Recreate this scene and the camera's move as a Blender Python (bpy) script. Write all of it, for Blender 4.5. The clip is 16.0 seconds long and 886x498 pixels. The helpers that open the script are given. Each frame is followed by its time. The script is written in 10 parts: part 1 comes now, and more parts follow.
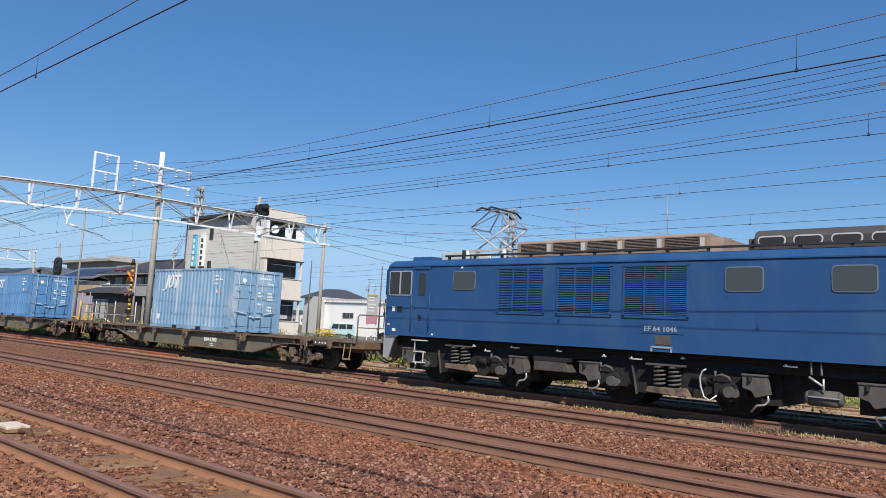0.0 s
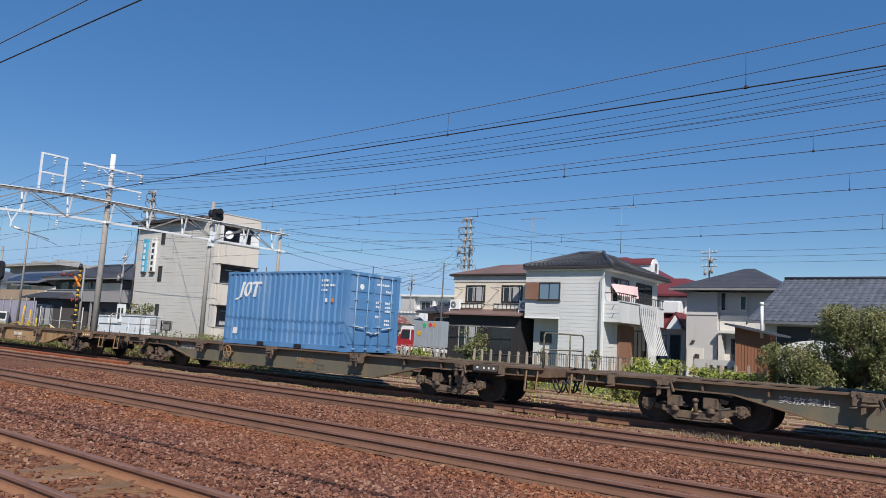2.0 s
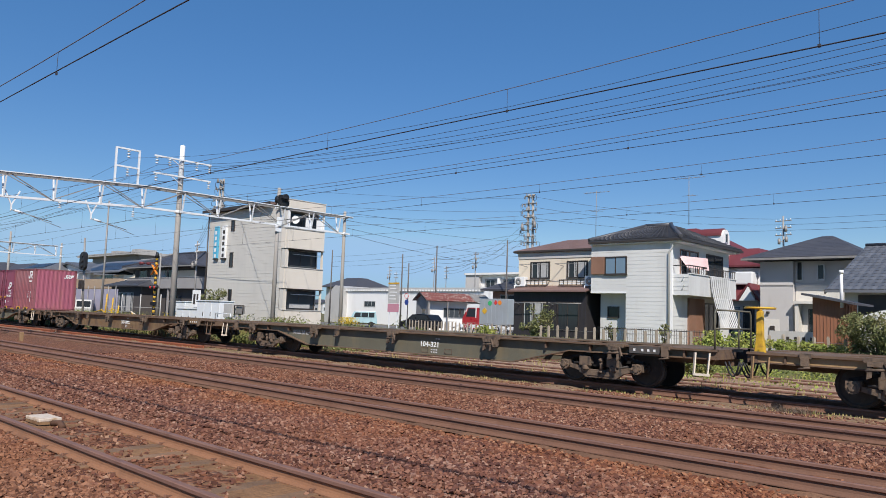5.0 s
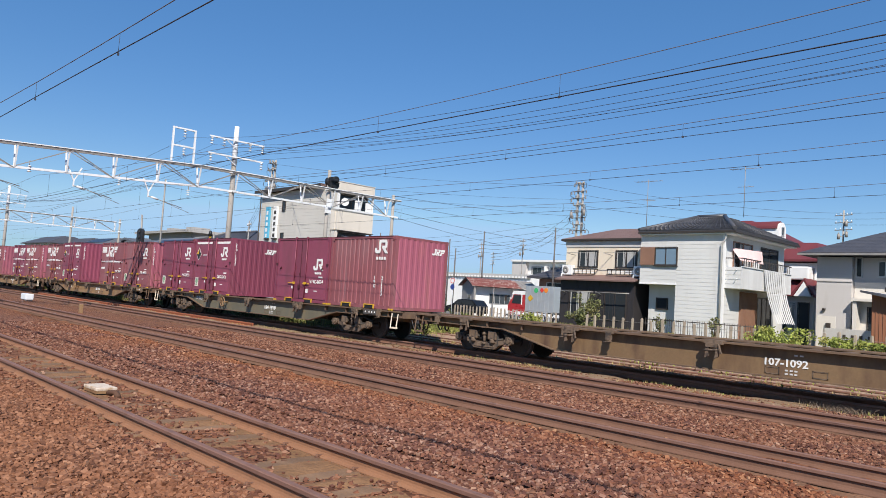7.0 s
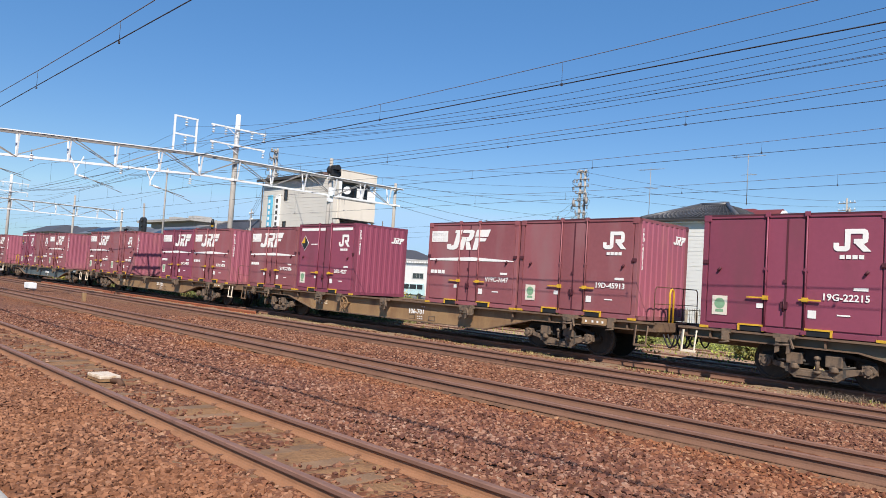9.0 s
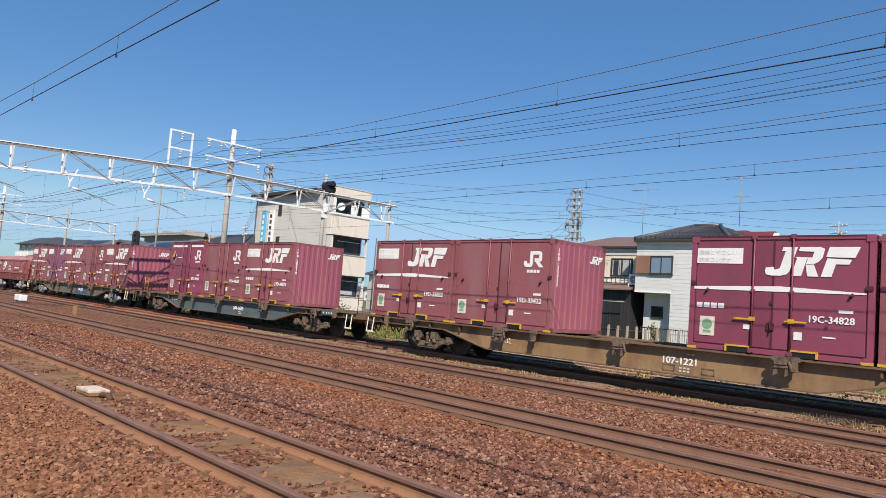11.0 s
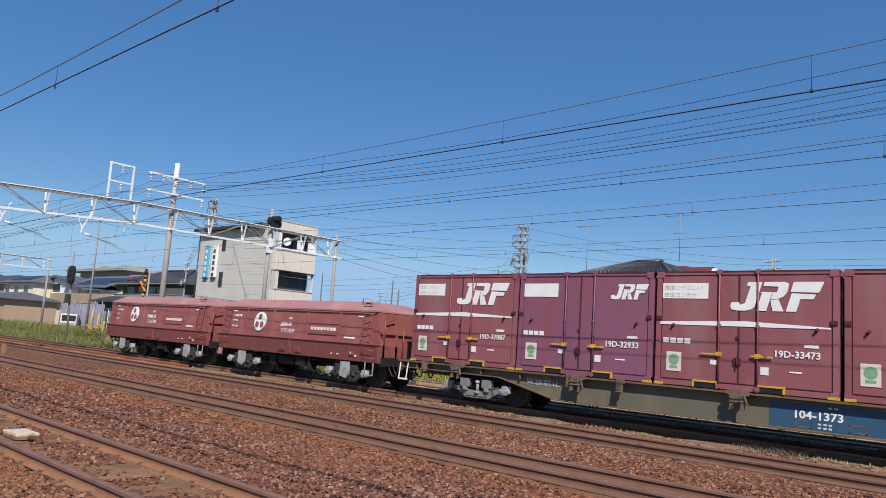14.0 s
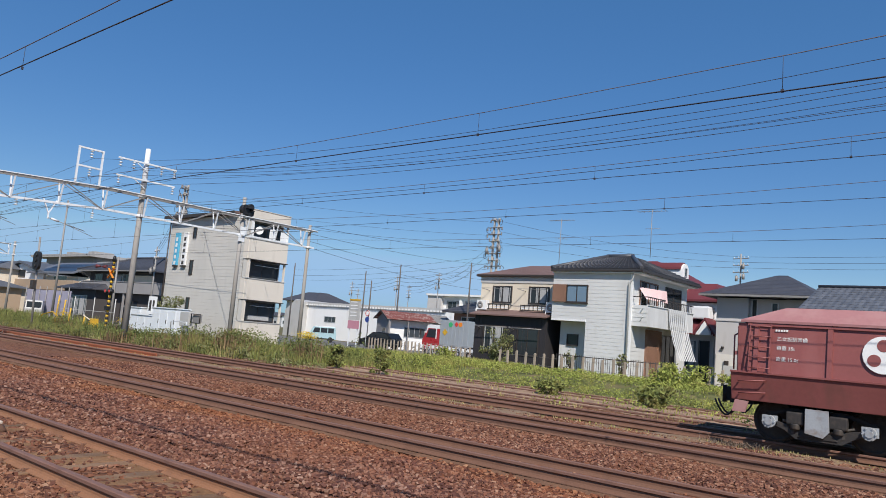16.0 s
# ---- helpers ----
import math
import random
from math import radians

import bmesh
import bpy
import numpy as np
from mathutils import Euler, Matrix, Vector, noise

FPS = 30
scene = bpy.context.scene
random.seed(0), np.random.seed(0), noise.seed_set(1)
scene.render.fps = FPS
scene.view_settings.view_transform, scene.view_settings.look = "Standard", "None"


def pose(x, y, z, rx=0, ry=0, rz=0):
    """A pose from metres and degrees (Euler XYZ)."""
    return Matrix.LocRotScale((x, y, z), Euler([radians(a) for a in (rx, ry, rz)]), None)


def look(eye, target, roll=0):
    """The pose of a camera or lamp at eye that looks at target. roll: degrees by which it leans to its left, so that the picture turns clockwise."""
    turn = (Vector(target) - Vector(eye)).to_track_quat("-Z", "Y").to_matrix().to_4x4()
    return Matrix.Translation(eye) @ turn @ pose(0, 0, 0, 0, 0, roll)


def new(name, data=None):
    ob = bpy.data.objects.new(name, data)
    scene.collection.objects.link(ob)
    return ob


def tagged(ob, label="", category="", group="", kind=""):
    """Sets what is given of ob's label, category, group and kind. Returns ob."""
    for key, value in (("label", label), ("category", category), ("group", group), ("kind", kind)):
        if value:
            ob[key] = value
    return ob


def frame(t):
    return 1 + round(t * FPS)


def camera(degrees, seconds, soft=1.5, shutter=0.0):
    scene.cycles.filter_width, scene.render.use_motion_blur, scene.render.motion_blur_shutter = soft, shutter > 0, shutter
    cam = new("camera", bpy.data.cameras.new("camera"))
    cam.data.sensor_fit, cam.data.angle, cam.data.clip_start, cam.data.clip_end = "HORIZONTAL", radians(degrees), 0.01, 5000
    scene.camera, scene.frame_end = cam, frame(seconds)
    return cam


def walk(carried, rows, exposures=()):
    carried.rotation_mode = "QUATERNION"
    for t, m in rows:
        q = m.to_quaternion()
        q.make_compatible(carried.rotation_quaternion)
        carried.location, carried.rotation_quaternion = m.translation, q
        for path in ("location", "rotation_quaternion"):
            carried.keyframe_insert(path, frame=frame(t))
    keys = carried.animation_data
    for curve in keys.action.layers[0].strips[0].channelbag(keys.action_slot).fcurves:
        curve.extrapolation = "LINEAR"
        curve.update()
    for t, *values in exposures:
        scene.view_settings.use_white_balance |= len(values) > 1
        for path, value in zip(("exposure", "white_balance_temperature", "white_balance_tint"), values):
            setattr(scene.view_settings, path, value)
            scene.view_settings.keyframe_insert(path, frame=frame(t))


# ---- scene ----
# camera: hand-held on one spot beside the line, 1.58 m above the rails
cam = camera(62.8, 16.0, 0.8)
EYE = (0.0, 0.0, 1.58)
PATH = [
    (0, pose(*EYE, 96.21, -2.92, 41.12)),
    (0.5, pose(*EYE, 97.01, -3.99, 39.16)),
    (1, pose(*EYE, 97.61, -4.26, 38.58)),
    (1.5, pose(*EYE, 97.19, -3.41, 37.75)),
    (2, pose(*EYE, 97.03, -3.20, 37.66)),
    (2.5, pose(*EYE, 96.79, -3.03, 38.31)),
    (3, pose(*EYE, 96.72, -2.94, 38.63)),
    (3.5, pose(*EYE, 96.64, -2.86, 39.26)),
    (4, pose(*EYE, 96.70, -2.27, 40.30)),
    (4.5, pose(*EYE, 96.14, -1.87, 41.04)),
    (5, pose(*EYE, 95.10, -1.86, 42.82)),
    (5.2, pose(*EYE, 94.81, -2.03, 43.69)),
    (7.3, pose(*EYE, 93.69, -3.80, 46.52)),
    (7.5, pose(*EYE, 93.54, -3.92, 46.42)),
    (8, pose(*EYE, 93.37, -3.68, 46.06)),
    (8.5, pose(*EYE, 92.90, -3.52, 46.24)),
    (9, pose(*EYE, 92.83, -3.66, 46.58)),
    (9.5, pose(*EYE, 93.44, -4.04, 46.54)),
    (10, pose(*EYE, 94.02, -4.19, 46.43)),
    (12.5, pose(*EYE, 94.57, -5.00, 45.27)),
    (13, pose(*EYE, 95.45, -5.07, 44.87)),
    (13.5, pose(*EYE, 96.60, -4.34, 43.45)),
    (14, pose(*EYE, 97.35, -3.99, 41.88)),
    (14.5, pose(*EYE, 97.24, -3.78, 41.41)),
    (15, pose(*EYE, 97.13, -3.81, 40.32)),
    (15.5, pose(*EYE, 97.00, -4.35, 39.52)),
    (16, pose(*EYE, 96.86, -4.67, 39.69)),
]
walk(cam, PATH, exposures=[(0, 0.35, 6700, 10), (0.5, 0.22, 6700, 10), (1.5, 0.12, 6600, 10), (3.5, 0.1, 6500, 10), (5.2, 0.2, 6550, 10),
                           (7.3, 0.40, 6750, 10), (8.5, 0.48, 6850, 10), (9, 0.54, 6900, 10), (9.5, 0.46, 7000, 10), (10.2, 0.40, 7000, 10), (12.5, 0.36, 6850, 10), (14, 0.17, 6600, 10), (16, 0.12, 6500, 10)])

# ---- light ----
world = bpy.data.worlds.new("world")
scene.world = world
world.use_nodes = True
wn = world.node_tree.nodes
sky = wn.new("ShaderNodeTexSky")
sky.sky_type, sky.sun_disc = "NISHITA", False
SUN = Vector((1.12, -1.0, 1.45)).normalized()
sky.sun_elevation = math.asin(SUN.z)
sky.sun_rotation = math.atan2(SUN.x, SUN.y)
sky.air_density, sky.dust_density, sky.ozone_density, sky.altitude = 1.0, 0.05, 2.2, 0
wn["Background"].inputs[1].default_value = 0.085
vivid = wn.new("ShaderNodeHueSaturation")
vivid.inputs["Hue"].default_value = 0.515
vivid.inputs["Saturation"].default_value = 1.35
world.node_tree.links.new(sky.outputs[0], vivid.inputs["Color"])
# thin summer haze: the horizon stays pale blue, the zenith is lifted a little
cap = wn.new("ShaderNodeMix")
cap.data_type, cap.blend_type = "RGBA", "DARKEN"
cap.inputs["Factor"].default_value, cap.inputs[7].default_value = 1.0, (4.3, 6.3, 8.9, 1)
haze = wn.new("ShaderNodeMix")
haze.data_type = "RGBA"
haze.inputs["Factor"].default_value, haze.inputs[7].default_value = 0.27, (1.46, 4.05, 7.44, 1)
world.node_tree.links.new(vivid.outputs[0], cap.inputs[6])
world.node_tree.links.new(cap.outputs[2], haze.inputs[6])
world.node_tree.links.new(haze.outputs[2], wn["Background"].inputs[0])
sun = new("sun", bpy.data.lights.new("sun", "SUN"))
sun.data.energy, sun.data.angle, sun.data.color = 4.55, radians(0.43), (1.0, 0.94, 0.86)
sun.matrix_world = look((0, 0, 50), Vector((0, 0, 50)) - SUN)


# ---- materials ----
def surf(name, col, rough=0.6, metal=0.0, var=0.25, scale=2.0, fine=30.0, bump=0.0, stain=None, amt=0.35, streak=1.0,
         rnd=0.0, island=0.0, spec=0.5):
    """A painted, weathered or natural surface: two scales of tone, fine relief, stains of another colour."""
    m = bpy.data.materials.new(name)
    m.use_nodes = True
    nt = m.node_tree
    n, l = nt.nodes, nt.links
    b = n["Principled BSDF"]
    b.inputs["Metallic"].default_value = metal
    b.inputs["Specular IOR Level"].default_value = spec
    tc = n.new("ShaderNodeTexCoord")
    mp = n.new("ShaderNodeMapping")
    mp.inputs["Scale"].default_value = (1, 1, 1 / streak)
    l.new(tc.outputs["Object"], mp.inputs["Vector"])

    def noise_tex(s, d, vec):
        t = n.new("ShaderNodeTexNoise")
        t.inputs["Scale"].default_value, t.inputs["Detail"].default_value = s, d
        l.new(vec, t.inputs["Vector"])
        return t.outputs["Fac"]

    def mth(op, a, c):
        k = n.new("ShaderNodeMath")
        k.operation = op
        for i, v in enumerate((a, c)):
            if isinstance(v, (int, float)):
                k.inputs[i].default_value = v
            else:
                l.new(v, k.inputs[i])
        return k.outputs[0]

    big = noise_tex(scale, 4, mp.outputs[0])
    small = noise_tex(fine, 3, tc.outputs["Object"])
    tone = mth("ADD", mth("MULTIPLY", mth("SUBTRACT", big, 0.5), 2.2 * var), mth("MULTIPLY", mth("SUBTRACT", small, 0.5), 1.4 * var))
    tone = mth("ADD", tone, 1.0)
    if rnd:
        oi = n.new("ShaderNodeObjectInfo")
        tone = mth("ADD", tone, mth("MULTIPLY", mth("SUBTRACT", oi.outputs["Random"], 0.5), 2 * rnd))
    if island:
        ge = n.new("ShaderNodeNewGeometry")
        tone = mth("ADD", tone, mth("MULTIPLY", mth("SUBTRACT", ge.outputs["Random Per Island"], 0.5), 2 * island))
    mix = n.new("ShaderNodeMix")
    mix.data_type, mix.blend_type = "RGBA", "MULTIPLY"
    mix.inputs["Factor"].default_value = 1
    mix.inputs[6].default_value = (*col, 1)
    cmb = n.new("ShaderNodeCombineColor")
    for i in range(3):
        l.new(tone, cmb.inputs[i])
    l.new(cmb.outputs[0], mix.inputs[7])
    out = mix.outputs[2]
    if stain:
        st = noise_tex(scale * 1.7 + 0.3, 6, mp.outputs[0])
        rp = n.new("ShaderNodeMapRange")
        rp.inputs["From Min"].default_value, rp.inputs["From Max"].default_value = 0.62 - 0.25 * amt, 0.80 - 0.2 * amt
        l.new(st, rp.inputs["Value"])
        m2 = n.new("ShaderNodeMix")
        m2.data_type = "RGBA"
        l.new(mth("MULTIPLY", rp.outputs[0], min(1.0, amt * 2)), m2.inputs["Factor"])
        l.new(out, m2.inputs[6])
        m2.inputs[7].default_value = (*stain, 1)
        out = m2.outputs[2]
    l.new(out, b.inputs["Base Color"])
    l.new(mth("ADD", mth("MULTIPLY", mth("SUBTRACT", big, 0.5), 0.25), rough), b.inputs["Roughness"])
    if bump:
        bp = n.new("ShaderNodeBump")
        bp.inputs["Strength"].default_value, bp.inputs["Distance"].default_value = min(1.0, bump), 0.02
        l.new(small, bp.inputs["Height"])
        l.new(bp.outputs[0], b.inputs["Normal"])
    return m


def stone_mat(name, cells, a, b_, c_, bump=1.0, dist=0.03, patch=0.35):
    """Crushed stone: a colour for each stone, patches of rust dust, relief from stone to stone."""
    m = bpy.data.materials.new(name)
    m.use_nodes = True
    nt = m.node_tree
    n, l = nt.nodes, nt.links
    p = n["Principled BSDF"]
    p.inputs["Roughness"].default_value = 0.9
    p.inputs["Specular IOR Level"].default_value = 0.25
    tc = n.new("ShaderNodeTexCoord")
    vo = n.new("ShaderNodeTexVoronoi")
    vo.inputs["Scale"].default_value = cells
    l.new(tc.outputs["Object"], vo.inputs["Vector"])
    ge = n.new("ShaderNodeNewGeometry")
    sep = n.new("ShaderNodeSeparateColor")
    l.new(vo.outputs["Color"], sep.inputs[0])
    add = n.new("ShaderNodeMath")
    add.operation = "ADD"
    l.new(sep.outputs[0], add.inputs[0])
    l.new(ge.outputs["Random Per Island"], add.inputs[1])
    fr = n.new("ShaderNodeMath")
    fr.operation = "FRACT"
    l.new(add.outputs[0], fr.inputs[0])
    rp = n.new("ShaderNodeValToRGB")
    e = rp.color_ramp.elements
    e[0].color, e[1].color = (*[v * 0.6 for v in a], 1), (*c_, 1)
    for pos, col in ((0.25, a), (0.6, b_), (0.93, [0.55 * u + 0.45 * v for u, v in zip(b_, c_)])):
        k = e.new(pos)
        k.color = (*col, 1)
    l.new(fr.outputs[0], rp.inputs[0])
    big = n.new("ShaderNodeTexNoise")
    big.inputs["Scale"].default_value, big.inputs["Detail"].default_value = 0.55, 6
    l.new(tc.outputs["Object"], big.inputs["Vector"])
    mr = n.new("ShaderNodeMapRange")
    mr.inputs["From Min"].default_value, mr.inputs["From Max"].default_value = 0.38, 0.68
    mr.inputs["To Max"].default_value = patch
    l.new(big.outputs["Fac"], mr.inputs["Value"])
    mx = n.new("ShaderNodeMix")
    mx.data_type = "RGBA"
    l.new(mr.outputs[0], mx.inputs["Factor"])
    l.new(rp.outputs[0], mx.inputs[6])
    mx.inputs[7].default_value = (0.235, 0.105, 0.05, 1)
    # rust dust lies thickest beside the running rails; the middle of the beds keeps greyer, purple-brown stone
    xyz = n.new("ShaderNodeSeparateXYZ")
    l.new(tc.outputs["Object"], xyz.inputs[0])
    wob = n.new("ShaderNodeMath")
    wob.operation = "MULTIPLY_ADD"
    wob.inputs[1].default_value = 2.4
    l.new(big.outputs["Fac"], wob.inputs[0])
    l.new(xyz.outputs[1], wob.inputs[2])
    span = n.new("ShaderNodeMapRange")
    span.inputs["From Min"].default_value, span.inputs["From Max"].default_value = 1.2, 21.2
    l.new(wob.outputs[0], span.inputs["Value"])
    tint = n.new("ShaderNodeValToRGB")
    te = tint.color_ramp.elements
    te[0].color, te[1].color = (1.06, 0.98, 0.92, 1), (1.0, 0.97, 0.95, 1)
    for y_, c in ((3.0, (1.06, 0.96, 0.90)), (4.4, (1.02, 0.94, 0.92)), (5.6, (1.0, 0.95, 1.04)), (6.9, (1.05, 0.95, 0.96)), (7.7, (1.17, 0.97, 0.8)), (8.6, (1.15, 0.95, 0.8)), (10.0, (1.04, 0.96, 0.96)), (12.0, (1.03, 0.97, 0.96))):
        k = te.new(y_ / 20)
        k.color = (*c, 1)
    l.new(span.outputs[0], tint.inputs[0])
    tm = n.new("ShaderNodeMix")
    tm.data_type, tm.blend_type = "RGBA", "MULTIPLY"
    tm.inputs["Factor"].default_value = 1
    l.new(mx.outputs[2], tm.inputs[6])
    l.new(tint.outputs[0], tm.inputs[7])
    l.new(tm.outputs[2], p.inputs["Base Color"])
    bp = n.new("ShaderNodeBump")
    bp.inputs["Strength"].default_value, bp.inputs["Distance"].default_value = bump, dist
    inv = n.new("ShaderNodeMath")
    inv.operation = "SUBTRACT"
    inv.inputs[0].default_value = 1.0
    l.new(vo.outputs["Distance"], inv.inputs[1])
    l.new(inv.outputs[0], bp.inputs["Height"])
    l.new(bp.outputs[0], p.inputs["Normal"])
    return m


def glass_mat(name, col, rough=0.06):
    """Window glass over a dim room: dark, glossy."""
    m = bpy.data.materials.new(name)
    m.use_nodes = True
    b = m.node_tree.nodes["Principled BSDF"]
    b.inputs["Base Color"].default_value = (*col, 1)
    b.inputs["Roughness"].default_value = rough
    b.inputs["Specular IOR Level"].default_value = 0.3
    return m


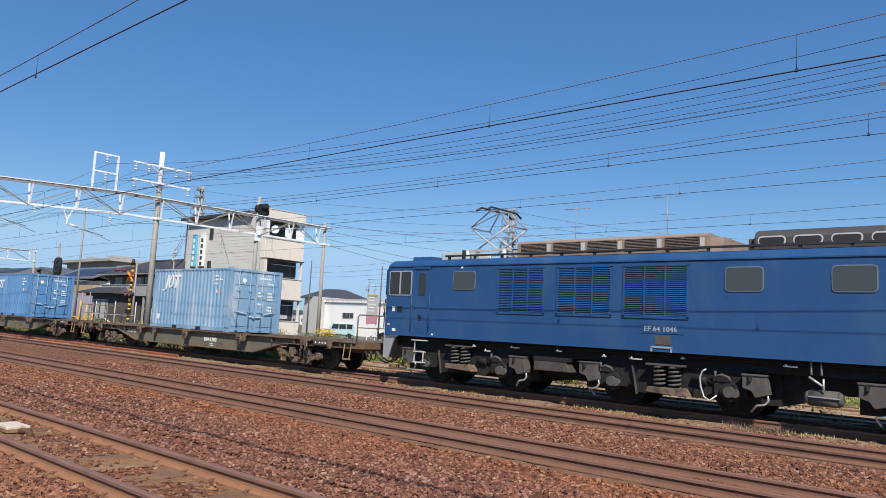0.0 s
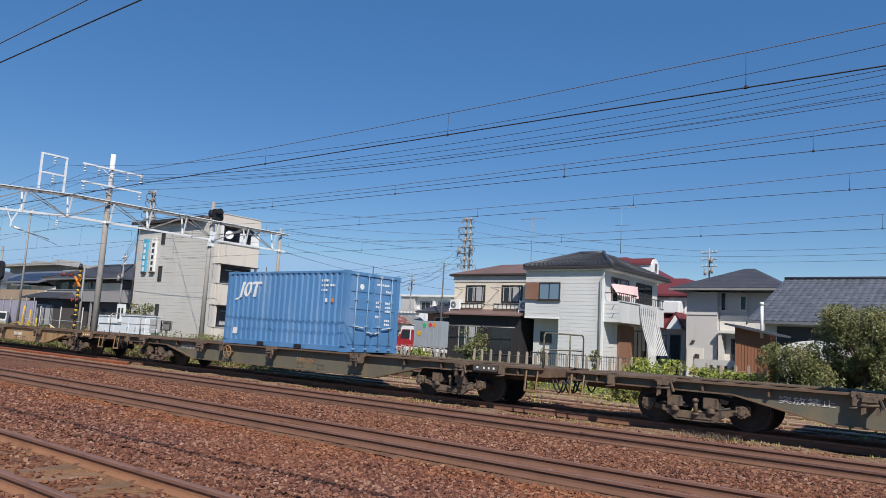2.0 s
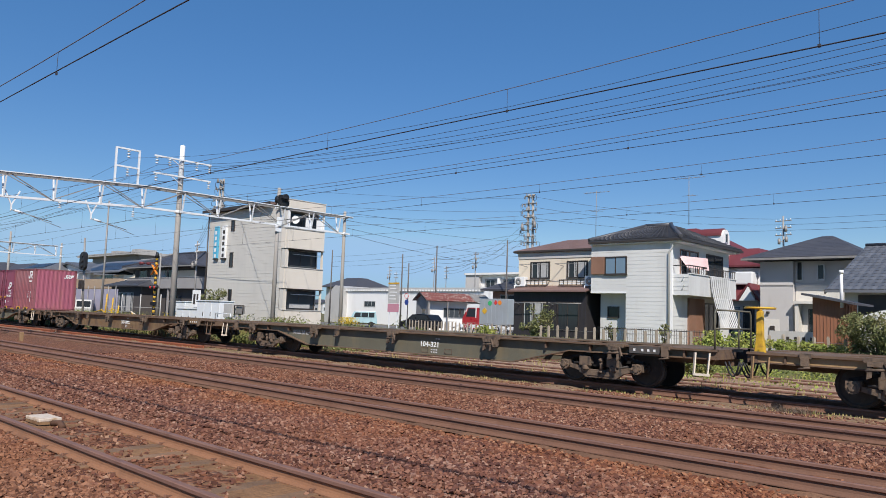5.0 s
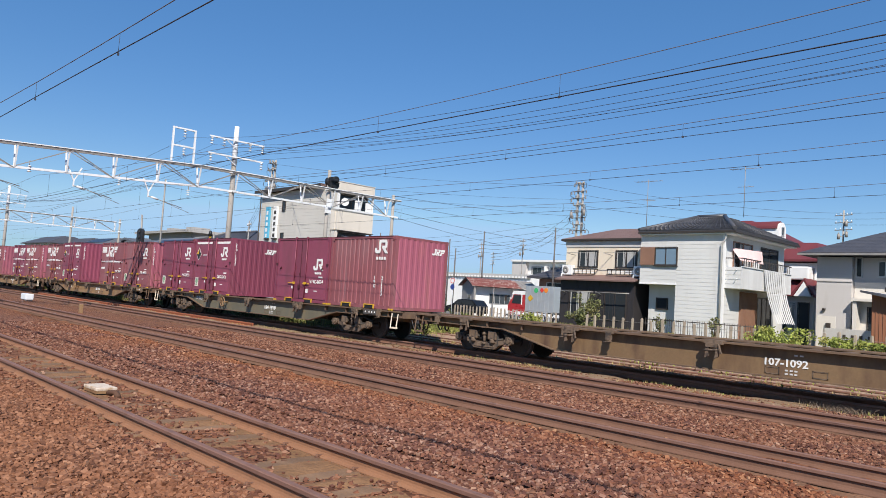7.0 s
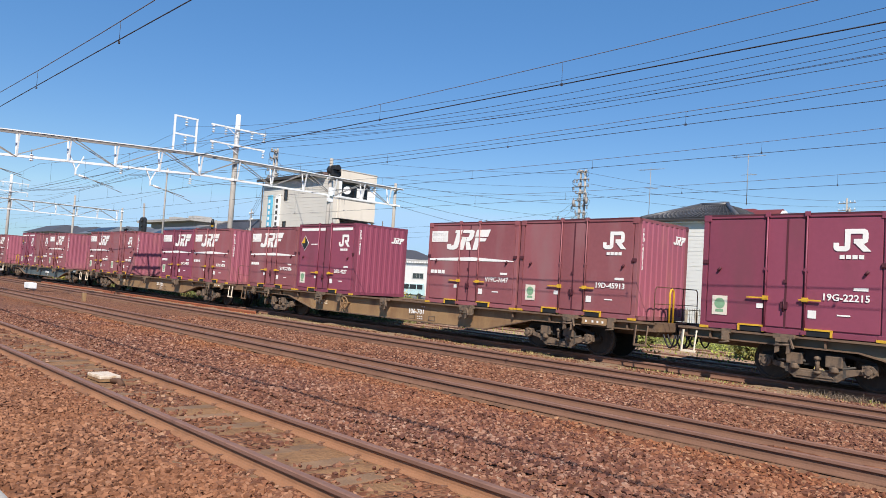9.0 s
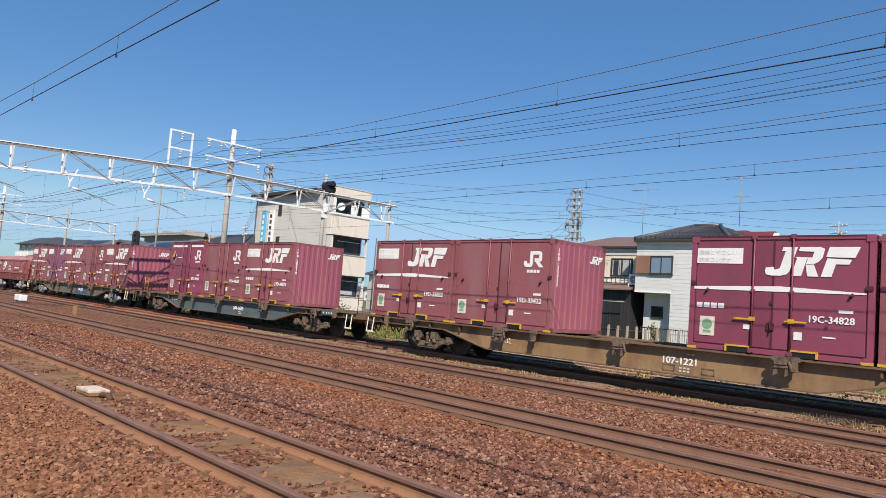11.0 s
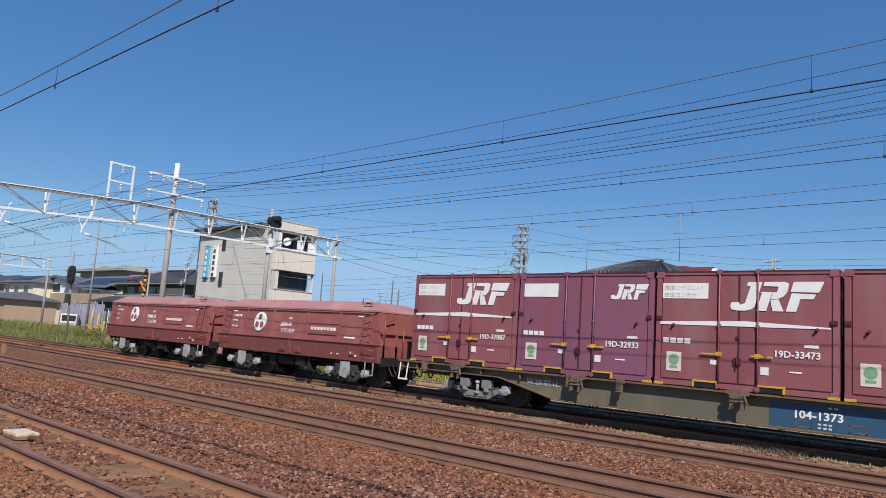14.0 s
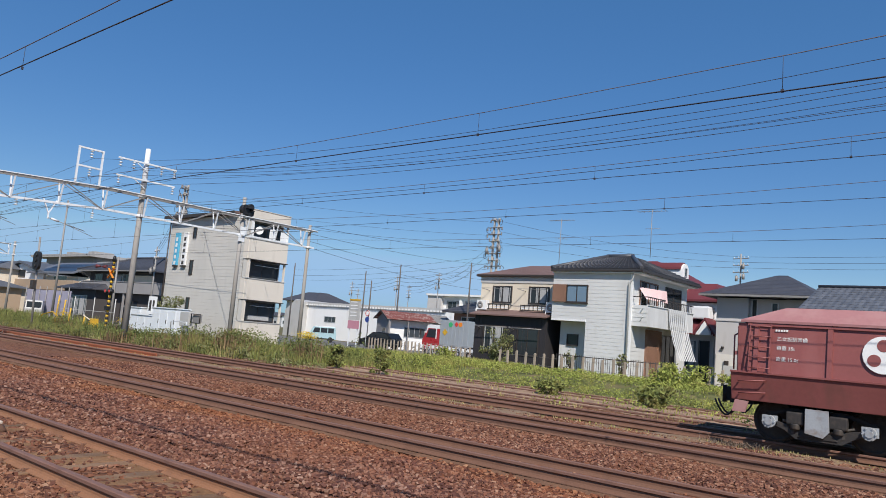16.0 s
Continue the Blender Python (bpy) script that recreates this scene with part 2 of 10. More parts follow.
M = {
    "ballast": stone_mat("ballast", 19, (0.104, 0.045, 0.027), (0.188, 0.086, 0.048), (0.308, 0.180, 0.110)),
    "stones": stone_mat("ballast_stone", 3.0, (0.106, 0.048, 0.036), (0.196, 0.088, 0.053), (0.37, 0.25, 0.175), bump=0.3, dist=0.01),
    "tan_stones": stone_mat("tan_stone", 3.0, (0.135, 0.064, 0.040), (0.232, 0.116, 0.070), (0.35, 0.205, 0.135), bump=0.3, dist=0.01),
    "rail_side": surf("rusty_rail_web", (0.172, 0.086, 0.055), 0.85, 0.0, 0.25, 1.5, 50, 0.2, (0.13, 0.06, 0.037), 0.4),
    "rail_top": surf("worn_rail_head", (0.222, 0.120, 0.090), 0.62, 0.1, 0.2, 1.2, 40, 0, (0.15, 0.08, 0.06), 0.4, spec=0.3),
    "rail_tan": surf("tan_rust_rail_web", (0.265, 0.126, 0.066), 0.85, 0.0, 0.25, 1.5, 50, 0.2, (0.17, 0.08, 0.045), 0.4),
    "sleeper": surf("dusty_sleeper", (0.205, 0.118, 0.066), 0.9, 0, 0.35, 3, 40, 0.5, (0.25, 0.145, 0.08), 0.4, rnd=0.25),
    "rust": surf("rusted_steel", (0.11, 0.055, 0.034), 0.85, 0.2, 0.3, 6, 60, 0.3),
    "red_rust": surf("red_rusted_rail", (0.33, 0.105, 0.05), 0.85, 0.1, 0.25, 2, 50, 0.2),
    "soil": surf("ground_soil", (0.16, 0.125, 0.075), 0.95, 0, 0.4, 0.35, 9, 0.6, (0.085, 0.12, 0.035), 0.7, spec=0.2),
    "asphalt": surf("asphalt", (0.16, 0.155, 0.15), 0.9, 0, 0.2, 0.5, 25, 0.3, spec=0.3),
    "grass": surf("grass_blades", (0.245, 0.265, 0.062), 0.65, 0, 0.3, 0.35, 4, 0, (0.33, 0.26, 0.09), 0.5, island=0.45, spec=0.3),
    "weed_dark": surf("weed_undergrowth", (0.125, 0.150, 0.042), 0.7, 0, 0.4, 0.6, 5, 0, (0.20, 0.185, 0.06), 0.5, island=0.55, spec=0.3),
    "weed_blade": surf("weed_blades", (0.165, 0.185, 0.052), 0.7, 0, 0.4, 0.5, 4, 0, (0.27, 0.23, 0.08), 0.5, island=0.5, spec=0.3),
    "flower": surf("goldenrod_heads", (0.60, 0.42, 0.05), 0.8, 0, 0.2, 2, 9, 0, island=0.3, spec=0.2),
    "stalk": surf("brown_stalks", (0.20, 0.135, 0.075), 0.9, 0, 0.3, 0.8, 6, 0, island=0.4, spec=0.2),
    "dry": surf("dry_grass", (0.34, 0.275, 0.12), 0.8, 0, 0.3, 0.5, 5, 0, island=0.4, spec=0.2),
    "weed": surf("weed_leaves", (0.245, 0.28, 0.06), 0.7, 0, 0.35, 0.5, 5, 0, (0.38, 0.35, 0.10), 0.55, island=0.5, spec=0.35),
    "leaf": surf("tree_leaves", (0.150, 0.165, 0.062), 0.6, 0, 0.4, 0.8, 6, 0, (0.27, 0.225, 0.10), 0.5, island=0.5, spec=0.4),
    "bark": surf("bark", (0.12, 0.085, 0.06), 0.95, 0, 0.3, 5, 40, 0.6),
    "loco_blue": surf("locomotive_blue_paint", (0.020, 0.074, 0.195), 0.45, 0, 0.15, 0.7, 9, 0, (0.035, 0.092, 0.195), 0.45, 2.0, spec=0.35),
    "loco_grey": surf("underframe_grey", (0.088, 0.083, 0.080), 0.8, 0.1, 0.35, 4, 40, 0.2, (0.09, 0.065, 0.05), 0.5),
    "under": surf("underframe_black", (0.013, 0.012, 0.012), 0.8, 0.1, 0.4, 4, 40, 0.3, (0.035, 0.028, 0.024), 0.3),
    # lit counterpart of the black underframe: sunlit brightness is put into this brown
    "under_lit": surf("underframe_lit_brown", (0.165, 0.115, 0.080), 0.85, 0.1, 0.4, 4, 40, 0.3, (0.05, 0.04, 0.035), 0.5),
    "roof_brown": surf("brake_dust_roof", (0.26, 0.20, 0.16), 0.8, 0, 0.25, 2, 30, 0.1, (0.26, 0.15, 0.09), 0.45),
    "roof_dark": surf("sooty_roof_cover", (0.052, 0.050, 0.052), 0.7, 0, 0.3, 2, 30, 0.1, (0.10, 0.085, 0.075), 0.35),
    "roof_black": surf("roof_edge_black", (0.03, 0.03, 0.035), 0.6, 0.2, 0.2, 2, 30),
    "alu": surf("dull_aluminium", (0.55, 0.55, 0.55), 0.45, 0.6, 0.15, 4, 30),
    "dirt": surf("track_dirt", (0.235, 0.128, 0.066), 0.95, 0, 0.4, 1.6, 22, 1.0, (0.15, 0.078, 0.044), 0.5, spec=0.2),
    "siding_sand": surf("sandy_old_ballast", (0.36, 0.238, 0.16), 0.95, 0, 0.45, 1.3, 18, 1.0, (0.20, 0.12, 0.08), 0.5, spec=0.2),
    "rail_dirt": surf("rust_dust", (0.185, 0.100, 0.062), 0.95, 0, 0.35, 1.6, 22, 1.0, (0.13, 0.072, 0.048), 0.5, spec=0.2),
    "bank": surf("grassy_bank_soil", (0.13, 0.14, 0.05), 0.95, 0, 0.4, 0.6, 9, 0.6, (0.20, 0.15, 0.08), 0.5, spec=0.2),
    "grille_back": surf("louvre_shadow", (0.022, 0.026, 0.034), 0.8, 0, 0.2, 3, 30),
    "jot": surf("container_light_blue", (0.18, 0.315, 0.46), 0.6, 0, 0.16, 0.8, 14, 0, (0.36, 0.44, 0.51), 0.5, 4.0),
    "jot2": surf("container_mid_blue", (0.085, 0.222, 0.43), 0.5, 0, 0.17, 0.8, 14, 0, (0.16, 0.28, 0.46), 0.45, 4.0),
    "white": surf("white_lettering", (0.78, 0.78, 0.76), 0.6, 0, 0.1, 3, 30),
    "wine": surf("container_wine_red", (0.225, 0.050, 0.086), 0.5, 0, 0.16, 0.7, 12, 0, (0.17, 0.05, 0.07), 0.35, 3.0, rnd=0.16),
    "wine_old": surf("faded_wine_red", (0.252, 0.080, 0.092), 0.6, 0, 0.18, 0.7, 12, 0, (0.27, 0.13, 0.14), 0.4, 3.0, rnd=0.14),
    "wine_faded": surf("sun_bleached_wine_red", (0.325, 0.092, 0.135), 0.65, 0, 0.2, 0.8, 14, 0, (0.34, 0.14, 0.12), 0.35, 3.0, rnd=0.12),
    "plum": surf("container_plum", (0.225, 0.083, 0.136), 0.55, 0, 0.2, 0.7, 12, 0, (0.24, 0.07, 0.09), 0.4, 3.0),
    "wine_dark": surf("container_seams", (0.075, 0.014, 0.024), 0.7, 0, 0.25, 3, 30),
    "yellow": surf("yellow_paint", (0.62, 0.37, 0.03), 0.55, 0, 0.25, 4, 30, 0, (0.30, 0.15, 0.04), 0.35),
    "green_mark": surf("green_print", (0.20, 0.36, 0.22), 0.6, 0, 0.3, 30, 60),
    "koki_tan": surf("wagon_tan_paint", (0.30, 0.185, 0.092), 0.65, 0, 0.25, 0.8, 20, 0, (0.17, 0.09, 0.05), 0.6, 2.0),
    "koki_sand": surf("wagon_sand_paint", (0.40, 0.255, 0.125), 0.65, 0, 0.2, 0.9, 20, 0, (0.24, 0.13, 0.065), 0.5, 2.5),
    "koki_brown": surf("wagon_rusty_brown", (0.205, 0.128, 0.066), 0.7, 0, 0.25, 1.0, 20, 0, (0.10, 0.055, 0.035), 0.6, 3.0),
    "koki_olive": surf("wagon_dusty_grey", (0.135, 0.125, 0.09), 0.65, 0, 0.2, 1.0, 20, 0, (0.19, 0.15, 0.09), 0.45, 3.0),
    "koki_blue": surf("wagon_blue_grey", (0.085, 0.115, 0.125), 0.6, 0, 0.2, 1.0, 20, 0, (0.12, 0.11, 0.09), 0.35, 3.0),
    "koki_deck": surf("wagon_deck_brown", (0.15, 0.095, 0.063), 0.8, 0.1, 0.3, 2, 30, 0.2, (0.20, 0.13, 0.075), 0.45),
    "wheel": surf("wheel_steel", (0.125, 0.112, 0.105), 0.65, 0.1, 0.35, 5, 40, 0, (0.13, 0.095, 0.07), 0.4),
    "wheel_dark": surf("greasy_wheel_disc", (0.038, 0.034, 0.032), 0.7, 0.1, 0.35, 5, 40, 0, (0.085, 0.065, 0.05), 0.35),
    "hoki": surf("hopper_red_oxide", (0.270, 0.084, 0.076), 0.5, 0, 0.16, 0.7, 14, 0, (0.33, 0.12, 0.11), 0.4, 3.0),
    "hoki_top": surf("dusty_hopper_cover", (0.38, 0.175, 0.172), 0.6, 0, 0.14, 0.7, 12, 0, (0.44, 0.25, 0.23), 0.4),
    "withered": surf("withered_stalks", (0.17, 0.13, 0.10), 0.9, 0, 0.3, 0.5, 5, 0, island=0.4, spec=0.2),
    "under_mid": surf("sooty_steel", (0.068, 0.059, 0.052), 0.8, 0.1, 0.4, 4, 40, 0.3, (0.12, 0.10, 0.085), 0.35),
    "sand": surf("sandy_verge", (0.25, 0.17, 0.11), 0.95, 0, 0.35, 1.6, 14, 0.6, (0.19, 0.11, 0.065), 0.5, spec=0.2),
    "bogie_dark": surf("bogie_dull_grey", (0.135, 0.138, 0.142), 0.7, 0, 0.25, 3, 30, 0, (0.12, 0.10, 0.085), 0.4),
    "bogie_mid": surf("bogie_dusty_grey", (0.20, 0.20, 0.20), 0.7, 0, 0.25, 3, 30, 0, (0.13, 0.11, 0.09), 0.4),
    "hoki_grey": surf("bogie_grey_paint", (0.33, 0.35, 0.37), 0.6, 0, 0.22, 3, 30, 0, (0.22, 0.16, 0.12), 0.4),
    "concrete": surf("concrete_pole", (0.34, 0.32, 0.295), 0.85, 0, 0.18, 1.2, 30, 0.15, (0.30, 0.26, 0.21), 0.4, 6.0),
    "galv": surf("galvanised_steel", (0.76, 0.78, 0.80), 0.5, 0.0, 0.12, 2, 30),
    "galv_old": surf("weathered_girder", (0.30, 0.285, 0.27), 0.65, 0.3, 0.25, 2, 30),
    "wire": surf("bronze_wire", (0.040, 0.042, 0.056), 0.7, 0.0, 0.1, 2, 30),
    "strand": surf("stranded_wire", (0.15, 0.13, 0.135), 0.6, 0.2, 0.1, 2, 30),
    "porcelain": surf("porcelain", (0.72, 0.74, 0.76), 0.25, 0, 0.1, 8, 40),
    "black": surf("black_enamel", (0.015, 0.015, 0.017), 0.5, 0, 0.2, 4, 30),
    "siding": surf("grey_siding", (0.57, 0.545, 0.50), 0.75, 0, 0.08, 0.5, 20, 0.1, (0.48, 0.46, 0.43), 0.3, 5.0),
    "cream": surf("cream_render", (0.68, 0.62, 0.54), 0.85, 0, 0.08, 0.5, 25, 0.1, (0.50, 0.45, 0.38), 0.25, 4.0),
    "cream_wall": surf("cream_stucco", (0.74, 0.645, 0.515), 0.85, 0, 0.08, 0.6, 25, 0.1, (0.50, 0.40, 0.29), 0.25, 4.0),
    "white_side": surf("white_siding", (0.63, 0.63, 0.615), 0.65, 0, 0.12, 0.5, 20, 0.05, (0.53, 0.52, 0.50), 0.4, 5.0),
    "white_wall": surf("white_painted_wall", (0.80, 0.80, 0.79), 0.7, 0, 0.05, 0.4, 20, 0.05, (0.68, 0.67, 0.65), 0.25, 4.0),
    "black_side": surf("black_cladding", (0.030, 0.027, 0.030), 0.6, 0, 0.2, 0.7, 25, 0.1),
    "grey_wall": surf("warm_grey_stucco", (0.53, 0.51, 0.50), 0.85, 0, 0.07, 0.5, 25, 0.1, (0.40, 0.38, 0.36), 0.3, 4.0),
    "grey_pale": surf("pale_stucco", (0.67, 0.64, 0.59), 0.85, 0, 0.07, 0.5, 25, 0.1),
    "tile_black": surf("black_glazed_tile", (0.062, 0.063, 0.072), 0.45, 0, 0.25, 2, 25, 0, rnd=0.3),
    "tile_grey": surf("grey_roof_tile", (0.115, 0.12, 0.135), 0.55, 0, 0.2, 1, 25, 0, (0.16, 0.16, 0.17), 0.3, rnd=0.2),
    "tile_brown": surf("brown_slate", (0.185, 0.115, 0.10), 0.7, 0, 0.15, 1, 25, 0),
    "tile_maroon": surf("maroon_roof", (0.15, 0.030, 0.035), 0.6, 0, 0.15, 1, 25, 0),
    "slate": surf("dark_slate_roof", (0.06, 0.06, 0.07), 0.6, 0, 0.2, 1, 25, 0, (0.10, 0.10, 0.11), 0.3),
    "brown_iron": surf("rusty_brown_sheet", (0.29, 0.125, 0.068), 0.75, 0, 0.15, 0.8, 20, 0.1, (0.20, 0.08, 0.05), 0.4, 4.0),
    "shade_wood": surf("brown_shutter", (0.25, 0.135, 0.09), 0.6, 0, 0.15, 2, 30, 0),
    "rust_roof": surf("rusted_sheet_roof", (0.20, 0.062, 0.050), 0.75, 0, 0.3, 0.9, 12, 0, (0.44, 0.36, 0.32), 0.45, 0.3),
    "sheet_grey": surf("grey_sheet", (0.50, 0.49, 0.47), 0.6, 0.1, 0.12, 0.7, 12, 0, (0.38, 0.35, 0.31), 0.3, 3.0),
    "dark_trim": surf("dark_bronze_trim", (0.055, 0.045, 0.04), 0.5, 0.2, 0.2, 3, 30),
    "curtain": surf("white_curtain", (0.40, 0.40, 0.40), 0.9, 0, 0.25, 9, 30),
    "pink": surf("pink_cloth", (0.74, 0.52, 0.51), 0.9, 0, 0.12, 3, 30),
    "cloth": surf("white_cloth", (0.70, 0.70, 0.68), 0.9, 0, 0.08, 3, 30),
    "stripe": surf("grey_cloth_stripe", (0.56, 0.56, 0.56), 0.9, 0, 0.08, 3, 30),
    "solar": surf("solar_panel", (0.03, 0.036, 0.055), 0.35, 0.1, 0.15, 2, 20),
    "faint": surf("worn_lettering", (0.60, 0.58, 0.57), 0.8, 0, 0.1, 3, 30),
    "truck_red": surf("truck_red_paint", (0.38, 0.03, 0.035), 0.3, 0, 0.08, 2, 20),
    "truck_silver": surf("truck_box_silver", (0.52, 0.55, 0.57), 0.4, 0.5, 0.1, 1, 20),
    "car_black": surf("car_black_paint", (0.012, 0.013, 0.016), 0.2, 0, 0.1, 2, 20),
    "van_blue": surf("van_pale_blue", (0.36, 0.52, 0.56), 0.3, 0, 0.06, 2, 20),
    "tyre": surf("tyre_rubber", (0.02, 0.02, 0.02), 0.85, 0, 0.2, 5, 40),
    "sign_blue": surf("sign_cyan", (0.10, 0.42, 0.62), 0.5, 0, 0.06, 2, 20),
    "sign_pink": surf("sign_rose", (0.52, 0.24, 0.30), 0.6, 0, 0.06, 2, 20),
    "sign_red": surf("sign_red", (0.65, 0.05, 0.04), 0.4, 0, 0.06, 2, 20),
    "sign_navy": surf("sign_navy", (0.03, 0.06, 0.25), 0.4, 0, 0.06, 2, 20),
    "orange": surf("orange_paint", (0.75, 0.24, 0.03), 0.5, 0, 0.1, 2, 20),
    "green": surf("green_paint", (0.05, 0.42, 0.15), 0.5, 0, 0.1, 2, 20),
    "cabinet": surf("white_cabinet_paint", (0.74, 0.77, 0.80), 0.5, 0, 0.06, 1, 20, 0, (0.6, 0.6, 0.6), 0.25, 4.0),
    "post": surf("fence_concrete", (0.36, 0.30, 0.235), 0.9, 0, 0.2, 3, 30, 0.2, rnd=0.15),
    "lilac": surf("lilac_sheet", (0.34, 0.32, 0.40), 0.7, 0, 0.1, 1, 20),
    "hill": surf("far_town_haze", (0.34, 0.36, 0.38), 0.9, 0, 0.2, 0.05, 0.6),
    "dark_wall": surf("dark_brown_siding", (0.075, 0.066, 0.064), 0.8, 0, 0.12, 0.6, 20, 0.05, (0.10, 0.09, 0.085), 0.3, 4.0),
    "tan_front": surf("tan_balcony_front", (0.40, 0.29, 0.20), 0.8, 0, 0.1, 0.6, 20, 0.05),
    "far_concrete": surf("far_concrete", (0.37, 0.355, 0.34), 0.85, 0, 0.12, 0.4, 12, 0.05, (0.26, 0.25, 0.24), 0.4, 3.0),
    # skirt: brown grime, and a base darkened for the shade of its inward slope
    "hoki_low": surf("shaded_grimy_red_oxide", (0.245, 0.076, 0.068), 0.6, 0, 0.2, 0.8, 14, 0, (0.15, 0.065, 0.05), 0.45, 3.0),
    "dirty_lid": surf("dirty_cream_plastic", (0.62, 0.52, 0.42), 0.7, 0, 0.15, 5, 40, 0.1, (0.42, 0.28, 0.17), 0.5),
    "veranda_grey": surf("veranda_grey", (0.30, 0.285, 0.28), 0.8, 0, 0.08, 0.6, 20, 0.05),
    "pole_dark": surf("weathered_dark_pole", (0.12, 0.11, 0.105), 0.85, 0, 0.15, 1, 20),
    "glass": glass_mat("window_glass", (0.03, 0.036, 0.042)),
    "glass_pale": glass_mat("pale_window_glass", (0.055, 0.066, 0.076), 0.10),
    # lit pane: the sky's reflection is put into a pale blue base colour
    "glass_lit": glass_mat("sky_window_glass", (0.16, 0.24, 0.32), 0.05),
}


# ---- mesh helpers ----
class B:
    """Collects boxes, prisms, bars and discs into one mesh."""

    def __init__(self):
        self.v, self.f, self.s = [], [], []

    def add(self, verts, faces, smooth=False):
        o = len(self.v)
        self.v += [tuple(p) for p in verts]
        self.f += [tuple(i + o for i in q) for q in faces]
        self.s += [smooth] * len(faces)
        return self

    def box(self, x0, x1, y0, y1, z0, z1):
        x0, x1, y0, y1, z0, z1 = min(x0, x1), max(x0, x1), min(y0, y1), max(y0, y1), min(z0, z1), max(z0, z1)
        return self.add([(x0, y0, z0), (x1, y0, z0), (x1, y1, z0), (x0, y1, z0), (x0, y0, z1), (x1, y0, z1), (x1, y1, z1), (x0, y1, z1)],
                        [(0, 3, 2, 1), (4, 5, 6, 7), (0, 1, 5, 4), (1, 2, 6, 5), (2, 3, 7, 6), (3, 0, 4, 7)])

    def prism(self, poly, a0, a1, axis="y", smooth=False):
        """poly: a closed outline of (u, v), counter-clockwise seen against the axis; axis y: (x, z), axis x: (y, z), axis z: (x, y)."""
        put = {"y": lambda u, v, a: (u, a, v), "x": lambda u, v, a: (a, u, v), "z": lambda u, v, a: (u, v, a)}[axis]
        n = len(poly)
        area = sum(poly[i][0] * poly[(i + 1) % n][1] - poly[(i + 1) % n][0] * poly[i][1] for i in range(n))
        if (area > 0) == (axis == "y"):
            a0, a1 = max(a0, a1), min(a0, a1)
        else:
            a0, a1 = min(a0, a1), max(a0, a1)
        vs = [put(u, v, a0) for u, v in poly] + [put(u, v, a1) for u, v in poly]
        fs = [tuple(range(n))[::-1], tuple(range(n, 2 * n))]
        self.add(vs, fs)
        o = len(self.v) - 2 * n
        self.f += [(o + i, o + (i + 1) % n, o + n + (i + 1) % n, o + n + i) for i in range(n)]
        self.s += [smooth] * n
        return self

    def rod(self, a, b, r, n=6, r2=None, smooth=True):
        a, b = Vector(a), Vector(b)
        q = (b - a).to_track_quat("Z", "Y")
        r2 = r if r2 is None else r2
        c = [(math.cos(2 * math.pi * i / n), math.sin(2 * math.pi * i / n)) for i in range(n)]
        vs = [a + q @ Vector((u * r, w * r, 0)) for u, w in c] + [b + q @ Vector((u * r2, w * r2, 0)) for u, w in c]
        self.add(vs, [tuple(range(n))[::-1], tuple(range(n, 2 * n))])
        o = len(self.v) - 2 * n
        self.f += [(o + i, o + (i + 1) % n, o + n + (i + 1) % n, o + n + i) for i in range(n)]
        self.s += [smooth] * n
        return self

    def path(self, pts, r, n=6):
        """A bent round bar through the points, in one piece."""
        pts = [Vector(p) for p in pts]
        vs, fs = [], []
        side = None
        for i, p in enumerate(pts):
            d = ((pts[min(i + 1, len(pts) - 1)] - p).normalized() + (p - pts[max(i - 1, 0)]).normalized()).normalized()
            if side is None:
                side = d.orthogonal().normalized()
            side = (side - d * side.dot(d)).normalized()
            up = d.cross(side)
            vs += [p + (side * math.cos(2 * math.pi * k / n) + up * math.sin(2 * math.pi * k / n)) * r for k in range(n)]
            if i:
                o = (i - 1) * n
                fs += [(o + k, o + (k + 1) % n, o + n + (k + 1) % n, o + n + k) for k in range(n)]
        fs += [tuple(range(n))[::-1], tuple(range(len(vs) - n, len(vs)))]
        return self.add(vs, fs, True)

    def ring(self, c, r0, r1, y0, y1, n=24):
        """A flat ring or wheel rim round the y axis."""
        vs = []
        for rr, y in ((r0, y0), (r1, y0), (r1, y1), (r0, y1)):
            vs += [(c[0] + rr * math.cos(2 * math.pi * i / n), y, c[1] + rr * math.sin(2 * math.pi * i / n)) for i in range(n)]
        fs = []
        for k in range(4):
            a, b = k * n, ((k + 1) % 4) * n
            fs += [(a + i, b + i, b + (i + 1) % n, a + (i + 1) % n) for i in range(n)]
        return self.add(vs, fs, True)

    def beam(self, a, b, w, d):
        """A square bar from a to b."""
        a, b = Vector(a), Vector(b)
        q = (b - a).to_track_quat("Z", "Y")
        vs = [e + q @ Vector((u * w / 2, v * d / 2, 0)) for e in (a, b) for u, v in ((-1, -1), (1, -1), (1, 1), (-1, 1))]
        return self.add(vs, [(0, 3, 2, 1), (4, 5, 6, 7), (0, 1, 5, 4), (1, 2, 6, 5), (2, 3, 7, 6), (3, 0, 4, 7)])

    def mesh(self, name, material, bevel=0.0):
        me = bpy.data.meshes.new(name)
        me.from_pydata(self.v, [], self.f)
        me.polygons.foreach_set("use_smooth", self.s)
        me.materials.append(material)
        if bevel:
            bm = bmesh.new()
            bm.from_mesh(me)
            bmesh.ops.bevel(bm, geom=[e for e in bm.edges if e.calc_face_angle(0) > 0.5], offset=bevel, segments=2, affect="EDGES", profile=0.6, clamp_overlap=True)
            bm.to_mesh(me)
            bm.free()
        me.update()
        return me


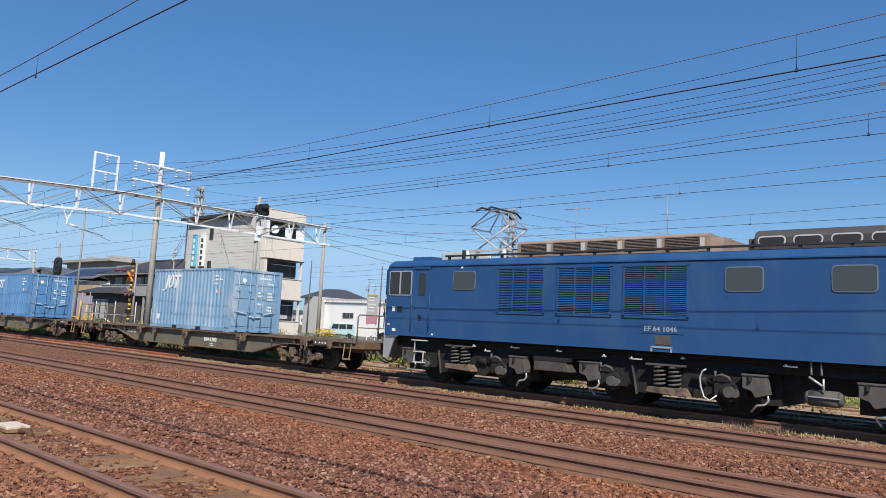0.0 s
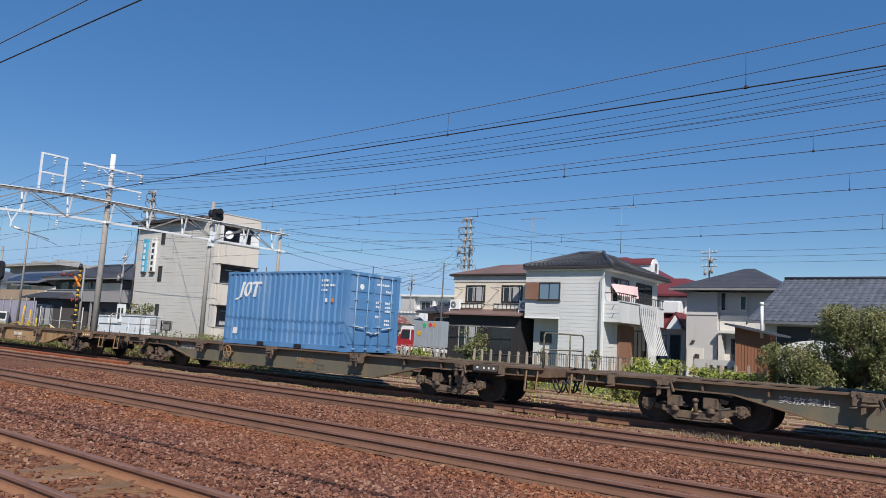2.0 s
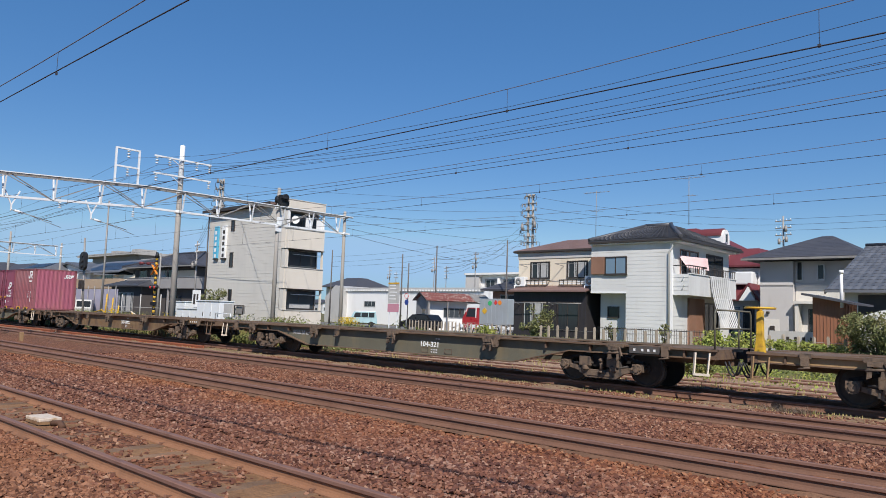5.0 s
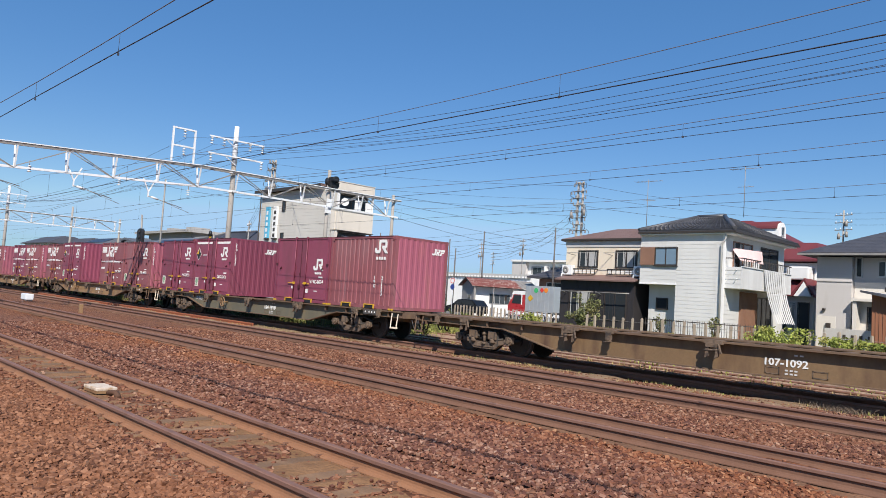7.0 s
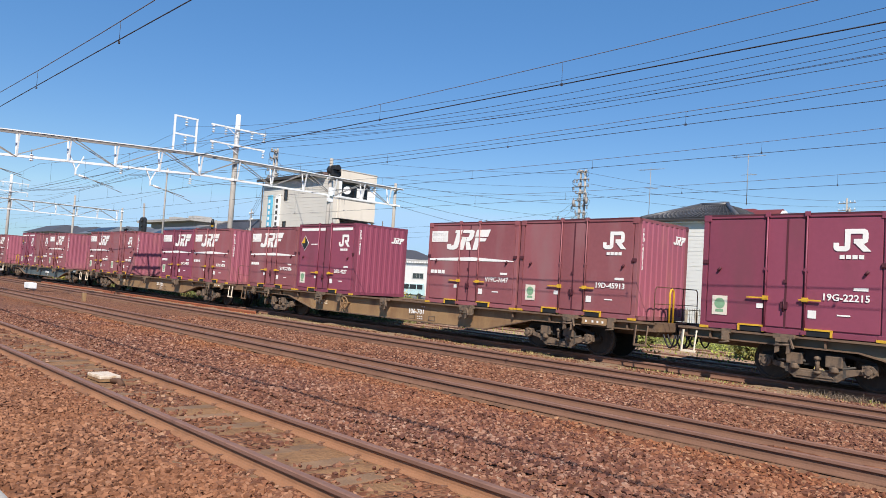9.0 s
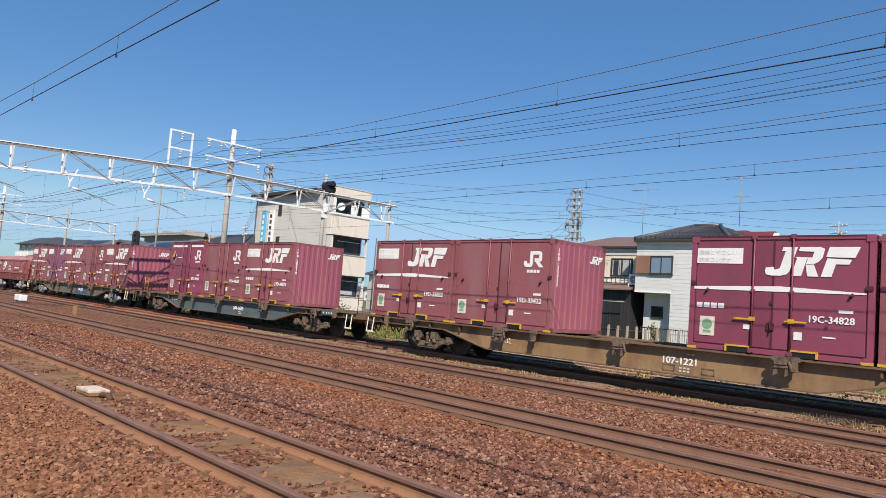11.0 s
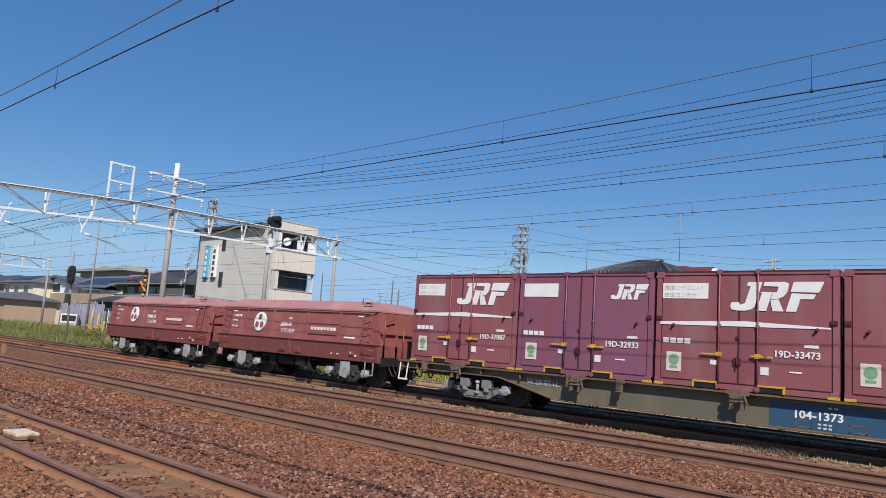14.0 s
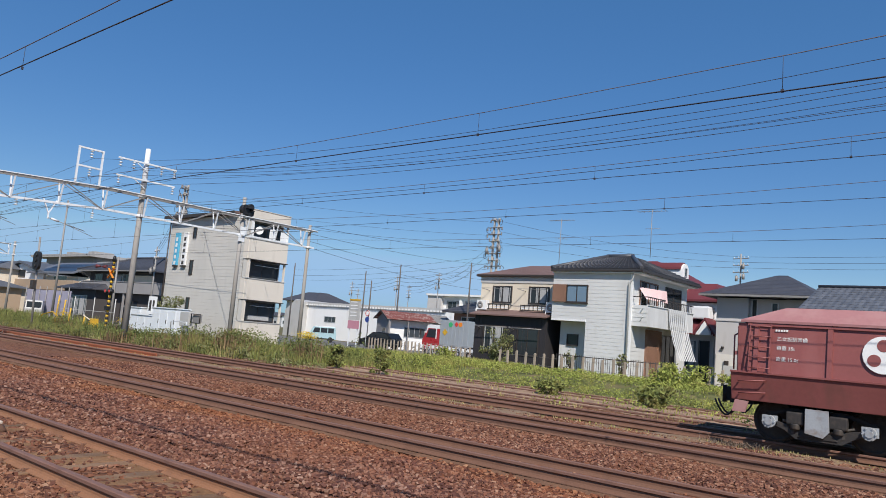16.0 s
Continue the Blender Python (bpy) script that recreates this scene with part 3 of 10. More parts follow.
def thing(name, label, category, place=(0, 0, 0), group="", kind="", rz=0):
    ob = new(name)
    ob.matrix_basis = pose(*place, 0, 0, rz)
    return tagged(ob, label, category, group, kind)


def part(name, shape, material, parent, label="", bevel=0.0, at=None):
    """One mesh object under a thing or under a part. shape: a B, or a mesh to share."""
    me = shape if isinstance(shape, bpy.types.Mesh) else shape.mesh(name, M[material] if isinstance(material, str) else material, bevel)
    ob = new(name, me)
    ob.parent = parent
    if at is not None:
        ob.matrix_basis = at if isinstance(at, Matrix) else Matrix.Translation(at)
    return tagged(ob, label) if label else ob


def solo(name, shape, material, label, category, kind="", group="", bevel=0.0):
    ob = new(name, shape.mesh(name, M[material], bevel))
    return tagged(ob, label, category, group, kind)


CACHE = {}


def shared(key, make):
    if key not in CACHE:
        CACHE[key] = make()
    return CACHE[key]


def letters(s, size, material, squeeze=1.0, vertical=False, bold=0.0):
    """Flat lettering as a mesh that faces -y, its lower left corner at the origin."""
    def make():
        cu = bpy.data.curves.new("lettering", "FONT")
        cu.body, cu.size, cu.extrude, cu.resolution_u, cu.offset = ("\n".join(s) if vertical else s), size, 0.003, 2, bold * size
        if vertical:
            cu.space_line = 0.85
        ob = bpy.data.objects.new("lettering", cu)
        scene.collection.objects.link(ob)
        me = bpy.data.meshes.new_from_object(ob)
        bpy.data.objects.remove(ob)
        me.transform(Matrix.Diagonal((squeeze, 1, 1, 1)))
        me.transform(Euler((radians(90), 0, 0)).to_matrix().to_4x4())
        me.name = "lettering"
        me.materials.clear()
        me.materials.append(M[material])
        return me
    return shared(("txt", s, size, material, squeeze, vertical, bold), make)


# ---- ground and tracks ----
RNG = np.random.default_rng(7)
TRACKS = {"near": 3.88, "second": 8.85, "third": 13.15, "train": 16.70, "siding": 19.65, "old_siding": 23.0}


def raw(name, verts, faces, material, label="", category="", kind="", smooth=False, parent=None):
    """A mesh from arrays, all faces alike."""
    me = bpy.data.meshes.new(name)
    verts, faces = np.asarray(verts, np.float32), np.asarray(faces, np.int32)
    k = faces.shape[1]
    me.vertices.add(len(verts))
    me.vertices.foreach_set("co", verts.ravel())
    me.loops.add(faces.size)
    me.loops.foreach_set("vertex_index", faces.ravel())
    me.polygons.add(len(faces))
    me.polygons.foreach_set("loop_start", np.arange(0, faces.size, k, dtype=np.int32))
    me.polygons.foreach_set("use_smooth", np.full(len(faces), smooth))
    me.update(calc_edges=True)
    me.materials.append(M[material])
    ob = new(name, me)
    ob.parent = parent
    return tagged(ob, label, category, "", kind)


def bed_height(x, y):
    z = np.full_like(y, -0.17)
    for a, b, up in ((3.88, 8.85, 0.07), (8.85, 13.15, 0.05), (13.15, 16.7, 0.03)):
        m = (y > a) & (y < b)
        u = np.clip((np.minimum(y - a, b - y) - 0.95) / 0.7, 0, 1)
        z = np.where(m, z + up * u, z)
    z = np.where(y < 2.9, -0.17 + 0.05 * np.clip((2.9 - y) / 1.5, 0, 1), z)
    z = np.where(y > 17.9, -0.17 + 0.07 * np.clip((y - 17.9) / 0.8, 0, 1), z)
    z = np.where(np.abs(y - 3.88) < 1.45, -0.152, z)
    wav = 0.018 * np.sin(1.7 * x + 2.1 * y) * np.sin(0.9 * x - 2.9 * y) + 0.012 * np.sin(5.1 * x + 1.3) * np.sin(4.3 * y)
    return z + wav


def ballast_bed():
    xs = np.concatenate([np.linspace(-420, -70, 60)[:-1], np.linspace(-70, -22, 120)[:-1], np.linspace(-22, 6, 140), np.linspace(6.5, 120, 20)])
    ys = np.concatenate([np.linspace(-30, -1.5, 8)[:-1], np.linspace(-1.5, 18.9, 130)])
    gx, gy = np.meshgrid(xs, ys, indexing="ij")
    gz = bed_height(gx, gy) + RNG.normal(0, 0.006, gx.shape)
    v = np.stack([gx, gy, gz], -1).reshape(-1, 3)
    i = np.arange(gx.size).reshape(gx.shape)
    f = np.stack([i[:-1, :-1], i[1:, :-1], i[1:, 1:], i[:-1, 1:]], -1).reshape(-1, 4)
    raw("ballast_bed", v, f, "ballast", "reddish-brown crushed stone ballast between the tracks", "ballast", "structure", True)


ballast_bed()
solo("ground", B().add([(-2500, 18.6, -0.21), (1500, 18.6, -0.21), (1500, 3000, -0.21), (-2500, 3000, -0.21)], [(0, 1, 2, 3)]), "soil",
     "earth and grass ground behind the railway line", "ground", "structure")
solo("ground_near", B().add([(-2500, -400, -0.24), (1500, -400, -0.24), (1500, 18.6, -0.24), (-2500, 18.6, -0.24)], [(0, 1, 2, 3)]), "soil",
     "earth ground under the ballast", "ground", "structure")
solo("road", B().add([(-110, 33.0, -0.20), (-28.6, 33.0, -0.20), (-28.6, 66, -0.20), (-110, 66, -0.20)], [(0, 1, 2, 3)]), "asphalt",
     "grey asphalt yard beside the fence", "road", "structure")


def rail_mesh(x0, x1, web="rail_side"):
    """A flat-bottom rail: foot, web and worn head."""
    half = [(0.0665, -0.153), (0.0665, -0.141), (0.022, -0.122), (0.012, -0.100), (0.011, -0.050), (0.036, -0.038), (0.036, -0.008), (0.027, 0.0)]
    prof = half + [(-u, v) for u, v in reversed(half)]
    me = B().prism(prof, x0, x1, "x").mesh("rail", M[web])
    me.materials.append(M["rail_top"])
    for q in me.polygons:
        if q.center.z > -0.034 and abs(q.normal.x) < 0.5:
            q.material_index = 1
    return me


SLEEPER = B().box(-0.11, 0.11, -1.05, 1.05, -0.30, -0.153).mesh("sleeper", M["sleeper"], 0.012)
CLIP = B().box(-0.045, 0.045, -0.03, 0.04, -0.155, -0.132).rod((0, -0.012, -0.15), (0, -0.012, -0.098), 0.018).box(-0.022, 0.022, -0.005, 0.06, -0.125, -0.110).mesh("rail_clip", M["rail_side"])
CLIP.transform(Matrix.Translation((0, 0.02, -0.045)) @ Matrix.Diagonal((0.8, 0.8, 0.7, 1)))
CLIP_FAR = CLIP.copy()
CLIP_FAR.transform(Matrix.Rotation(math.pi, 4, "Z"))
SPAN = {"near": (-24, 1), "second": (-46, 1), "third": (-60, 1), "train": (-72, 1), "siding": (-62, 0), "old_siding": (-50, -4)}
RAIL, RAIL_NEAR = rail_mesh(-260, 40), rail_mesh(-260, 40, "rail_tan")
CANT = {"second": -2.7, "third": -0.6}
for name, yc in TRACKS.items():
    t = thing("railway_track", "pair of rust-brown rails on sleepers in ballast" if yc < 18 else "old rusty siding rails in weeds", "railway track", (0, yc, 0 if yc < 18 else -0.05), "railway tracks", "structure")
    t.matrix_basis = pose(0, yc, 0 if yc < 18 else -0.05, CANT.get(name, 0))
    for s in (-0.566, 0.566):
        part("rail", RAIL_NEAR if name == "near" else RAIL, None, t, at=(0, s, 0))
    a, b = SPAN[name]
    x = a
    while x < b:
        j = RNG.normal(0, 0.02)
        part("sleeper", SLEEPER, None, t, at=pose(x + j, RNG.normal(0, 0.02), RNG.normal(0, 0.004) + (0.004 if name == "near" else -0.075), 0, 0, RNG.normal(0, 0.6)))
        if name == "near":
            for s in (-0.566, 0.566):
                part("rail_clip", CLIP, None, t, at=(x + j, s - 0.09, 0))
                part("rail_clip", CLIP_FAR, None, t, at=(x + j, s + 0.09, 0))
        x += 0.61

# the lengths of rail with fresh red rust that lie beside the train's track
for x0, x1 in ((-58, -43.2), (-42.9, -27.0)):
    me = B().prism([(-0.06, 0), (0.06, 0), (0.012, 0.03), (0.035, 0.11), (0.03, 0.145), (-0.03, 0.145), (-0.035, 0.11), (-0.012, 0.03)], x0, x1, "x")
    ob = solo("spare_rail", me, "red_rust", "bright red rusted spare rail lying on the ballast", "rail", group="spare rails")
    ob.location = (0, 15.05, -0.15)


def stones(name, n, y0, y1, dmin, dmax, r0, r1, material="stones"):
    """Loose ballast stones, each its own faceted lump, over a stretch of the bed."""
    x = RNG.uniform(-40, 0.5, n * 6)
    y = RNG.uniform(y0, y1, n * 6)
    d = np.hypot(x, y)
    ok = (d > dmin) & (d < dmax) & (x < -0.02 * y + 0.3) & (x > -5.2 * y)
    for yc in (3.88, 8.85, 13.15):
        for s in (-0.566, 0.566):
            ok &= np.abs(y - yc - s) > 0.10
    ph = np.mod(x + 24 + 0.305, 0.61) - 0.305
    onsl = (np.abs(y - 3.88) < 1.05) & (np.abs(ph) < 0.12)
    ok &= ~onsl | (RNG.random(n * 6) < np.where(np.abs(y - 3.88) > 0.7, 0.9, 0.2))
    ok &= (np.abs(y - 3.88) > 0.5) | (RNG.random(n * 6) < 0.22)
    for yc in (8.85, 13.15):
        ok &= (np.abs(y - yc) > 0.60) | (RNG.random(n * 6) < 0.04)
        ok &= (np.abs(y - yc + 0.70) > 0.06) | (RNG.random(n * 6) < 0.35)
    x, y = x[ok][:n], y[ok][:n]
    n = len(x)
    base = np.array([(-1, -1, -1), (1, -1, -1), (1, 1, -1), (-1, 1, -1), (-1, -1, 1), (1, -1, 1), (1, 1, 1), (-1, 1, 1)], float) * 0.62
    fac = np.array([(0, 2, 1), (0, 3, 2), (4, 5, 6), (4, 6, 7), (0, 1, 5), (0, 5, 4), (1, 2, 6), (1, 6, 5), (2, 3, 7), (2, 7, 6), (3, 0, 4), (3, 4, 7)])
    v = base[None] * RNG.uniform(0.7, 1.2, (n, 1, 3)) * RNG.uniform(0.72, 1.18, (n, 8, 1)) + RNG.normal(0, 0.10, (n, 8, 3))
    q = RNG.normal(size=(n, 4))
    q /= np.linalg.norm(q, axis=1, keepdims=True)
    w, a, b, c = q.T
    R = np.stack([np.stack([1 - 2 * (b * b + c * c), 2 * (a * b - c * w), 2 * (a * c + b * w)], -1),
                  np.stack([2 * (a * b + c * w), 1 - 2 * (a * a + c * c), 2 * (b * c - a * w)], -1),
                  np.stack([2 * (a * c - b * w), 2 * (b * c + a * w), 1 - 2 * (a * a + b * b)], -1)], 1)
    v = np.einsum("nij,nkj->nki", R, v) * np.array([1, 1, 0.75]) * RNG.uniform(r0, r1, (n, 1, 1))
    z = bed_height(x, y) + RNG.uniform(-0.012, 0.018, n)
    v += np.stack([x, y, z], -1)[:, None]
    f = (np.arange(n)[:, None, None] * 8 + fac[None]).reshape(-1, 3)
    raw(name, v.reshape(-1, 3), f, material, "loose brown and grey ballast stones between the rails", "ballast stones", "stuff")


stones("ballast_stones", 18000, 0.6, 3.1, 4.6, 13.0, 0.019, 0.042, "tan_stones")
stones("ballast_stones", 44000, 2.9, 12.6, 4.6, 13.0, 0.019, 0.042)
stones("ballast_stones", 40000, 2.0, 15.4, 13.0, 27.0, 0.024, 0.044)

ys = np.linspace(3.88 - 0.51, 3.88 + 0.51, 8)
xs = np.linspace(-40, 2, 260)
gx, gy = np.meshgrid(xs, ys, indexing="ij")
gz = -0.152 - 0.012 * np.cos(2 * np.pi * (gx + 24) / 0.61) + RNG.normal(0, 0.006, gx.shape)
ix = np.arange(gx.size).reshape(gx.shape)
raw("track_dirt", np.stack([gx, gy, gz], -1).reshape(-1, 3), np.stack([ix[:-1, :-1], ix[1:, :-1], ix[1:, 1:], ix[:-1, 1:]], -1).reshape(-1, 4), "dirt", "brown dirt packed between the rails", "dirt", "structure", True)
for yc, tilt in ((8.85, -2.7), (13.15, -0.6)):
    ys, xs = np.linspace(-0.74, 0.54, 9), np.linspace(-60, 2, 300)
    gx, gy = np.meshgrid(xs, ys, indexing="ij")
    gz = -0.144 + math.tan(radians(tilt)) * gy + RNG.normal(0, 0.006, gx.shape) - 0.05 * (gy < -0.70)
    ix = np.arange(gx.size).reshape(gx.shape)
    raw("track_dirt", np.stack([gx, gy + yc, gz], -1).reshape(-1, 3), np.stack([ix[:-1, :-1], ix[1:, :-1], ix[1:, 1:], ix[:-1, 1:]], -1).reshape(-1, 4), "rail_dirt", "brown rust dust packed round the rails", "dirt", "structure", True)

solo("kerb_edge", B().box(-7.4, -5.2, 0.7, 1.35, -0.3, -0.02), "concrete", "worn concrete kerb beside the ballast", "kerb", "structure", bevel=0.02)


# ---- grass and weeds ----
def blades(name, n, place, h0, h1, w, material, label, lean=0.35):
    """Grass: bent blades of two faces each. place(n) gives x, y and a height factor."""
    x, y, k = place(n)
    n = len(x)
    z = np.where(y < 18.8, bed_height(x, y), bank(x, y))
    h = RNG.uniform(h0, h1, n) * k
    a, b = RNG.uniform(0, 2 * np.pi, n), RNG.uniform(0, 2 * np.pi, n)
    u = np.stack([np.cos(a), np.sin(a), 0 * a], -1) * (w * RNG.uniform(0.6, 1.3, n))[:, None]
    d = np.stack([np.cos(b), np.sin(b), 0 * b], -1) * (h * lean * RNG.random(n))[:, None]
    p = np.stack([x, y, z], -1)
    up = np.stack([0 * h, 0 * h, h], -1)
    v = np.stack([p - u, p + u, p + up * 0.55 + d * 0.35 + u * 0.7, p + up * 0.55 + d * 0.35 - u * 0.7, p + up + d], 1)
    i = np.arange(n)[:, None] * 5
    f = np.concatenate([i + [0, 1, 2], i + [0, 2, 3], i + [3, 2, 4]])
    raw(name, v.reshape(-1, 3), f, material, label, "grass", "stuff")


def foliage(name, n, centre, size, material, label, category, parent=None, kind="stuff"):
    """Leaves: folded diamonds at random turns. centre(n) gives their places."""
    p = centre(n)
    n = len(p)
    a = RNG.normal(size=(n, 3))
    a /= np.linalg.norm(a, axis=1, keepdims=True)
    b = np.cross(a, RNG.normal(size=(n, 3)))
    b /= np.linalg.norm(b, axis=1, keepdims=True)
    s = size * RNG.uniform(0.55, 1.35, (n, 1))
    c = np.cross(a, b) * s * 0.18
    v = np.stack([p - a * s, p + b * s * 0.5 + c, p + a * s, p - b * s * 0.5 + c], 1)
    i = np.arange(n)[:, None] * 4
    f = np.concatenate([i + [0, 1, 2], i + [0, 2, 3]])
    return raw(name, v.reshape(-1, 3), f, material, label, category, kind, parent=parent)


def patchy(x, y, s=0.5, lo=0.35):
    """A slow, uneven density over the ground, 0 to 1."""
    q = np.sin(s * x * 1.3 + 1.1) * np.sin(s * y * 1.9 + 0.4) + 0.6 * np.sin(s * x * 3.1 - y * s) + 0.4 * np.sin(s * 5.3 * y + 2.2 * s * x)
    return np.clip(lo + 0.35 * q + 0.3, 0, 1)


def clumps(x):
    """How tall the weeds stand along the siding: low by the cabinets, tall in the thicket, low again at the yard."""
    return np.interp(x, (-105, -90, -60, -46, -37, -35.2, -33, -30, -28.4, -26.6, -25.4, -24.5, -23, -21.5), (1.1, 1.0, 0.55, 0.55, 0.5, 0.75, 1.0, 1.1, 0.75, 0.95, 0.85, 0.6, 0.5, 0.4)) * (1 + 0.25 * np.sin(3.1 * x) * np.sin(1.3 * x + 1))


def area(x0, x1, y0, y1, s=0.5, lo=0.35, edge=None, wild=False):
    def place(n):
        x, y = RNG.uniform(x0, x1, n), RNG.uniform(y0, y1, n)
        k = patchy(x, y, s, lo)
        ok = RNG.random(n) < k
        if edge:
            ok &= edge(x, y)
        return x[ok], y[ok], (0.5 + 0.5 * k[ok]) * (clumps(x[ok]) if wild else 1.0)
    return place


def spread(x0, x1, y0, y1, z0, z1, s=0.5, lo=0.35, edge=None, wild=False):
    def centre(n):
        x, y, k = area(x0, x1, y0, y1, s, lo, edge)(n)
        k = k * clumps(x) if wild else k
        z = bank(x, y) + z0 + (z1 - z0) * k * RNG.random(len(x)) ** 0.7
        return np.stack([x, y, z], -1)
    return centre


def bank(x, y):
    """Height of the ground behind the tracks: a low grassy bank along the fence."""
    u = np.clip((y - 24.4) / 2.4, 0, 1) * np.clip((x + 36) / 6, 0, 1) * np.clip((37 - y) / 2, 0, 1)
    return np.where((y < 24.6) & (x > -64), -0.10, -0.21) + 0.5 * u * u * (3 - 2 * u)


gx, gy = np.meshgrid(np.linspace(-37, 12, 70), np.linspace(24.2, 37.2, 30), indexing="ij")
ix = np.arange(gx.size).reshape(gx.shape)
raw("grass_bank", np.stack([gx, gy, bank(gx, gy) - 0.004 + RNG.normal(0, 0.012, gx.shape)], -1).reshape(-1, 3),
    np.stack([ix[:-1, :-1], ix[1:, :-1], ix[1:, 1:], ix[:-1, 1:]], -1).reshape(-1, 4), "bank", "low grassy earth bank along the fence", "bank", "structure", True)
off_rails = lambda x, y: (np.abs(y - 19.65) > 0.95) & (np.abs(y - 23.0) > 0.75)
xs, ys = np.linspace(-60, 2, 300), np.linspace(14.62, 16.0, 14)
gx, gy = np.meshgrid(xs, ys, indexing="ij")
edge_ = np.minimum(gy - 14.62, 16.0 - gy)
gz = bed_height(gx, gy) + np.clip(0.022 * np.sin(2.3 * gx) * np.sin(0.7 * gx + 2) + 0.012, -0.02, 0.03) + RNG.normal(0, 0.004, gx.shape) - 0.05 * (edge_ < 0.05)
ix = np.arange(gx.size).reshape(gx.shape)
raw("verge_dirt", np.stack([gx, gy, gz], -1).reshape(-1, 3), np.stack([ix[:-1, :-1], ix[1:, :-1], ix[1:, 1:], ix[:-1, 1:]], -1).reshape(-1, 4), "sand", "sandy earth strip beside the train's track", "dirt", "structure", True)
blades("dry_verge_grass", 4800, area(-40, 0, 14.75, 15.95, 1.1, 0.2), 0.03, 0.09, 0.010, "dry", "low dry yellow grass along the train's track")
blades("verge_grass", 900, area(-16, 0, 15.2, 16.0, 0.8, -0.1), 0.04, 0.12, 0.010, "grass", "low green grass tufts beside the rail")
blades("track_grass", 5000, area(-40, 0, 17.5, 19.0, 0.7, 0.0), 0.05, 0.22, 0.012, "dry", "thin dry grass between the tracks")
blades("siding_grass", 2200, area(-30, -2, 18.6, 22.4, 0.9, -0.15, off_rails), 0.08, 0.35, 0.014, "grass", "green grass between the old siding rails")
blades("meadow_grass", 52000, area(-60, -20.5, 24.0, 33.0, 0.5, 0.6), 0.12, 0.34, 0.016, "grass", "lush green grass along the fence", 0.6)
blades("meadow_grass", 16000, area(-110, -60, 20.0, 30.0, 0.4, 0.5), 0.4, 1.3, 0.03, "weed_blade", "tall green grass beside the line", 0.5)
blades("meadow_grass", 5000, area(-21, -2, 24.6, 31.0, 0.9, 0.0), 0.1, 0.34, 0.012, "grass", "thin grass among the creepers", 0.6)
foliage("ground_creeper", 76000, spread(-25, -2, 24.4, 30.6, 0.0, 0.36, 1.3, 0.02), 0.043, "weed",
        "bright green creeping plants over the old siding", "weeds")
foliage("ground_creeper", 3800, spread(-24, -2, 21.4, 24.3, 0.0, 0.20, 1.9, -0.30, lambda x, y: np.abs(np.abs(y - 23.0) - 0.566) > 0.13), 0.05, "weed", "patchy weeds round the old siding rails", "weeds")
gx, gy = np.meshgrid(np.linspace(-64, 4, 320), np.linspace(18.8, 24.7, 44), indexing="ij")
ix = np.arange(gx.size).reshape(gx.shape)
raw("siding_bed", np.stack([gx, gy, -0.102 + RNG.normal(0, 0.007, gx.shape) - 0.16 * (gy > 24.6)], -1).reshape(-1, 3),
    np.stack([ix[:-1, :-1], ix[1:, :-1], ix[1:, 1:], ix[:-1, 1:]], -1).reshape(-1, 4), "siding_sand", "old sandy ballast under the weedy siding rails", "ballast", "structure", True)
blades("patchy_grass", 3600, area(-26, -2, 20.9, 24.4, 1.3, -0.2, lambda x, y: np.abs(np.abs(y - 23.0) - 0.566) > 0.1), 0.06, 0.24, 0.012, "dry", "yellow-green grass tufts on the old siding")
foliage("ground_creeper", 5000, spread(-12, -2, 18.5, 21.6, 0.0, 0.35, 1.3, -0.35), 0.05, "weed", "green weeds between the rails", "weeds")
tall = lambda x, y: np.where(x < -24.2 + 0.7 * np.sin(1.9 * y), y > 18.75 + 0.35 * np.sin(0.8 * x) * np.sin(0.31 * x + 1), y > 24.0)
foliage("tall_weeds", 52000, spread(-64, -21.5, 18.3, 26.0, 0.0, 1.35, 0.9, 0.05, tall, True), 0.055, "weed_dark", "tall green weeds growing beside the siding", "weeds")
foliage("tall_weeds", 26000, spread(-105, -64, 19.5, 26.0, 0.0, 1.1, 0.6, 0.2, None, True), 0.09, "weed_blade", "tall green weeds beside the line", "weeds")
foliage("tall_weeds", 30000, spread(-62, -22.6, 18.4, 20.2, -0.1, 0.62, 1.7, 0.0, None, True), 0.055, "leaf", "dense dark green weed thicket beside the siding", "weeds")
blades("weed_grass", 60000, area(-64, -22.0, 18.5, 25.5, 1.1, 0.25, tall, True), 0.35, 1.05, 0.016, "weed_blade", "long yellow-green grass among the weeds", 0.55)
blades("weed_grass", 14000, area(-64, -23.0, 18.4, 24.5, 0.7, 0.0, tall, True), 0.3, 1.0, 0.014, "dry", "pale dry grass among the weeds", 0.6)
blades("tall_weed_stalks", 3000, area(-64, -22.5, 18.6, 25.0, 0.8, 0.1, tall, True), 0.6, 1.5, 0.012, "grass", "tall upright weed stalks", 0.2)


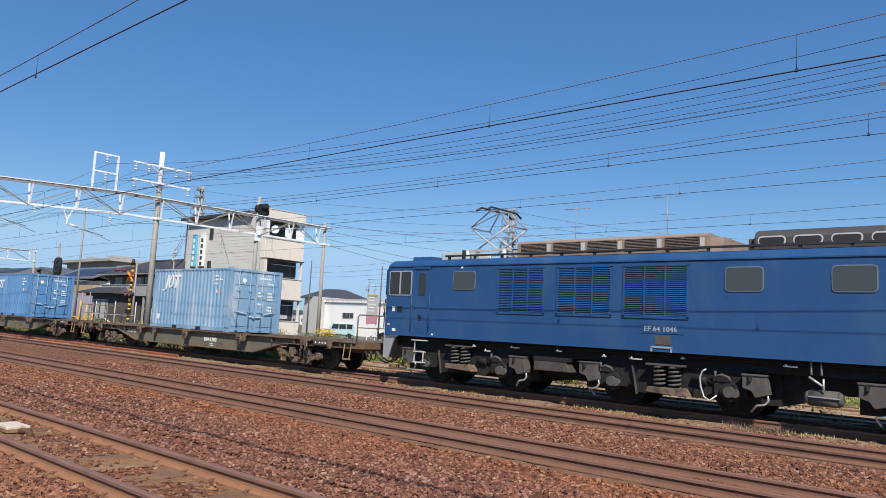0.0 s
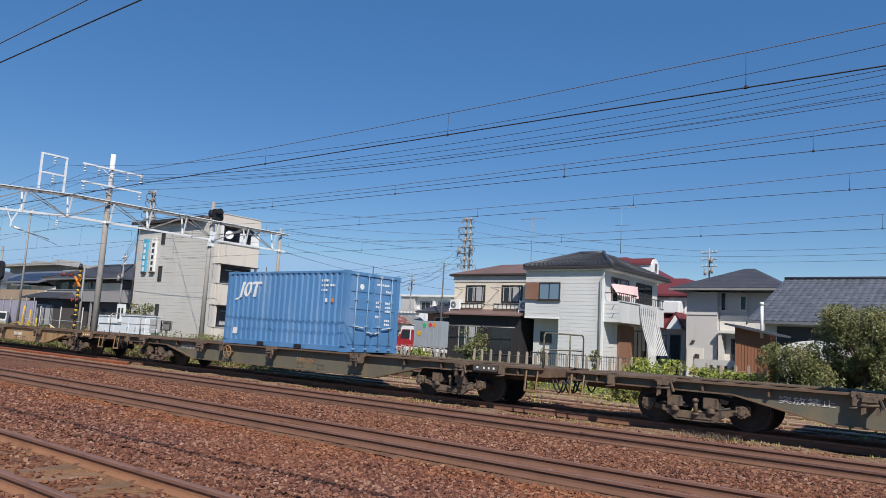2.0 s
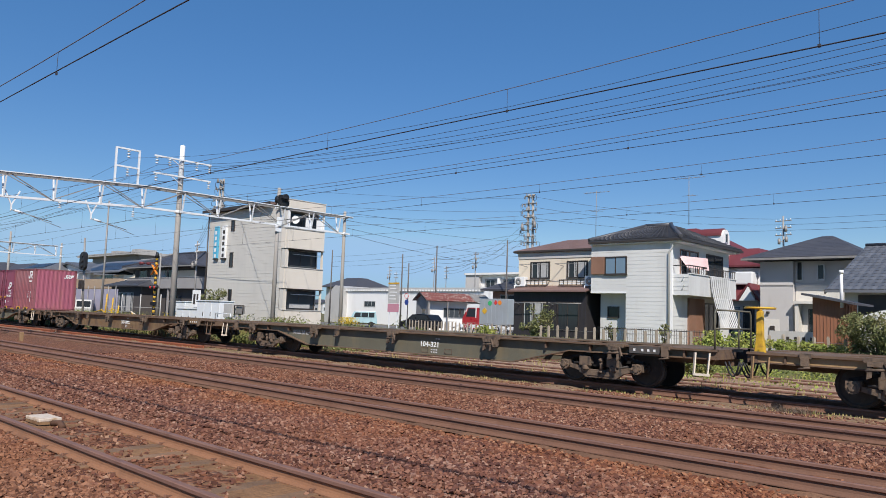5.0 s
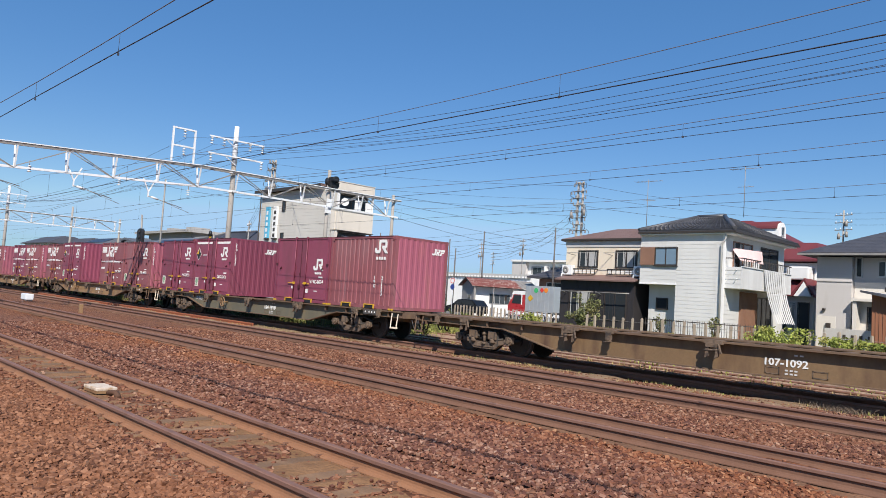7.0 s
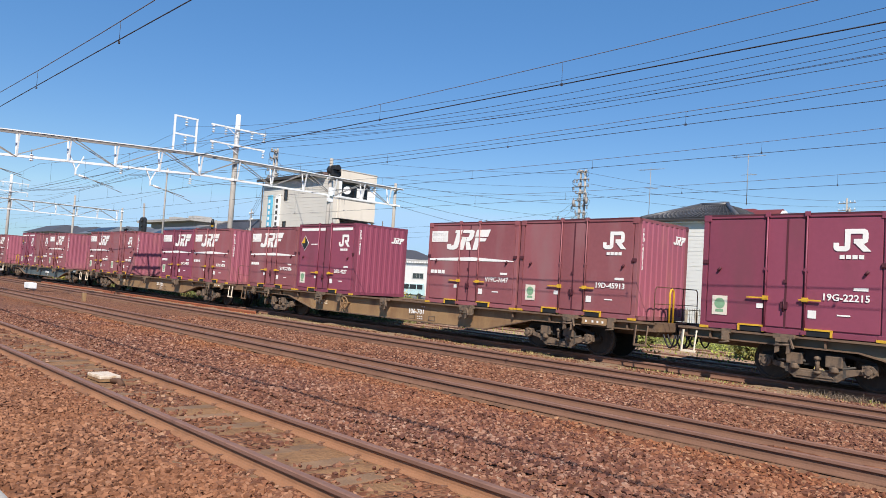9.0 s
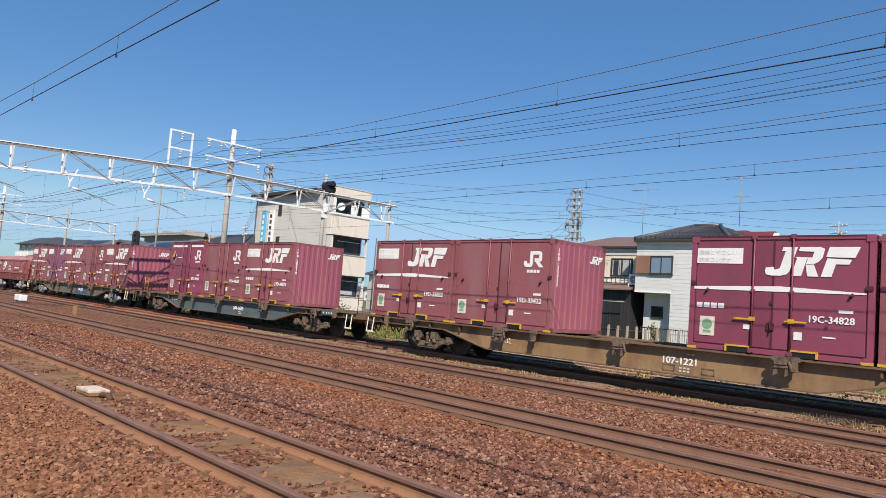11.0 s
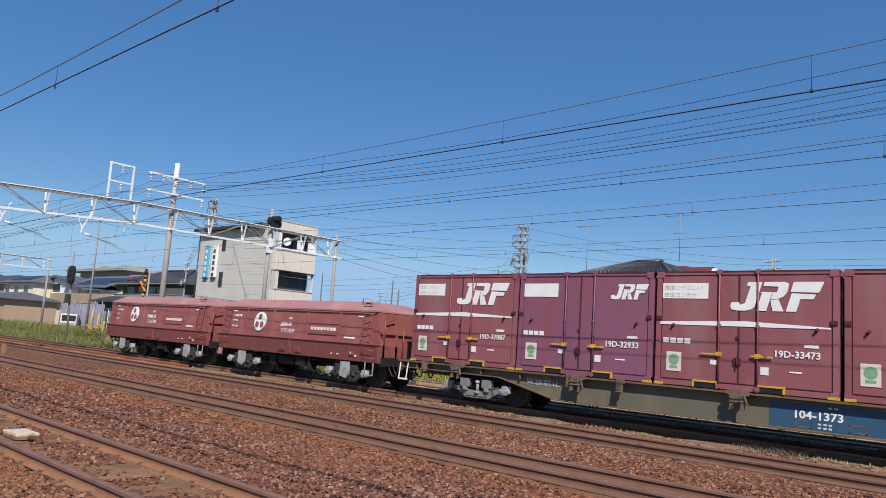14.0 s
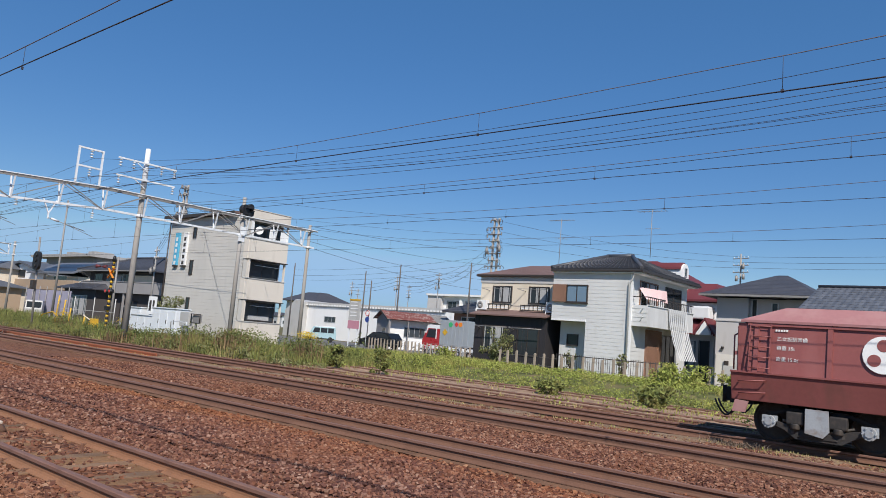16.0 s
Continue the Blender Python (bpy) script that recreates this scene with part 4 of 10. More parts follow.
def stand(x, y, n, h, flowers=0):
    """A stand of tall upright stalks; some carry flower heads."""
    near = lambda k: (x + RNG.normal(0, 0.5, k), y + RNG.normal(0, 0.35, k), RNG.uniform(0.6, 1, k))
    blades("stalk_stand", n, near, h * 0.6, h, 0.03, "stalk", "stand of brown upright weed stalks", 0.15)
    foliage("stalk_leaves", n * 5, lambda k: np.stack([x + RNG.normal(0, 0.5, k), y + RNG.normal(0, 0.35, k), h * RNG.random(k) * 0.85 - 0.15], -1), 0.05, "weed_dark", "narrow leaves on the weed stalks", "weeds")
    if flowers:
        foliage("flower_heads", flowers, lambda k: np.stack([x + RNG.normal(0, 0.22, k), y + RNG.normal(0, 0.2, k), h * RNG.uniform(0.75, 0.98, k)], -1), 0.035, "flower", "golden yellow flower heads", "flowers")


for x_, y_, n_, h_, f_ in ((-31.6, 19.6, 240, 1.25, 0), (-29.7, 20.2, 280, 1.5, 0), (-28.6, 19.8, 120, 1.35, 0), (-25.2, 20.9, 150, 1.3, 120), (-26.2, 21.9, 110, 1.3, 420), (-36.5, 20.5, 90, 1.1, 0), (-37.5, 18.55, 120, 0.85, 0), (-33.8, 19.0, 90, 0.9, 0), (-44, 22.0, 120, 1.1, 150), (-51.5, 21.6, 120, 1.2, 160)):
    stand(x_, y_, n_, h_, f_)


def tuft(x, y, z, n, h, material, name, label):
    blades(name, n, lambda k: (x + RNG.normal(0, 0.32, k), y + RNG.normal(0, 0.14, k), RNG.uniform(0.5, 1, k)), h * 0.5, h, 0.006, material, label, 1.6)


tuft(-5.0, 15.72, -0.15, 380, 0.2, "withered", "dry_weed_tuft", "withered grey-brown weed tuft beside the rail")


# ---- the train ----
SPEED, GAIN, TRACK_Y = 14.45, 0.03, 16.70
NEAR = -1.21          # the side of a vehicle that faces the camera
MOVERS, SPINNERS = [], []


def rolling(name, label, category, x, group=""):
    """A thing of the train that stands at x when the clip starts."""
    ob = thing(name, label, category, (x, TRACK_Y, 0), group)
    MOVERS.append((ob, x))
    return ob


def wheel_mesh(r):
    b = B()
    for s in (-1, 1):
        y = s * 0.53
        b.rod((0, y - 0.06, 0), (0, y + 0.06, 0), r, 28)
        b.rod((0, y - s * 0.07, 0), (0, y - s * 0.035, 0), r + 0.03, 28)
        b.ring((0, 0), r * 0.82, r * 0.97, y + s * 0.05, y + s * 0.075, 28)
        b.rod((0, y + s * 0.05, 0), (0, y + s * 0.12, 0), r * 0.3, 12)
    b.rod((0, -0.95, 0), (0, 0.95, 0), 0.075, 8)
    me = b.mesh("wheelset", M["under" if r > 0.5 else "wheel_dark"])
    me.materials.append(M["under_mid" if r > 0.5 else "wheel"])
    for q in me.polygons:
        c = q.center
        if 0.9 * r < math.hypot(c.x, c.z) < 1.0 * r:
            q.material_index = 1
    return me


def bogie(parent, x, wb, r, frame_mat, box_mat, cast_mat=None):
    cast_mat = cast_mat or box_mat
    bg = part("bogie", shared(("bol", wb), lambda: B().box(-0.25, 0.25, -0.95, 0.95, 0.42, 0.74).box(-0.6, 0.6, -0.3, 0.3, 0.5, 0.72).mesh("bolster", M["under"])), None, parent, at=(x, 0, 0))
    for s in (-1, 1):
        def open_side():
            h = wb / 2
            top = [(-h - 0.1, 0.60), (-0.5, 0.74), (0.5, 0.74), (h + 0.1, 0.60), (h + 0.1, 0.53), (0.5, 0.66), (-0.5, 0.66), (-h - 0.1, 0.53)]
            return B().prism(top, s * 0.86, s * 0.94).mesh("side_frame", M["under"])

        def cast_beam():
            h = wb / 2
            b = B().prism([(-h + 0.04, 0.38), (-0.60, 0.30), (-0.40, 0.15), (0.42, 0.15), (0.62, 0.28), (h - 0.04, 0.38), (h - 0.04, 0.47), (0.52, 0.41), (0.34, 0.35), (-0.34, 0.35), (-0.52, 0.41), (-h + 0.04, 0.47)], s * 0.93, s * 1.03)
            b.prism([(-0.36, 0.20), (0.36, 0.20), (0.26, 0.31), (-0.26, 0.31)], s * 1.03, s * 1.05)
            return b.mesh("cast_beam", M[cast_mat], 0.012)

        def spring_pot():
            b = B().box(-0.16, 0.16, s * 0.94, s * 1.09, r + 0.0, r + 0.24).rod((0, s * 1.02, r - 0.1), (0, s * 1.02, r + 0.02), 0.1, 12)
            return b.mesh("spring_pot", M[cast_mat], 0.03)
        part("cast_beam", shared(("cast", wb, s, cast_mat), cast_beam), None, bg)
        for q in (-0.40, 0.36):
            part("spring_pot", shared(("pot", r, s, cast_mat), spring_pot), None, bg, at=(q, 0, 0))
        part("bearing_post", shared(("bpost", r, s, box_mat), lambda: B().rod((0.04, s * 1.04, 0.3), (0.04, s * 1.04, r + 0.2), 0.045, 10).rod((0.04, s * 1.04, 0.28), (0.04, s * 1.04, 0.33), 0.075, 10)
             .rod((0.04, s * 1.04, r + 0.12), (0.04, s * 1.04, r + 0.18), 0.07, 10).mesh("bearing_post", M[box_mat])), None, bg)
        part("side_frame", shared(("sf", wb, r, s, frame_mat), open_side), None, bg)

        for a in (-wb / 2, wb / 2):
            def boxes():
                b = B().rod((0, s * 0.98, r), (0, s * 1.10, r), 0.125, 12).rod((0, s * 1.09, r), (0, s * 1.13, r), 0.07, 10)
                b.box(-0.14, 0.14, s * 0.97, s * 1.03, r - 0.06, r + 0.12)
                for k in range(6):
                    c = 2 * math.pi * k / 6
                    b.rod((0.11 * math.cos(c), s * 1.09, r + 0.11 * math.sin(c)), (0.11 * math.cos(c), s * 1.125, r + 0.11 * math.sin(c)), 0.018, 5)
                return b.mesh("axle_box", M[box_mat])
            part("axle_box", shared(("ab", r, s, box_mat), boxes), None, bg, at=(a, 0, 0))
            q = math.copysign(1, a)
            part("brake_hanger", shared(("bh", q, wb, r, s, box_mat), lambda: B().beam((a - q * 0.47, s * 1.0, r + 0.16), (a - q * 0.43, s * 1.0, r - 0.17), 0.07, 0.05)
                 .rod((a - q * 0.25, s * 1.02, r + 0.05), (0.2 * q, s * 1.02, r - 0.08 * q), 0.026).mesh("brake_hanger", M["under_mid"])), None, bg)
    for a in (-wb / 2, wb / 2):
        w = part("wheelset", shared(("ws", r), lambda: wheel_mesh(r)), None, bg, at=(a, 0, r))
        SPINNERS.append((w, a, r))
    return bg


def coupler(parent, x, way, reach=0.5):
    b = B().box(x, x + way * reach * 0.75, -0.08, 0.08, 0.78, 0.94).box(x + way * reach * 0.6, x + way * (reach + 0.04), -0.17, 0.15, 0.70, 1.0)
    b.rod((x + way * reach, -0.14, 0.66), (x + way * reach, -0.14, 1.03), 0.05)
    part("coupler", b, "under", parent)
    for y, c in ((-0.55, 0.12), (-0.75, 0.2), (0.4, 0.15)):
        pts = [(x + way * (0.02 + (reach - 0.02) * u), y + c * u * (1 - u), 0.74 - 1.25 * u * (1 - u) * (0.8 + c)) for u in (0, .12, .25, .4, .55, .7, .85, 1)]
        part("brake_hose", B().path(pts, 0.022), "black", parent)


def ladder(parent, x, material, w=0.32):
    """A bent-bar footstep below the end of the frame."""
    y = NEAR - 0.02
    b = B()
    for q in (-w / 2, w / 2):
        b.beam((x + q, y, 0.92), (x + q * 0.95 - 0.03, y - 0.03, 0.44), 0.06, 0.03)
    b.beam((x - w * 0.55, y - 0.03, 0.45), (x + w * 0.5, y - 0.03, 0.45), 0.06, 0.05)
    part("footstep", b, material, parent)


def lock(x):
    """A container clamp that hangs over the side sill."""
    y = NEAR - 0.02
    b = B().box(x - 0.2, x + 0.2, y - 0.10, y + 0.12, 0.93, 1.02).box(x - 0.13, x + 0.13, y - 0.16, y, 0.86, 0.95)
    for q in (-0.13, 0.10):
        b.prism([(x + q, 0.9), (x + q + 0.08, 0.9), (x + q + 0.06, 0.66), (x + q - 0.02, 0.62)], y - 0.14, y - 0.08)
    b.rod((x - 0.16, y - 0.13, 0.78), (x + 0.18, y - 0.13, 0.82), 0.028)
    b.beam((x + 0.16, y - 0.15, 0.94), (x + 0.24, y - 0.17, 0.74), 0.04, 0.03)
    return b


def container_wagon(x, paint, number, label, steps, rail_paint, plate=None, loaded=True):
    w = rolling("container_wagon", label, "flat wagon", x, "container wagons of the train")
    prof = [(-10.0, 1.0), (-10.0, 0.80), (-6.3, 0.78), (-4.5, 0.37), (4.5, 0.37), (6.3, 0.78), (10.0, 0.80), (10.0, 1.0)]
    web = 1.13 if number == "107-1365" else 1.06      # how far out the sill stands under the deck flange
    for s in (-1, 1):
        part("side_sill", shared(("sill", paint, s), lambda: B().prism(prof, s * (web - 0.04), s * web).mesh("side_sill", M[paint])), None, w)

        def flange():
            b = B().box(-10.05, 10.05, s * 1.08, s * 1.215, 0.955, 1.0)
            low = [(-10.0, 0.795), (-6.3, 0.775), (-4.5, 0.365), (4.5, 0.365), (6.3, 0.775), (10.0, 0.795)]
            for p, q in zip(low, low[1:]):
                b.beam((p[0], s * 1.08, p[1]), (q[0], s * 1.08, q[1]), 0.16, 0.03)
            for a in (-9.3, -6.9, -5.6, 5.6, 6.9, 9.3):
                b.box(a - 0.02, a + 0.02, s * 1.05, s * 1.17, 0.8, 0.97)
            return b.mesh("sill_flange", M["koki_deck"])
        part("sill_flange", shared(("flange", s), flange), None, w)

    def deck():
        b = B().box(-10.0, 10.0, -0.22, 0.22, 0.62, 0.93)
        for k in range(-13, 14):
            b.box(k * 0.76 - 0.06, k * 0.76 + 0.06, -1.03, 1.03, 0.82, 0.96)
        for s in (-1, 1):
            b.box(-10.0, 10.0, s * 0.72, s * 1.1, 0.955, 0.985)
            b.box(s * 9.85, s * 10.05, -1.15, 1.15, 0.78, 1.0)
            b.box(s * 8.4, s * 9.8, -0.7, 0.7, 0.955, 0.985)
        b.box(-2.5, -0.9, -0.55, 0.3, 0.3, 0.6).rod((0.6, -0.6, 0.5), (1.9, -0.6, 0.5), 0.2, 12).rod((2.4, 0.5, 0.5), (3.6, 0.5, 0.5), 0.16, 10)
        b.rod((-6, -0.4, 0.62), (6, -0.4, 0.6), 0.03)
        return b.mesh("deck", M["koki_deck"])
    part("deck", shared("deck", deck), None, w)
    for k in range(-2, 3):
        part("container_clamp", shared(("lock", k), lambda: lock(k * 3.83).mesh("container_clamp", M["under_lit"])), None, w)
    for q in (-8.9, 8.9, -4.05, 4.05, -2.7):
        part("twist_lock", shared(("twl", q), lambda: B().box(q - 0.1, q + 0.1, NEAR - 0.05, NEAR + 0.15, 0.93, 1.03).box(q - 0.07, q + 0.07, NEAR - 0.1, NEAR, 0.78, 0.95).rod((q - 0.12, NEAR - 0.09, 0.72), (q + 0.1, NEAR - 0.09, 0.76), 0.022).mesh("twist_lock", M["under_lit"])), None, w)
    for s in (-1, 1):
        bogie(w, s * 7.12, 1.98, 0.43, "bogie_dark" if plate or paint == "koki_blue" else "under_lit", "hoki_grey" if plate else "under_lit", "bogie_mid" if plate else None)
        coupler(w, s * 10.03, s, 0.33)
    ladder(w, 9.75, steps)
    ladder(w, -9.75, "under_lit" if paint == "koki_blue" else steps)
    e, r_ = 9.95, 0.013 if rail_paint == "yellow" else 0.022
    if rail_paint:
        part("end_handrail", B().path([(e, -1.05, 1.0), (e, -1.05, 1.78), (e, -0.98, 1.86), (e, 0.98, 1.86), (e, 1.05, 1.78), (e, 1.05, 1.0)], r_).path([(e, -1.05, 1.45), (e, 1.05, 1.45)], r_ * 0.8)
         .path([(e, 0.3, 1.0), (e, 0.3, 1.86)], r_), "rust" if rail_paint == "yellow" else rail_paint, w)
    if rail_paint == "yellow":
        part("end_hoop", B().path([(e, -0.34, 0.95), (e, -0.34, 1.72), (e, -0.31, 1.80), (e, -0.25, 1.83), (e, -0.19, 1.80), (e, -0.16, 1.72), (e, -0.16, 0.95)], 0.026, 8), rail_paint, w, "yellow hooped grab rail")
    if number == "107-1365":
        col = part("brake_column", B().prism([(-e - 0.12, 0.9), (-e + 0.12, 0.9), (-e + 0.07, 1.3), (-e + 0.06, 1.86), (-e - 0.06, 1.86), (-e - 0.07, 1.3)], -0.75, -0.63), "yellow", w, "yellow hand brake column", bevel=0.015)
        part("brake_wheel", B().path([(-e + 0.30 * math.cos(2 * math.pi * k / 16), -0.69 + 0.30 * math.sin(2 * math.pi * k / 16), 1.92) for k in range(17)], 0.024).beam((-e - 0.3, -0.69, 1.92), (-e + 0.3, -0.69, 1.92), 0.04, 0.03)
             .beam((-e, -0.99, 1.92), (-e, -0.39, 1.92), 0.04, 0.03).rod((-e, -0.69, 1.84), (-e, -0.69, 1.95), 0.05, 8), "yellow", col)
    if number in ("106-701", "107-1221"):
        part("shunting_notice", letters("突放禁止", 0.2, "cream_wall", 1.0), None, w, "faded cream shunting notice", at=(-4.4, -1.067, 0.6))
    elif number.startswith("104"):
        part("shunting_notice", letters("突放禁止", 0.16, "faint", 1.6), None, w, "white shunting notice", at=(-5.45, -1.067, 0.70))
    def brake_wheel():
        b = B().ring((-2.25, 0.72), 0.19, 0.225, NEAR - 0.13, NEAR - 0.10, 20).rod((-2.25, NEAR - 0.13, 0.72), (-2.25, NEAR + 0.16, 0.72), 0.04)
        for k in range(3):
            c, d = 0.2 * math.cos(math.pi * k / 3), 0.2 * math.sin(math.pi * k / 3)
            b.beam((-2.25 - c, NEAR - 0.115, 0.72 - d), (-2.25 + c, NEAR - 0.115, 0.72 + d), 0.03, 0.02)
        return b.mesh("hand_brake", M["koki_tan"])
    if number in ("104-2262", "104-1918", "106-701"):
        part("hand_brake", shared("hbrake", brake_wheel), None, w, "tan hand brake wheel")
    y = -web - 0.003
    if plate:
        part("number_panel", B().box(0.55, 2.75, y - 0.002, y, 0.40, 0.88), plate, w, "blue repainted number panel")
    faded = number == "104-2262"
    part("wagon_number", letters(number, 0.215, "koki_tan" if faded else "white", 1.12, bold=0.025), None, w, "faded tan wagon number" if faded else "white painted wagon number", at=(1.0, y - 0.004, 0.60))
    b = B().box(1.64, 1.71, y - 0.004, y - 0.001, 0.825, 0.855).box(1.75, 1.82, y - 0.004, y - 0.001, 0.825, 0.855)
    for k in range(2):
        for q in (1.46, 1.56, 1.65):
            b.box(q, q + 0.06, y - 0.004, y - 0.001, 0.50 - k * 0.07, 0.535 - k * 0.07)
    part("small_lettering", b, "koki_tan" if faded else "faint", w)
    b = B()
    for a in (1.05, 2.0):
        for p, q, r_, s_ in ((0, 0.3, 0, 0.02), (0, 0.3, 0.13, 0.15), (0, 0.02, 0, 0.15), (0.28, 0.3, 0, 0.15)):
            b.box(a + p, a + q, y - 0.006, y, 0.42 + r_, 0.42 + s_)
    part("card_holder", b, "under_lit", w)
    b = B().box(8.0, 8.75, NEAR - 0.01, NEAR + 0.01, 0.82, 0.99)
    part("end_plate", b, "loco_grey" if paint == "koki_olive" else paint, w)
    b = B()
    for a in (8.1, 8.3, 8.45, 8.6):
        b.box(a, a + 0.055, NEAR - 0.013, NEAR - 0.01, 0.87, 0.925)
    part("small_lettering", b, "white", w)
    return w


def slanted(pts, material, x, z, y=NEAR - 0.006, deep=0.001):
    """A plain flat mark on the near side from outlines in the side's plane."""
    b = B()
    for poly in pts:
        b.prism([(x + u, z + v) for u, v in poly], y - 0.002, y + deep)
    return b


def mark_a(s=1.0):
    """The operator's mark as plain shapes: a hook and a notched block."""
    shapes = ([(0.0, 0.20), (0.0, 0.09), (0.03, 0.03), (0.09, 0.0), (0.27, 0.0), (0.33, 0.03), (0.36, 0.09), (0.36, 0.52), (0.24, 0.52), (0.24, 0.12), (0.12, 0.12), (0.12, 0.20)],
              [(0.36, 0.41), (0.73, 0.41), (0.71, 0.48), (0.65, 0.52), (0.36, 0.52)], [(0.61, 0.29), (0.73, 0.29), (0.73, 0.41), (0.61, 0.41)],
              [(0.43, 0.18), (0.66, 0.18), (0.72, 0.22), (0.73, 0.29), (0.43, 0.29)], [(0.46, 0.18), (0.63, 0.18), (0.80, 0.0), (0.63, 0.0)])
    return [[(u * s, v * s) for u, v in p] for p in shapes]


def mark_b(w=1.5, h=0.52):
    """The freight mark as plain shapes: three slanted blocks."""
    def sl(poly):
        return [(u * w + 0.3 * h * v, v * h) for u, v in poly]
    return [sl([(-0.06, 0.16), (-0.03, 0.04), (0.05, 0.0), (0.17, 0.0), (0.24, 0.05), (0.27, 0.14), (0.27, 1.0), (0.08, 1.0), (0.08, 0.86), (0.13, 0.86), (0.13, 0.26), (0.07, 0.20), (0.04, 0.30), (-0.06, 0.28)]),
            sl([(0.31, 0.0), (0.44, 0.0), (0.44, 0.62), (0.31, 0.62)]), sl([(0.29, 0.66), (0.50, 0.64), (0.50, 0.84), (0.30, 0.86), (0.30, 1.0), (0.56, 1.0), (0.62, 0.94), (0.63, 0.64), (0.60, 0.50), (0.55, 0.43), (0.45, 0.40), (0.45, 0.60), (0.29, 0.63)]),
            sl([(0.45, 0.38), (0.55, 0.41), (0.66, 0.0), (0.52, 0.0)]), sl([(0.69, 0.0), (0.82, 0.0), (0.82, 0.60), (0.69, 0.62)]), sl([(0.67, 0.66), (1.02, 0.64), (1.04, 1.0), (0.67, 1.0)]),
            sl([(0.82, 0.42), (0.98, 0.42), (0.99, 0.58), (0.82, 0.60)])]


def mark_c(s=1.0):
    """The leasing mark as plain slanted shapes: a bar, a thick oval and a topped bar."""
    def sl(poly):
        return [((u + 0.28 * v) * s, v * s) for u, v in poly]
    o = []
    for k in range(14):
        a, c = 2 * math.pi * k / 14, 2 * math.pi * (k + 1) / 14
        o.append(sl([(0.60 + 0.21 * math.cos(a), 0.28 + 0.28 * math.sin(a)), (0.60 + 0.21 * math.cos(c), 0.28 + 0.28 * math.sin(c)),
                     (0.60 + 0.09 * math.cos(c), 0.28 + 0.21 * math.sin(c)), (0.60 + 0.09 * math.cos(a), 0.28 + 0.21 * math.sin(a))]))
    return [sl([(0.16, -0.10), (0.33, 0.0), (0.33, 0.56), (0.20, 0.56), (0.20, 0.02)]), sl([(-0.02, -0.12), (0.16, -0.10), (0.18, -0.03), (0.0, -0.05)]), *o,
            sl([(0.98, 0.0), (1.11, 0.0), (1.11, 0.46), (0.98, 0.46)]), sl([(0.80, 0.46), (1.30, 0.46), (1.30, 0.56), (0.80, 0.56)])]


CL, CH, CZ = 3.74, 2.50, 1.02       # small container: length, height, height of its floor


